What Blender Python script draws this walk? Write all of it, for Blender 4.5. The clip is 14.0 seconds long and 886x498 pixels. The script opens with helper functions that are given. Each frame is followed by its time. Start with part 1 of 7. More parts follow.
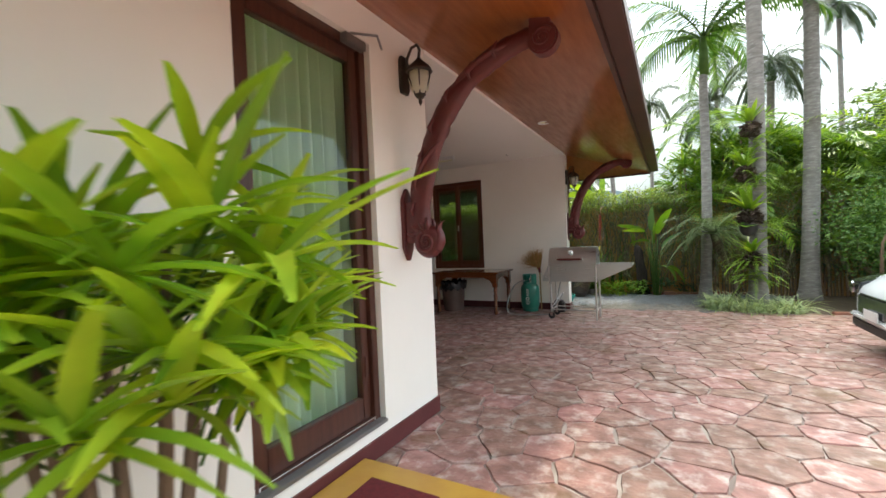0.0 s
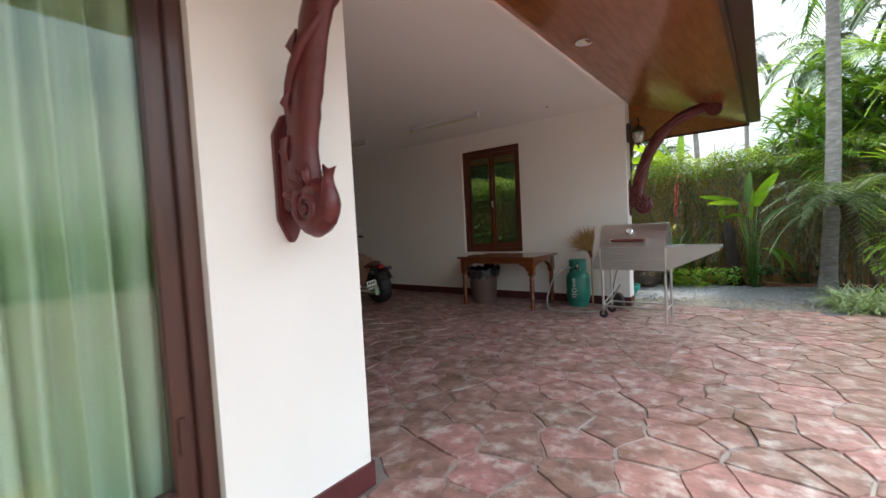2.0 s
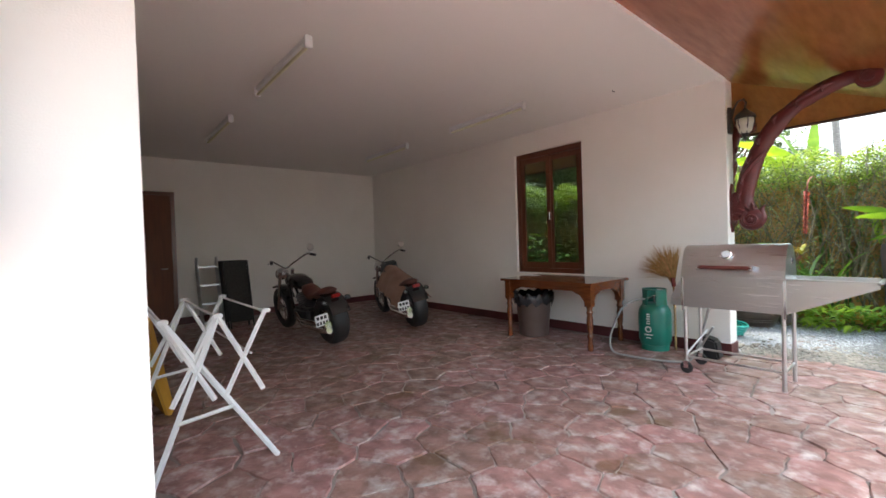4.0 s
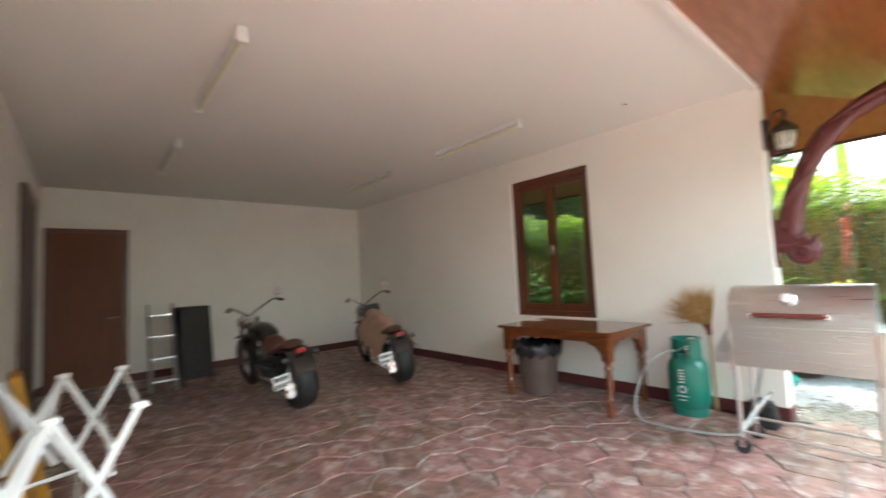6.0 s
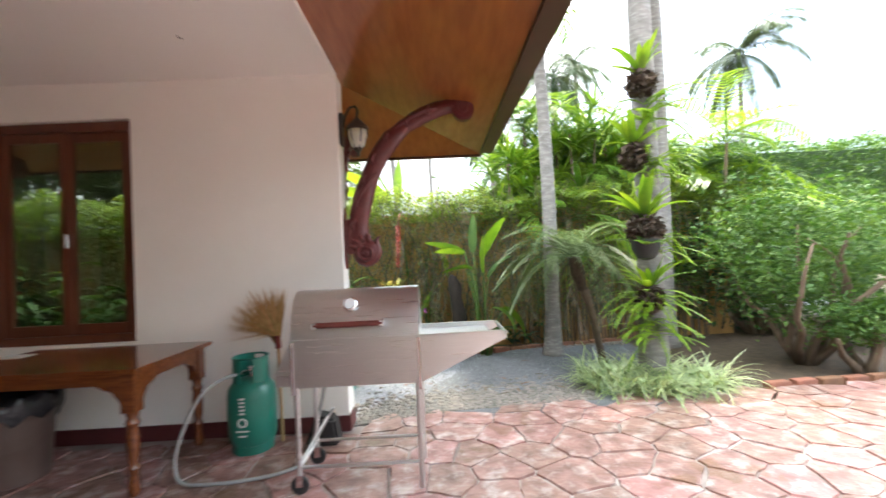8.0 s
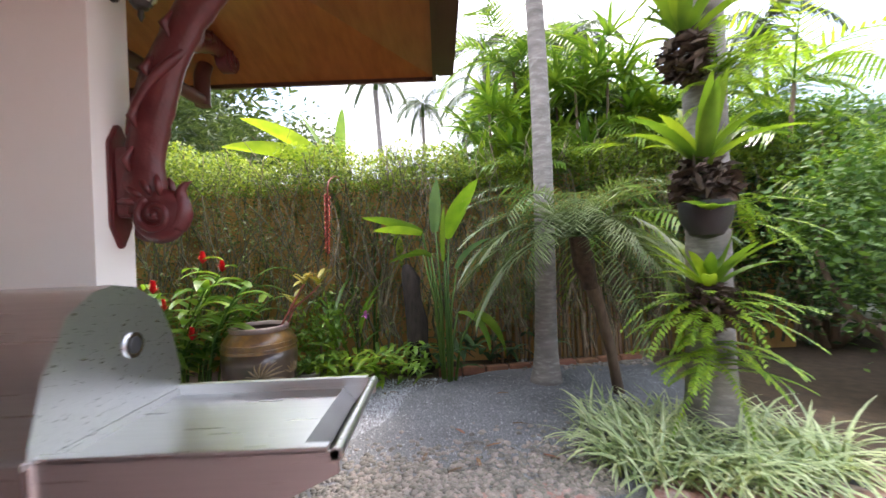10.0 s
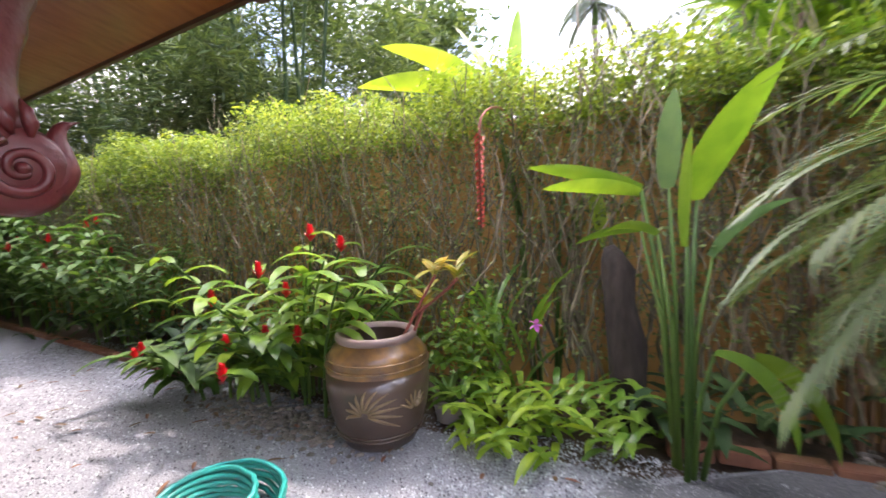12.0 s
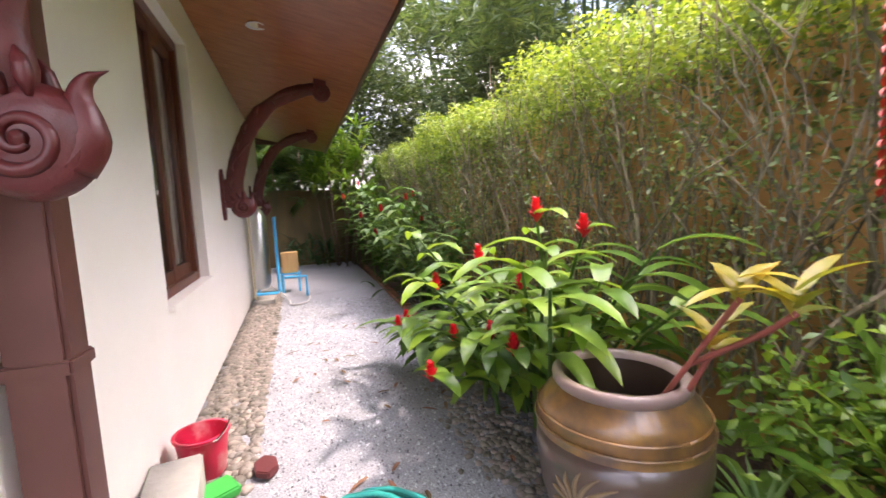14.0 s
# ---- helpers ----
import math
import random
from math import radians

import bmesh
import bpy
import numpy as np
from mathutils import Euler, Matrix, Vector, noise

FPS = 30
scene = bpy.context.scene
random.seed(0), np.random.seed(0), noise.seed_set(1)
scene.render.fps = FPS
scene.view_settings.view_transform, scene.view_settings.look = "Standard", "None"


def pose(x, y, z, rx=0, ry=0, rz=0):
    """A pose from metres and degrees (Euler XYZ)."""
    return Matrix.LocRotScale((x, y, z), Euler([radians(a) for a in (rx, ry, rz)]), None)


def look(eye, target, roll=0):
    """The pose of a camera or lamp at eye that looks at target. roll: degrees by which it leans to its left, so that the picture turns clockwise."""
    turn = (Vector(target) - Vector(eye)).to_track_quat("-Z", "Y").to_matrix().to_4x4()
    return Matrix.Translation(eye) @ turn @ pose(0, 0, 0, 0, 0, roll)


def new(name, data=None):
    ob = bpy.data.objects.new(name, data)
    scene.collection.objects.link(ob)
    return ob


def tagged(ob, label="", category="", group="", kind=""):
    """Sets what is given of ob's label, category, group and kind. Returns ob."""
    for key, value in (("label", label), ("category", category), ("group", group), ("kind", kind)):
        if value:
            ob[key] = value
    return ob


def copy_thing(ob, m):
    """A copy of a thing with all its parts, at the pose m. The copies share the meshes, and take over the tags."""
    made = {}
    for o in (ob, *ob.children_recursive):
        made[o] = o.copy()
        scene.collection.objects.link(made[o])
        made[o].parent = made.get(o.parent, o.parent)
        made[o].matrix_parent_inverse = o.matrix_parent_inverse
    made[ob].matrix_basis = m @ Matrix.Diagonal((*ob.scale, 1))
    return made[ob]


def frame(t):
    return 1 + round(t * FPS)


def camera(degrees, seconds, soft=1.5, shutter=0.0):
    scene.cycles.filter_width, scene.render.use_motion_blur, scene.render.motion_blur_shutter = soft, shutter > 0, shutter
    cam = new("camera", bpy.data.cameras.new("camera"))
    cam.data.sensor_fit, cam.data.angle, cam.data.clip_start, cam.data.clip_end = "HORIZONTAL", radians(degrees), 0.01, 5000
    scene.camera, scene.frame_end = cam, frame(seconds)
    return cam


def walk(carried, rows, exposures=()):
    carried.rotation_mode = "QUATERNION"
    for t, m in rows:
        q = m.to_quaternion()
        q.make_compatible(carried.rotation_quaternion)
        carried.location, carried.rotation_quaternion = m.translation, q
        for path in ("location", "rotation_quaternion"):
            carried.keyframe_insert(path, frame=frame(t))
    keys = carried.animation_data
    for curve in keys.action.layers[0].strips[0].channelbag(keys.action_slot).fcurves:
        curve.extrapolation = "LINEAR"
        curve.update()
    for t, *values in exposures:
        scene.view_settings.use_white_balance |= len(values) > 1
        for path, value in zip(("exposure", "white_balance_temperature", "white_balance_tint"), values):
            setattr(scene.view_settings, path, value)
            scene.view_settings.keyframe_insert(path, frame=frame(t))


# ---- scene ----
cam = camera(93.5, 14.0, shutter=0.4)
PATH = [
    (0, (1.742, 0.893, 1.396), (0.781, 2.646, 1.364), -2.5),
    (0.5, (1.765, 1.322, 1.352), (0.73, 3.033, 1.311), -2.3),
    (1, (1.718, 1.703, 1.329), (0.616, 3.37, 1.26), -2.3),
    (1.5, (1.658, 2.094, 1.324), (0.489, 3.714, 1.231), -2.5),
    (2, (1.616, 2.493, 1.299), (0.386, 4.067, 1.197), -3.0),
    (2.5, (1.605, 2.806, 1.265), (0.292, 4.312, 1.184), -3.0),
    (3, (1.522, 3.15, 1.324), (0.144, 4.599, 1.276), -3.1),
    (3.5, (1.512, 3.497, 1.30), (0.045, 4.855, 1.24), -2.2),
    (5.8, (0.964, 4.325, 1.44), (-0.677, 5.463, 1.546), -2.5),
    (6, (0.904, 4.398, 1.396), (-0.611, 5.697, 1.53), -2.8),
    (6.5, (0.802, 4.536, 1.421), (-0.219, 6.252, 1.532), -4.3),
    (7, (0.765, 4.755, 1.422), (0.219, 6.677, 1.525), -3.7),
    (7.5, (0.763, 5.067, 1.411), (0.479, 7.044, 1.512), -3.2),
    (8, (0.779, 5.498, 1.388), (0.815, 7.497, 1.432), -2.7),
    (8.2, (0.824, 5.666, 1.367), (0.975, 7.66, 1.406), -2.3),
    (10.3, (1.419, 7.594, 1.245), (1.357, 9.593, 1.245), -2.4),
    (10.5, (1.432, 7.776, 1.232), (1.304, 9.772, 1.23), -2.5),
    (11, (1.486, 8.24, 1.28), (1.139, 10.21, 1.268), -2.3),
    (11.5, (1.459, 8.663, 1.285), (0.772, 10.541, 1.227), -2.0),
    (12, (1.37, 9.035, 1.31), (0.399, 10.779, 1.19), -2.3),
    (12.5, (1.266, 9.361, 1.338), (0.004, 10.904, 1.179), -2.0),
    (13, (1.162, 9.576, 1.352), (-0.365, 10.855, 1.166), -1.8),
    (13.5, (1.045, 9.775, 1.329), (-0.699, 10.732, 1.123), -2.0),
    (14, (0.983, 9.937, 1.326), (-0.895, 10.591, 1.118), -2.6),
]
EXPOSURES = [(0, 2.15, 6900, 0), (3, 2.65, 6400, 2), (3.5, 2.85, 6400, 4), (5.8, 3.9, 6500, -6), (7, 3.7, 6700, 0), (8.2, 3.05, 6700, 6), (10.3, 2.7, 6600, 18), (12, 3.15, 6700, 25), (14, 3.25, 7000, 28)]
walk(cam, [(t, look(eye, target, roll)) for t, eye, target, roll in PATH], EXPOSURES)

# ---- light ----
world = bpy.data.worlds.new("sky")
scene.world = world
world.use_nodes = True
wt = world.node_tree
wt.nodes.clear()
w_out = wt.nodes.new("ShaderNodeOutputWorld")
w_bg = wt.nodes.new("ShaderNodeBackground")
w_sky = wt.nodes.new("ShaderNodeTexSky")
w_sky.sky_type = "NISHITA"
w_sky.sun_disc = False
SUN_ELEV, SUN_AZ = 60.0, 20.0
w_sky.sun_elevation = radians(SUN_ELEV)
w_sky.sun_rotation = radians(SUN_AZ)
w_sky.air_density, w_sky.dust_density = 1.0, 2.0
w_tc = wt.nodes.new("ShaderNodeTexCoord")
w_map = wt.nodes.new("ShaderNodeMapping")
w_map.inputs["Scale"].default_value = (1.0, 1.0, 2.4)
w_noise = wt.nodes.new("ShaderNodeTexNoise")
w_noise.inputs["Scale"].default_value = 2.1
w_noise.inputs["Detail"].default_value = 6
w_noise.inputs["Roughness"].default_value = 0.55
w_ramp = wt.nodes.new("ShaderNodeValToRGB")
w_ramp.color_ramp.elements[0].position, w_ramp.color_ramp.elements[1].position = 0.40, 0.66
w_mix = wt.nodes.new("ShaderNodeMixRGB")
w_mix.inputs[2].default_value = (10.5, 10.6, 10.8, 1)
wt.links.new(w_tc.outputs["Generated"], w_map.inputs[0])
wt.links.new(w_map.outputs[0], w_noise.inputs["Vector"])
wt.links.new(w_noise.outputs["Fac"], w_ramp.inputs[0])
wt.links.new(w_ramp.outputs[0], w_mix.inputs[0])
wt.links.new(w_sky.outputs[0], w_mix.inputs[1])
w_sep = wt.nodes.new("ShaderNodeSeparateXYZ")
w_rng = wt.nodes.new("ShaderNodeMapRange")
w_rng.interpolation_type = "SMOOTHSTEP"
w_rng.inputs[1].default_value, w_rng.inputs[2].default_value = 0.05, 1.0
w_rng.inputs[3].default_value, w_rng.inputs[4].default_value = 0.235, 1.45
w_mul = wt.nodes.new("ShaderNodeMixRGB")
w_mul.blend_type = "MULTIPLY"
w_mul.inputs[0].default_value = 1.0
wt.links.new(w_tc.outputs["Generated"], w_sep.inputs[0])
wt.links.new(w_sep.outputs[2], w_rng.inputs[0])
wt.links.new(w_mix.outputs[0], w_mul.inputs[1])
wt.links.new(w_rng.outputs[0], w_mul.inputs[2])
wt.links.new(w_mul.outputs[0], w_bg.inputs[0])
w_bg.inputs[1].default_value = 0.14
wt.links.new(w_bg.outputs[0], w_out.inputs[0])

sun_data = bpy.data.lights.new("sun", "SUN")
sun_data.energy, sun_data.angle, sun_data.color = 0.75, radians(3.0), (1.0, 0.93, 0.82)
sun = new("sun", sun_data)
_e, _a = radians(SUN_ELEV), radians(SUN_AZ)
sun.matrix_basis = look(Vector((math.sin(_a) * math.cos(_e), math.cos(_a) * math.cos(_e), math.sin(_e))) * 50, (0, 0, 0))


# ---- materials ----
def mat(name, c1, c2=None, scale=6.0, rough=0.6, bump=0.0, bscale=60.0, metal=0.0, detail=5.0, stretch=(1, 1, 1),
        c3=None, scale3=1.2, amount3=0.6, random_tint=0.0, translucent=0.0, coat=0.0, rough2=None, stain=None, stain_scale=2.0, stain_from=0.62):
    m = bpy.data.materials.new(name)
    m.use_nodes = True
    nt = m.node_tree
    b = nt.nodes["Principled BSDF"]
    tc = nt.nodes.new("ShaderNodeTexCoord")
    mp = nt.nodes.new("ShaderNodeMapping")
    mp.inputs["Scale"].default_value = stretch
    nt.links.new(tc.outputs["Object"], mp.inputs[0])
    n1 = nt.nodes.new("ShaderNodeTexNoise")
    n1.inputs["Scale"].default_value, n1.inputs["Detail"].default_value = scale, detail
    nt.links.new(mp.outputs[0], n1.inputs["Vector"])
    r1 = nt.nodes.new("ShaderNodeValToRGB")
    r1.color_ramp.elements[0].position, r1.color_ramp.elements[1].position = 0.32, 0.68
    c2 = c2 or tuple(min(1, v * 0.82) for v in c1)
    r1.color_ramp.elements[0].color, r1.color_ramp.elements[1].color = (*c1, 1), (*c2, 1)
    nt.links.new(n1.outputs["Fac"], r1.inputs[0])
    col = r1.outputs[0]
    if c3:
        n3 = nt.nodes.new("ShaderNodeTexNoise")
        n3.inputs["Scale"].default_value, n3.inputs["Detail"].default_value = scale3, 7
        n3.inputs["Roughness"].default_value = 0.62
        nt.links.new(mp.outputs[0], n3.inputs["Vector"])
        r3 = nt.nodes.new("ShaderNodeValToRGB")
        r3.color_ramp.elements[0].position, r3.color_ramp.elements[1].position = 0.5, 0.7
        r3.color_ramp.elements[0].color = (0, 0, 0, 1)
        r3.color_ramp.elements[1].color = (amount3, amount3, amount3, 1)
        nt.links.new(n3.outputs["Fac"], r3.inputs[0])
        mx = nt.nodes.new("ShaderNodeMixRGB")
        mx.inputs[2].default_value = (*c3, 1)
        nt.links.new(r3.outputs[0], mx.inputs[0])
        nt.links.new(col, mx.inputs[1])
        col = mx.outputs[0]
    n4 = None
    if stain:
        n4 = nt.nodes.new("ShaderNodeTexNoise")
        n4.inputs["Scale"].default_value, n4.inputs["Detail"].default_value = stain_scale, 4
        nt.links.new(mp.outputs[0], n4.inputs["Vector"])
        r4 = nt.nodes.new("ShaderNodeValToRGB")
        r4.color_ramp.elements[0].position, r4.color_ramp.elements[1].position = stain_from, stain_from + 0.03
        r4.color_ramp.elements[0].color, r4.color_ramp.elements[1].color = (0, 0, 0, 1), (0.75, 0.75, 0.75, 1)
        nt.links.new(n4.outputs["Fac"], r4.inputs[0])
        m4 = nt.nodes.new("ShaderNodeMixRGB")
        m4.inputs[2].default_value = (*stain, 1)
        nt.links.new(r4.outputs[0], m4.inputs[0])
        nt.links.new(col, m4.inputs[1])
        col = m4.outputs[0]
    if random_tint:
        g = nt.nodes.new("ShaderNodeNewGeometry")
        oi = nt.nodes.new("ShaderNodeObjectInfo")
        ad = nt.nodes.new("ShaderNodeMath")
        ad.operation = "ADD"
        nt.links.new(g.outputs["Random Per Island"], ad.inputs[0])
        nt.links.new(oi.outputs["Random"], ad.inputs[1])
        fr = nt.nodes.new("ShaderNodeMath")
        fr.operation = "FRACT"
        nt.links.new(ad.outputs[0], fr.inputs[0])
        mr = nt.nodes.new("ShaderNodeMapRange")
        mr.inputs[3].default_value, mr.inputs[4].default_value = 1 - random_tint, 1 + random_tint
        nt.links.new(fr.outputs[0], mr.inputs[0])
        hs = nt.nodes.new("ShaderNodeHueSaturation")
        nt.links.new(mr.outputs[0], hs.inputs["Value"])
        mh = nt.nodes.new("ShaderNodeMapRange")
        mh.inputs[3].default_value, mh.inputs[4].default_value = 0.5 + random_tint * 0.06, 0.5 - random_tint * 0.06
        nt.links.new(fr.outputs[0], mh.inputs[0])
        nt.links.new(mh.outputs[0], hs.inputs["Hue"])
        nt.links.new(col, hs.inputs["Color"])
        col = hs.outputs[0]
    nt.links.new(col, b.inputs["Base Color"])
    b.inputs["Roughness"].default_value, b.inputs["Metallic"].default_value = rough, metal
    if rough2 is not None:
        mr2 = nt.nodes.new("ShaderNodeMapRange")
        mr2.inputs[1].default_value, mr2.inputs[2].default_value = 0.3, 0.7
        mr2.inputs[3].default_value, mr2.inputs[4].default_value = rough, rough2
        nt.links.new(n1.outputs["Fac"], mr2.inputs[0])
        nt.links.new(mr2.outputs[0], b.inputs["Roughness"])
    if coat:
        b.inputs["Coat Weight"].default_value, b.inputs["Coat Roughness"].default_value = coat, 0.12
    if bump:
        nb = nt.nodes.new("ShaderNodeTexNoise")
        nb.inputs["Scale"].default_value, nb.inputs["Detail"].default_value = bscale, 4
        nt.links.new(mp.outputs[0], nb.inputs["Vector"])
        bp = nt.nodes.new("ShaderNodeBump")
        bp.inputs["Strength"].default_value, bp.inputs["Distance"].default_value = bump, 0.01
        nt.links.new(nb.outputs["Fac"], bp.inputs["Height"])
        nt.links.new(bp.outputs[0], b.inputs["Normal"])
    if translucent:
        tr = nt.nodes.new("ShaderNodeBsdfTranslucent")
        ms = nt.nodes.new("ShaderNodeMixShader")
        ms.inputs[0].default_value = translucent
        br = nt.nodes.new("ShaderNodeMixRGB")
        br.blend_type = "MULTIPLY"
        br.inputs[0].default_value = 1.0
        br.inputs[2].default_value = (1.6, 1.5, 0.7, 1)
        nt.links.new(col, br.inputs[1])
        nt.links.new(br.outputs[0], tr.inputs[0])
        nt.links.new(b.outputs[0], ms.inputs[1])
        nt.links.new(tr.outputs[0], ms.inputs[2])
        nt.links.new(ms.outputs[0], nt.nodes["Material Output"].inputs[0])
    return m


WALL = mat("white_render", (0.85, 0.81, 0.75), (0.88, 0.845, 0.79), 1.1, 0.75, 0.12, 180, c3=(0.74, 0.68, 0.61), scale3=0.7, amount3=0.25)
CEIL = mat("ceiling_paint", (0.87, 0.84, 0.79), (0.85, 0.82, 0.77), 0.8, 0.8, 0.04, 90)
SKIRT = mat("maroon_paint", (0.085, 0.018, 0.02), (0.11, 0.025, 0.026), 4, 0.5, 0.1, 60)
SOFFIT = mat("varnished_soffit", (0.35, 0.105, 0.025), (0.26, 0.07, 0.017), 3.0, 0.28, 0.03, 30, stretch=(6, 1, 6), coat=0.5, rough2=0.4)
FASCIA = mat("dark_brown_gutter", (0.055, 0.022, 0.016), (0.08, 0.032, 0.022), 3, 0.4, 0.03, 40)
MAROON = mat("maroon_wood_paint", (0.085, 0.012, 0.013), (0.125, 0.02, 0.02), 14, 0.36, 0.35, 38, coat=0.12, rough2=0.55)
DARKWOOD = mat("dark_stained_wood", (0.085, 0.03, 0.018), (0.055, 0.018, 0.012), 5, 0.35, 0.06, 60, stretch=(6, 6, 0.6), coat=0.2)
WINWOOD = mat("red_brown_wood", (0.15, 0.045, 0.02), (0.10, 0.028, 0.014), 5, 0.38, 0.06, 60, stretch=(6, 6, 0.6), coat=0.2)
TABLEWOOD = mat("varnished_table_wood", (0.20, 0.06, 0.018), (0.11, 0.031, 0.01), 6, 0.22, 0.03, 50, stretch=(0.8, 6, 6), coat=0.6)
STONE = mat("stamped_flagstone", (0.33, 0.175, 0.145), (0.17, 0.09, 0.075), 8, 0.34, 1.0, 16, c3=(0.50, 0.43, 0.39), scale3=7.0, amount3=0.95, random_tint=0.2, rough2=0.58, stain=(0.15, 0.075, 0.04), stain_scale=2.3, stain_from=0.62)
JOINT = mat("paving_joint", (0.10, 0.068, 0.055), (0.46, 0.41, 0.37), 1.1, 0.8, 0.3, 80)
STEEL = mat("brushed_steel", (0.66, 0.66, 0.65), (0.62, 0.62, 0.61), 8, 0.26, 0.05, 120, metal=1.0, stretch=(0.5, 8, 30), rough2=0.38)
CHROME = mat("chrome", (0.75, 0.75, 0.76), (0.7, 0.7, 0.7), 8, 0.12, metal=1.0)
BLACK = mat("black_rubber", (0.015, 0.015, 0.016), (0.025, 0.024, 0.024), 12, 0.55, 0.2, 90)
BLACKGLOSS = mat("black_enamel", (0.012, 0.012, 0.013), (0.02, 0.02, 0.02), 5, 0.18, coat=0.6)
WHITEP = mat("white_enamel", (0.8, 0.8, 0.79), (0.74, 0.73, 0.71), 7, 0.4, 0.03, 60)
GRAVEL = mat("grey_gravel", (0.31, 0.325, 0.35), (0.16, 0.17, 0.19), 90, 0.8, 1.0, 130, c3=(0.10, 0.10, 0.105), scale3=1.1, amount3=0.5)
SOIL = mat("dark_soil", (0.05, 0.035, 0.022), (0.09, 0.06, 0.035), 12, 0.9, 0.9, 40)
GRASS = mat("lawn", (0.06, 0.11, 0.025), (0.045, 0.08, 0.02), 9, 0.9, 0.8, 60)
OCHRE = mat("ochre_garden_wall", (0.60, 0.34, 0.115), (0.47, 0.26, 0.085), 2.0, 0.85, 0.3, 40, stretch=(1, 1, 0.35), c3=(0.13, 0.085, 0.045), scale3=1.5, amount3=0.4)
# same gravel with the palms' shade put into a darker colour
SHADEGRAVEL = mat("shaded_grey_gravel", (0.16, 0.165, 0.175), (0.075, 0.08, 0.088), 80, 0.75, 1.0, 120, c3=(0.05, 0.052, 0.056), scale3=1.6, amount3=0.6)


def glass_mat(name, tint=(0.9, 0.95, 0.92), rough=0.0):
    m = bpy.data.materials.new(name)
    m.use_nodes = True
    nt = m.node_tree
    nt.nodes.clear()
    o = nt.nodes.new("ShaderNodeOutputMaterial")
    g = nt.nodes.new("ShaderNodeBsdfGlossy")
    g.inputs["Roughness"].default_value = rough
    t = nt.nodes.new("ShaderNodeBsdfTransparent")
    t.inputs[0].default_value = (*tint, 1)
    lw = nt.nodes.new("ShaderNodeLayerWeight")
    pw = nt.nodes.new("ShaderNodeMath")
    pw.operation = "POWER"
    pw.inputs[1].default_value = 4.5
    nt.links.new(lw.outputs["Facing"], pw.inputs[0])
    f = nt.nodes.new("ShaderNodeMath")
    f.operation = "MULTIPLY_ADD"
    f.inputs[1].default_value, f.inputs[2].default_value = 0.8, 0.05
    nt.links.new(pw.outputs[0], f.inputs[0])
    ms = nt.nodes.new("ShaderNodeMixShader")
    nt.links.new(f.outputs[0], ms.inputs[0])
    nt.links.new(t.outputs[0], ms.inputs[1])
    nt.links.new(g.outputs[0], ms.inputs[2])
    nt.links.new(ms.outputs[0], o.inputs[0])
    return m


GLASS = glass_mat("window_glass")
DARKGLASS = glass_mat("tinted_glass", (0.57, 0.6, 0.57))


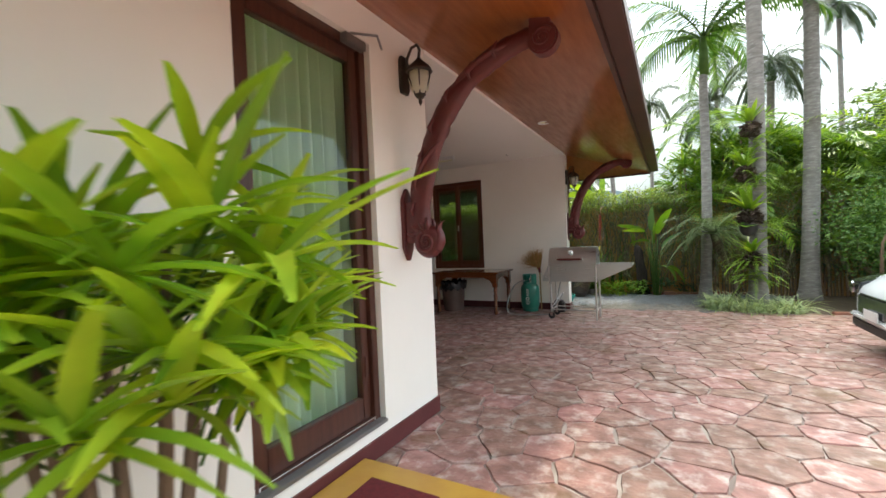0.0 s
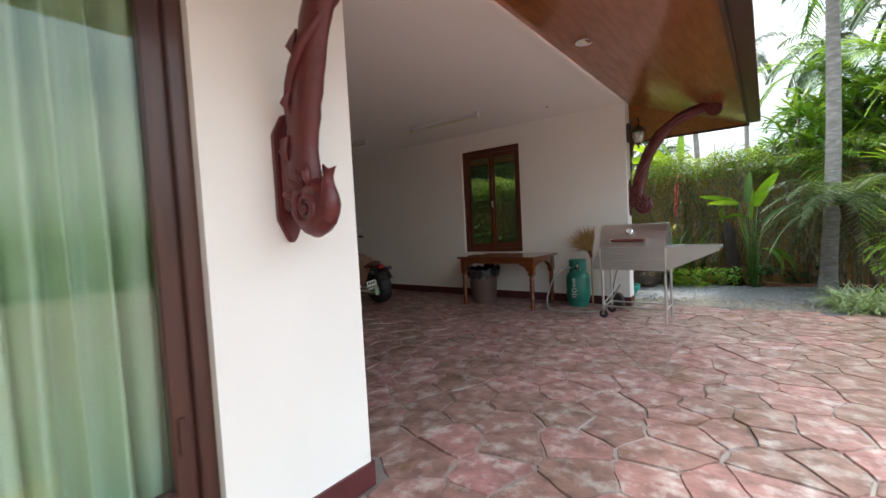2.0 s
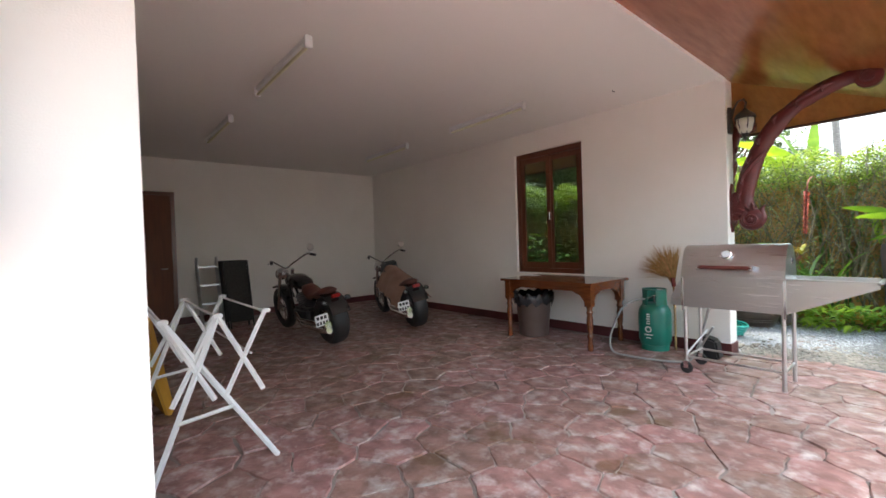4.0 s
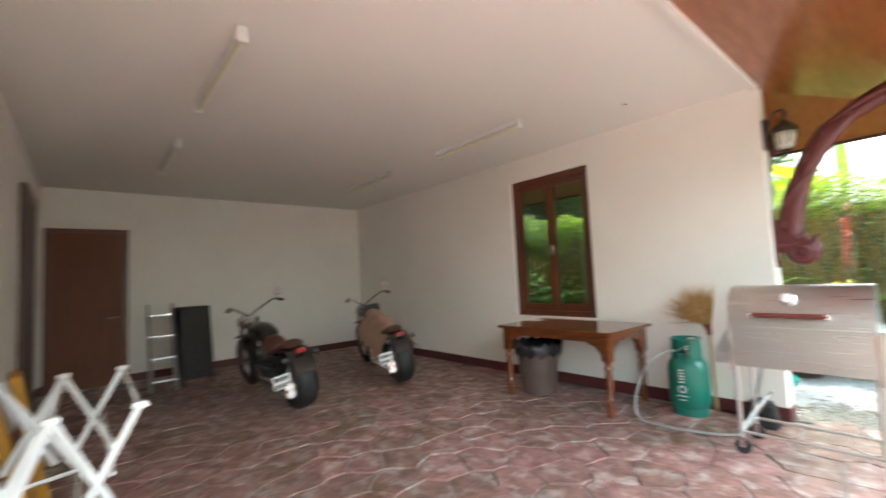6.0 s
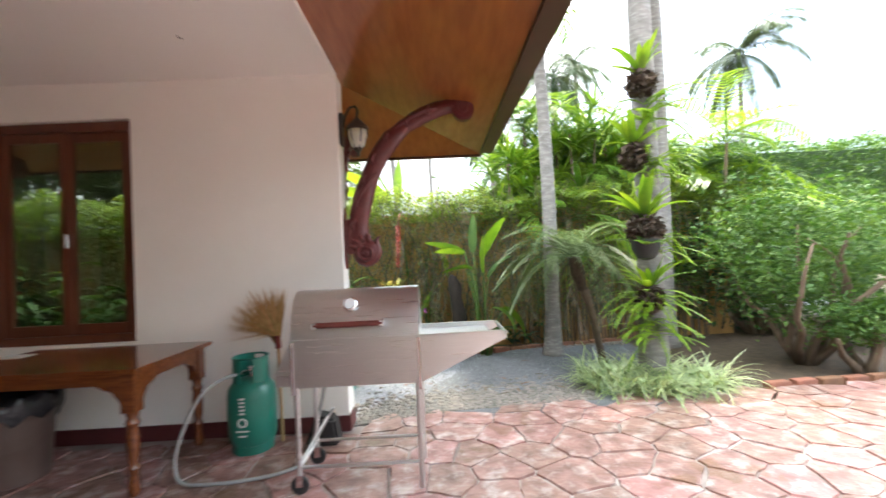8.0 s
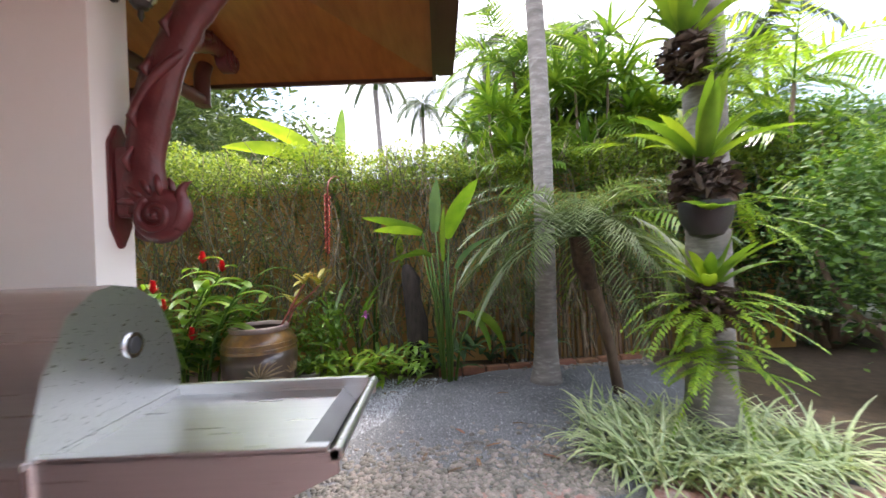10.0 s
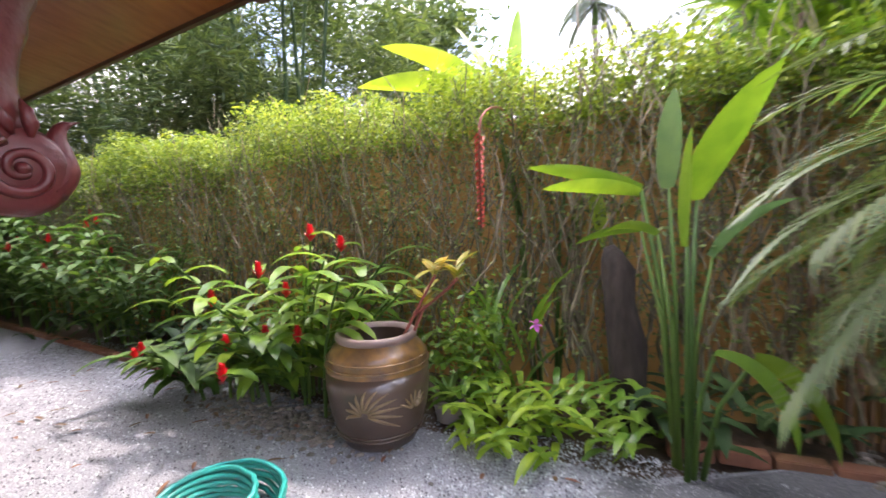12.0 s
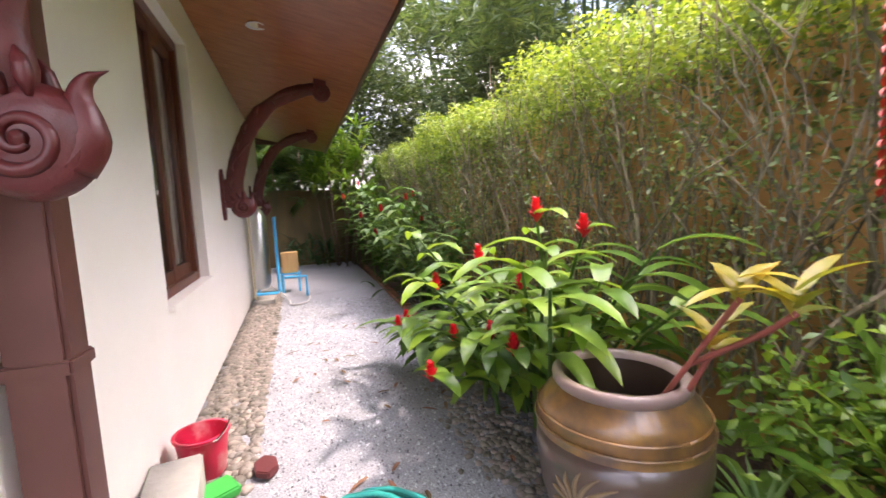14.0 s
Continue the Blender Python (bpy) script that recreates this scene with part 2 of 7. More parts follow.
# ---- mesh helpers ----
class Geo:
    """Gathers vertices and faces."""
    def __init__(self):
        self.v, self.f = [], []

    def add(self, verts, faces):
        o = len(self.v)
        self.v.extend(verts)
        self.f.extend([tuple(i + o for i in f) for f in faces])
        return self

    def box(self, x0, y0, z0, x1, y1, z1):
        v = [(x0, y0, z0), (x1, y0, z0), (x1, y1, z0), (x0, y1, z0), (x0, y0, z1), (x1, y0, z1), (x1, y1, z1), (x0, y1, z1)]
        return self.add(v, [(0, 3, 2, 1), (4, 5, 6, 7), (0, 1, 5, 4), (1, 2, 6, 5), (2, 3, 7, 6), (3, 0, 4, 7)])

    def tube(self, pts, radii, n=8, caps=True, up=None):
        """A tube along points, with a radius at each."""
        pts = [Vector(p) for p in pts]
        if not hasattr(radii, "__len__"):
            radii = [radii] * len(pts)
        rings = []
        ref = Vector(up) if up else None
        for i, p in enumerate(pts):
            d = (pts[min(i + 1, len(pts) - 1)] - pts[max(i - 1, 0)])
            d = d.normalized() if d.length > 1e-9 else Vector((0, 0, 1))
            if ref is None:
                ref = Vector((0, 0, 1)) if abs(d.z) < 0.9 else Vector((1, 0, 0))
            a = (ref - d * ref.dot(d))
            a = a.normalized() if a.length > 1e-6 else d.orthogonal().normalized()
            b = d.cross(a)
            ref = a
            r = radii[i]
            ra, rb = r if hasattr(r, "__len__") else (r, r)
            rings.append([tuple(p + a * ra * math.cos(2 * math.pi * k / n) + b * rb * math.sin(2 * math.pi * k / n)) for k in range(n)])
        v = [q for ring in rings for q in ring]
        f = []
        for i in range(len(rings) - 1):
            for k in range(n):
                f.append((i * n + k, i * n + (k + 1) % n, (i + 1) * n + (k + 1) % n, (i + 1) * n + k))
        if caps:
            f.append(tuple(range(n - 1, -1, -1)))
            f.append(tuple((len(rings) - 1) * n + k for k in range(n)))
        return self.add(v, f)

    def lathe(self, prof, cx=0, cy=0, n=24, cz=0.0, caps=True):
        """A turned shape from (radius, height) pairs."""
        v = [(cx + r * math.cos(2 * math.pi * k / n), cy + r * math.sin(2 * math.pi * k / n), cz + z) for r, z in prof for k in range(n)]
        f = [(i * n + k, i * n + (k + 1) % n, (i + 1) * n + (k + 1) % n, (i + 1) * n + k) for i in range(len(prof) - 1) for k in range(n)]
        if caps:
            f += [tuple(range(n - 1, -1, -1)), tuple((len(prof) - 1) * n + k for k in range(n))]
        return self.add(v, f)

    def prism(self, poly, axis, a, b):
        """A flat outline (pairs) pushed along an axis from a to b."""
        def at(p, q):
            return {"x": (q, p[0], p[1]), "y": (p[0], q, p[1]), "z": (p[0], p[1], q)}[axis]
        n = len(poly)
        v = [at(p, a) for p in poly] + [at(p, b) for p in poly]
        return self.add(v, [tuple(range(n - 1, -1, -1)), tuple(range(n, 2 * n))] + [(k, (k + 1) % n, n + (k + 1) % n, n + k) for k in range(n)])


def mesh_of(geo, material, smooth=False, bevel=0.0):
    me = bpy.data.meshes.new("mesh")
    me.from_pydata([tuple(p) for p in geo.v], [], geo.f)
    bm = bmesh.new()
    bm.from_mesh(me)
    if len(bm.faces) < 20000:
        bmesh.ops.recalc_face_normals(bm, faces=bm.faces)
    if bevel:
        bmesh.ops.bevel(bm, geom=[e for e in bm.edges if len(e.link_faces) == 2 and e.calc_face_angle(0) > 0.5], offset=bevel, segments=2, affect="EDGES", clamp_overlap=True)
    bm.to_mesh(me)
    bm.free()
    if smooth:
        me.polygons.foreach_set("use_smooth", [True] * len(me.polygons))
        if smooth != "all":
            me.set_sharp_from_angle(angle=radians(38))
    me.materials.append(material)
    return me


def part(name, geo, material, parent=None, label="", smooth=False, bevel=0.0):
    ob = new(name, mesh_of(geo, material, smooth, bevel))
    if parent:
        ob.parent = parent
    if label:
        ob["label"] = label
    return ob


def thing(name, label, category, group="", at=(0, 0, 0), rz=0.0):
    ob = new(name)
    ob.empty_display_size = 0.1
    ob.matrix_basis = pose(*at, 0, 0, rz)
    return tagged(ob, label, category, group)


def structure(name, geo, material, label, category, smooth=False, bevel=0.0):
    return tagged(part(name, geo, material, None, "", smooth, bevel), label, category, kind="structure")


def smooth_path(pts, n=6):
    """Catmull-Rom points through a path."""
    P = [Vector(p) for p in pts]
    P = [P[0] * 2 - P[1]] + P + [P[-1] * 2 - P[-2]]
    out = []
    for i in range(1, len(P) - 2):
        for k in range(n):
            t = k / n
            out.append(0.5 * ((2 * P[i]) + (P[i + 1] - P[i - 1]) * t + (2 * P[i - 1] - 5 * P[i] + 4 * P[i + 1] - P[i + 2]) * t * t + (3 * P[i] - P[i - 1] - 3 * P[i + 1] + P[i + 2]) * t ** 3))
    return out + [P[-2]]


# ---- the house ----
YA, YB, YC, XB, ZC = 3.87, 9.0, 9.22, -7.36, 2.985   # carport sides, outer corner, back, ceiling
EX, EY, EZ = 1.38, 10.68, 2.67                       # eave edge
# front wall beside the carport, with the sliding door's opening
D0, D1, DZ0, DZ1 = 2.14, 3.16, 0.21, 2.75
g = Geo()
g.box(-0.2, -6.0, 0.0, 0.0, D0, ZC + 0.3)
g.box(-0.2, D1, 0.0, 0.0, YA, ZC + 0.3)
g.box(-0.2, D0, DZ1, 0.0, D1, ZC + 0.3)
g.box(-0.2, D0, 0.0, 0.0, D1, DZ0)
structure("wall_front", g, WALL, "cream rendered front wall of the house", "wall")
g = Geo().box(XB, YA - 0.2, 0.0, -0.2, YA, ZC + 0.3)
structure("wall_carport_near", g, WALL, "cream rendered side wall of the carport", "wall")
g = Geo().box(XB - 0.2, YA - 0.2, 0.0, XB, YC, ZC + 0.3)
structure("wall_carport_back", g, WALL, "cream rendered back wall of the carport", "wall")
# wall with the carport window
W0, W1, WZ0, WZ1 = -2.93, -1.725, 0.815, 2.68
g = Geo()
g.box(XB, YB, 0, W0, YC, ZC + 0.3)
g.box(W1, YB, 0, 0.0, YC, ZC + 0.3)
g.box(W0, YB, 0, W1, YC, WZ0)
g.box(W0, YB, WZ1, W1, YC, ZC + 0.3)
structure("wall_side", g, WALL, "cream rendered wall between carport and gravel path", "wall")
g = Geo().box(-9.2, YB, 0, XB - 0.2, YC, ZC + 0.3)
structure("wall_side_far", g, WALL, "cream rendered wall along the gravel path", "wall")
g = Geo().box(XB - 0.2, YA - 0.2, ZC, 0.0, YC - 0.002, ZC + 0.25)
structure("ceiling", g, CEIL, "white painted flat carport ceiling", "ceiling")
g = Geo().box(-0.035, YA, ZC - 0.035, 0.012, YB, ZC - 0.001)
structure("trim_ceiling_edge", g, CEIL, "white painted bead along the edge of the ceiling", "trim")
# skirtings
g = Geo()
g.box(0.0, -6, 0, 0.014, D0 - 0.0, 0.125)
g.box(0.0, D0, 0, 0.014, YA + 0.014, 0.125)
g.box(XB, YA, 0, -0.0, YA + 0.014, 0.125)
g.box(XB, YA + 0.014, 0, XB + 0.014, YB - 0.014, 0.125)
g.box(XB, YB - 0.014, 0, 0.0, YB, 0.125)
g.box(0.0, YB - 0.014, 0, 0.014, YC, 0.125)
structure("baseboard", g, SKIRT, "maroon painted skirting along the walls", "skirting")


def soffit():
    """Sloping timber soffit on two sides, mitred at the corner, laid in boards."""
    g = Geo()
    w = 0.42
    # front side: boards run across from wall to eave
    y = -6.0
    while y < YC + 1e-6:
        y1 = min(y + w, YC)
        if y1 - y > 0.01:
            g.add([(0, y, ZC), (EX, y, EZ), (EX, y1 - 0.0, EZ), (0, y1, ZC)], [(0, 1, 2, 3)])
        y += w
    g.add([(0, YC, ZC), (EX, YC, EZ), (EX, EY, EZ)], [(0, 1, 2)])
    g.add([(0, YC, ZC), (EX, EY, EZ), (0, EY, EZ)], [(0, 1, 2)])
    x = 0.0
    while x > -9.2:
        x1 = max(x - w, -9.2)
        g.add([(x, YC, ZC), (x, EY, EZ), (x1, EY, EZ), (x1, YC, ZC)], [(0, 1, 2, 3)])
        x = x1
    return g


s = structure("ceiling_soffit", soffit(), SOFFIT, "varnished orange-brown timber soffit under the eaves", "soffit")
# fascia, gutter
g = Geo()
g.box(EX, -6.0, EZ - 0.03, EX + 0.03, EY + 0.03, EZ + 0.2)
g.box(-9.2, EY, EZ - 0.03, EX, EY + 0.03, EZ + 0.2)
structure("trim_fascia", g, FASCIA, "dark brown fascia board along the eaves", "fascia")
g = Geo().box(EX + 0.03, -6.0, EZ + 0.01, EX + 0.17, EY + 0.03, EZ + 0.15)
structure("trim_gutter", g, FASCIA, "dark brown box gutter", "gutter", bevel=0.01)
# roof slab above
g = Geo()
g.add([(EX + 0.1, -6.0, EZ + 0.2), (EX + 0.1, EY + 0.1, EZ + 0.2), (-3.5, 6.0, 5.2), (-3.5, -6.0, 5.2)], [(0, 1, 2, 3)])
g.add([(EX + 0.1, EY + 0.1, EZ + 0.2), (-9.4, EY + 0.1, EZ + 0.2), (-9.4, 6.0, 5.2), (-3.5, 6.0, 5.2)], [(0, 1, 2, 3)])
g.add([(-9.4, -6, EZ + 0.2), (-9.4, EY + 0.1, EZ + 0.2), (-9.4, 6.0, 5.2), (-9.4, -6.0, 5.2)], [(0, 1, 2, 3)])
structure("roof", g, FASCIA, "dark tiled hip roof", "roof")

# ---- ground ----
g = Geo().add([(-400, -400, -0.06), (400, -400, -0.06), (400, 400, -0.06), (-400, 400, -0.06)], [(0, 1, 2, 3)])
structure("ground", g, SOIL, "dark garden soil", "ground")
g = Geo().add([(-10.0, 9.22, -0.012), (-10.0, 11.25, -0.012), (1.2, 11.25, -0.012), (2.0, 11.75, -0.012), (3.6, 11.75, -0.012), (3.5, 9.2, -0.012), (0.0, 9.1, -0.012)], [tuple(range(7))])
structure("path_gravel", g, GRAVEL, "pale grey gravel path", "path")
# sheet of darker gravel painting the shade beside the palms
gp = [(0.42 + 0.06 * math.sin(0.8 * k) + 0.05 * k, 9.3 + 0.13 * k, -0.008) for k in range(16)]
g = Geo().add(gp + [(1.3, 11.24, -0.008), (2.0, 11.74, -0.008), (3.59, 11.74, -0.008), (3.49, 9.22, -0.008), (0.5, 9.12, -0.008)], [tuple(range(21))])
structure("path_dark_gravel", g, SHADEGRAVEL, "grey gravel by the palms, their shade painted in darker", "path")
g = Geo().box(-10.4, 12.28, -0.06, 5.6, 12.46, 2.12)
structure("wall_garden", g, OCHRE, "ochre plastered garden wall, stained", "wall")
# end wall: darker brown than the ochre wall, with upright streaks
g = Geo().box(-10.2, 8.0, -0.06, -10.0, 12.28, 1.85)
structure("wall_garden_end", g, mat("dark_brown_wall", (0.16, 0.115, 0.05), (0.08, 0.068, 0.032), 2.5, 0.9, 0.3, 40, stretch=(1, 1, 0.3), c3=(0.05, 0.05, 0.025), scale3=1.8, amount3=0.7), "dark brown streaked garden wall closing the path", "wall")
g = Geo().box(-7.4, -6.0, -0.05, 12.0, 9.2, -0.013)
structure("floor", g, JOINT, "stamped concrete paving with pale joints", "paving")


# ---- doors and windows of the house ----
CURTAIN = mat("green_curtain", (0.74, 0.84, 0.70), (0.64, 0.75, 0.60), 3, 0.7, 0.15, 70, stretch=(8, 8, 0.5), translucent=0.2)
GREYMETAL = mat("grey_metal", (0.32, 0.32, 0.32), (0.26, 0.26, 0.26), 8, 0.4, metal=0.8)
DARKROOM = mat("room_plaster", (0.5, 0.46, 0.4), (0.45, 0.42, 0.37), 2, 0.9)


def frame_bars(x0, x1, a0, a1, z0, z1, wl, wr, wt, wb, axis):
    """Four bars round an opening; axis 'x': the opening lies across x."""
    out = []
    for (p0, p1, q0, q1) in ((a0, a0 + wl, z0, z1), (a1 - wr, a1, z0, z1), (a0 + wl, a1 - wr, z1 - wt, z1), (a0 + wl, a1 - wr, z0, z0 + wb)):
        g = Geo()
        if axis == "x":
            g.box(x0, p0, q0, x1, p1, q1)
        else:
            g.box(p0, x0, q0, p1, x1, q1)
        out.append(g)
    return out


door = tagged(new("door_1"), "dark brown wooden glazed door, closed, curtain behind", "door", kind="structure")
for g in frame_bars(-0.16, -0.045, D0, D1, DZ0, DZ1, 0.06, 0.06, 0.06, 0.03, "x"):
    part("door_frame", g, DARKWOOD, door, bevel=0.004)
for k, g in enumerate(frame_bars(-0.13, -0.075, D0 + 0.06, D1 - 0.06, DZ0 + 0.03, DZ1 - 0.06, 0.075, 0.075, 0.09, 0.15, "x")):
    part(("stile", "stile", "rail", "rail")[k], g, DARKWOOD, door, bevel=0.005)
gl = part("pane", Geo().box(-0.107, D0 + 0.13, DZ0 + 0.17, -0.101, D1 - 0.13, DZ1 - 0.14), GLASS, door)
gl.visible_shadow = False
part("handle", Geo().box(-0.074, D1 - 0.115, 0.52, -0.062, D1 - 0.09, 0.66), DARKWOOD, door, bevel=0.004)
sill = Geo().box(-0.045, D0, DZ0 - 0.012, 0.018, D1, DZ0 + 0.012)
part("threshold", sill, GREYMETAL, door, "grey metal threshold", bevel=0.003)
part("sill", Geo().box(-0.2, D0 + 0.002, DZ0, -0.046, D1 - 0.002, DZ0 + 0.028), WHITEP, door)
closer = thing("door_closer", "grey metal door closer above the glazed door", "door closer")
part("body", Geo().box(-0.045, 2.92, DZ1 - 0.07, 0.01, 3.12, DZ1 - 0.01), GREYMETAL, closer, bevel=0.006)
part("arm", Geo().tube([(-0.02, 2.96, DZ1), (0.10, 3.12, DZ1 + 0.01), (-0.0, 3.3, DZ1 + 0.02)], 0.009, 6), GREYMETAL, closer)


def curtain():
    g = Geo()
    n, zs = 260, [DZ0 + 0.03, 0.7, 1.4, 2.1, DZ1 + 0.15]
    rnd = random.Random(4)
    ph = [rnd.uniform(-0.5, 0.5) for _ in range(12)]
    v, f = [], []
    for j, z in enumerate(zs):
        for i in range(n):
            u = i / (n - 1)
            y = D0 - 0.25 + u * (D1 - D0 + 0.5)
            a = 2 * math.pi * 15 * u
            dx = 0.066 * math.sin(a + ph[int(u * 11)] + 0.15 * math.sin(3 * z)) + 0.014 * math.sin(2.3 * a + 0.4 * z)
            v.append((-0.29 + dx, y + 0.012 * math.sin(a * 0.7 + z), z))
    for j in range(len(zs) - 1):
        for i in range(n - 1):
            f.append((j * n + i, j * n + i + 1, (j + 1) * n + i + 1, (j + 1) * n + i))
    return g.add(v, f)


c = tagged(part("curtain", curtain(), CURTAIN, None, smooth="all"), "pale green pleated curtain hanging behind the glazed door", "curtain")
structure("wall_room", Geo().box(-1.6, 0.8, 0, -1.5, YA - 0.2, ZC + 0.3), DARKROOM, "plain room wall behind the curtain", "wall")
structure("floor_room", Geo().box(-1.5, 0.8, 0.1, -0.2, YA - 0.2, 0.2), DARKROOM, "plain room floor", "floor")
structure("wall_room_side", Geo().box(-1.5, 0.7, 0, -0.2, 0.8, ZC + 0.3), DARKROOM, "plain room wall", "wall")

win = tagged(new("window_1"), "red-brown wooden two-leaf window with dark glass", "window", kind="structure")
WY0, WY1 = YB + 0.05, YB + 0.15
for g in frame_bars(WY0, WY1, W0, W1, WZ0, WZ1, 0.07, 0.07, 0.08, 0.07, "y"):
    part("window_frame", g, WINWOOD, win, bevel=0.004)
midx = (W0 + W1) / 2
for (a, b) in ((W0 + 0.07, midx + 0.02), (midx - 0.02, W1 - 0.07)):
    sh = 0.0 if a < midx - 0.1 else 0.02
    for k, g in enumerate(frame_bars(WY0 + 0.02 + sh, WY0 + 0.06 + sh, a, b, WZ0 + 0.07, WZ1 - 0.08, 0.07, 0.07, 0.08, 0.09, "y")):
        part("sash", g, WINWOOD, win, bevel=0.004)
    p = part("pane", Geo().box(a + 0.07, WY0 + 0.035 + sh, WZ0 + 0.16, b - 0.07, WY0 + 0.04 + sh, WZ1 - 0.16), DARKGLASS, win)
    p.visible_shadow = False
part("latch", Geo().box(midx - 0.012, WY0 + 0.004, 1.62, midx + 0.012, WY0 + 0.022, 1.74), CHROME, win, "small metal latch", bevel=0.003)
part("window_sill", Geo().box(W0 + 0.003, YC - 0.06, WZ0 - 0.02, W1 - 0.003, YC + 0.03, WZ0 + 0.012), WALL, win)

d2 = tagged(new("door_2"), "plain red-brown wooden door, closed", "door", kind="structure")
part("leaf", Geo().box(XB + 0.0, 3.98, 0.01, XB + 0.035, 4.84, 2.32), mat("plain_door_wood", (0.17, 0.05, 0.016), (0.12, 0.034, 0.012), 4, 0.6, 0.05, 50, stretch=(6, 6, 0.6)), d2, bevel=0.004)
for g in (Geo().box(XB, 3.92, 0, XB + 0.05, 3.98, 2.38), Geo().box(XB, 4.84, 0, XB + 0.05, 4.9, 2.38), Geo().box(XB, 3.98, 2.32, XB + 0.05, 4.84, 2.38)):
    part("door_frame", g, WINWOOD, d2, bevel=0.004)
part("handle", Geo().tube([(XB + 0.035, 4.76, 1.02), (XB + 0.09, 4.76, 1.02), (XB + 0.09, 4.66, 1.02)], 0.01, 8), CHROME, d2, "metal lever handle")
d3 = tagged(new("door_3"), "dark wooden door in the carport's side wall", "door", kind="structure")
part("leaf", Geo().box(-6.1, YA, 0.01, -5.2, YA + 0.03, 2.5), DARKWOOD, d3, bevel=0.004)
for g in (Geo().box(-5.2, YA, 0, -5.1, YA + 0.05, 2.58), Geo().box(-6.2, YA, 0, -6.1, YA + 0.05, 2.58), Geo().box(-6.1, YA, 2.5, -5.2, YA + 0.05, 2.58)):
    part("door_frame", g, DARKWOOD, d3, bevel=0.004)


# ---- carved brackets under the eaves ----
def spiral(cx, cz, r0, turns, n=40, a0=0.0):
    return [(cx + r0 * (1 - 0.85 * i / n) * math.cos(a0 + turns * 2 * math.pi * i / n), cz + r0 * (1 - 0.85 * i / n) * math.sin(a0 + turns * 2 * math.pi * i / n)) for i in range(n)]


def bracket(reach=1.12):
    """Carved eave bracket in the plane y = 0: back board on the wall at x = 0, scroll below, arm up to the soffit."""
    ob = thing("eave_bracket", "maroon painted carved wooden eave bracket with scrolled ends", "bracket", "eave brackets")
    h = [(-0.01, 1.27), (0.01, 1.27), (0.058, 1.365), (0.058, 1.72), (0.01, 1.805), (-0.01, 1.805), (-0.058, 1.72), (-0.058, 1.365)]
    part("back_board", Geo().prism(h, "x", 0.0, 0.035), MAROON, ob, bevel=0.006)
    part("block", Geo().box(0.035, -0.045, 1.40, 0.10, 0.045, 1.70), MAROON, ob, bevel=0.01)
    k = reach / 1.12
    pts = [(0.13, 1.42), (0.125, 1.55), (0.14, 1.68), (0.17, 1.82), (0.215, 1.97), (0.27, 2.11), (0.345, 2.25), (0.45, 2.39), (0.58, 2.50), (0.72, 2.58), (0.86, 2.635), (0.98, 2.66), (1.06, 2.655)]
    rad = [(0.075, 0.05), (0.085, 0.055), (0.082, 0.055), (0.075, 0.052), (0.072, 0.05), (0.078, 0.054), (0.070, 0.05), (0.072, 0.052), (0.065, 0.047), (0.066, 0.05), (0.06, 0.046), (0.064, 0.05), (0.06, 0.05)]
    fine, frad = [], []
    for i in range(len(pts) - 1):
        for s_ in range(3):
            u = s_ / 3
            fine.append((pts[i][0] * (1 - u) * k + pts[i + 1][0] * u * k, 0, pts[i][1] * (1 - u) + pts[i + 1][1] * u))
            wob = 1.14 + 0.1 * math.sin(i * 2.1 + s_ * 1.3)
            frad.append(tuple((rad[i][q] * (1 - u) + rad[i + 1][q] * u) * wob * (1.0, 0.84)[q] for q in (0, 1)))
    part("arm", Geo().tube(fine, frad, 12, up=(1, 0, 0)), MAROON, ob, smooth="all")
    # twisted carved ridge along the arm
    ridge = []
    for i, p in enumerate(fine):
        a = i * 0.42
        ridge.append((p[0] + 0.072 * math.cos(a), 0.056 * math.sin(a), p[2] + 0.03 * math.cos(a + 1.0)))
    part("carving", Geo().tube(ridge, 0.022, 6), MAROON, ob, smooth="all")
    for sgn in (-1, 1):
        for i in range(5, len(fine) - 6, 4):
            p = fine[i]
            part("carved_leaf", Geo().tube([(p[0] - 0.03, sgn * 0.04, p[2] - 0.05), (p[0] - 0.045, sgn * 0.058, p[2] + 0.0), (p[0] - 0.012, sgn * 0.05, p[2] + 0.06)], [0.006, 0.02, 0.004], 6), MAROON, ob, smooth="all")
    # lower scroll with its flame tip
    cx, cz = 0.20, 1.405
    rim = [(0.0, -0.06), (0.07, -0.06), (0.082, -0.052), (0.094, -0.05), (0.108, -0.034), (0.114, -0.012), (0.12, 0.0), (0.114, 0.012), (0.108, 0.034), (0.094, 0.05), (0.082, 0.052), (0.07, 0.06), (0.0, 0.06)]
    part("scroll", Geo().lathe(rim, 0, 0, 36, caps=False), MAROON, ob, smooth="all").matrix_basis = Matrix.Translation((cx, 0, cz)) @ pose(0, 0, 0, 90) @ Matrix.Diagonal((1.0, 1.0, 0.8, 1.0))
    flame = smooth_path([(0.262, 0, 1.35), (0.29, 0, 1.40), (0.291, 0, 1.45), (0.286, 0, 1.495), (0.302, 0, 1.532), (0.342, 0, 1.552)], 4)
    part("flame_tip", Geo().tube(flame, [(0.04, 0.042)] * 6 + [(0.038 - 0.0024 * i, 0.04 - 0.0023 * i) for i in range(12)] + [(0.006, 0.01), (0.003, 0.005), (0.001, 0.002)], 12, up=(1, 0, 0)), MAROON, ob, smooth="all")
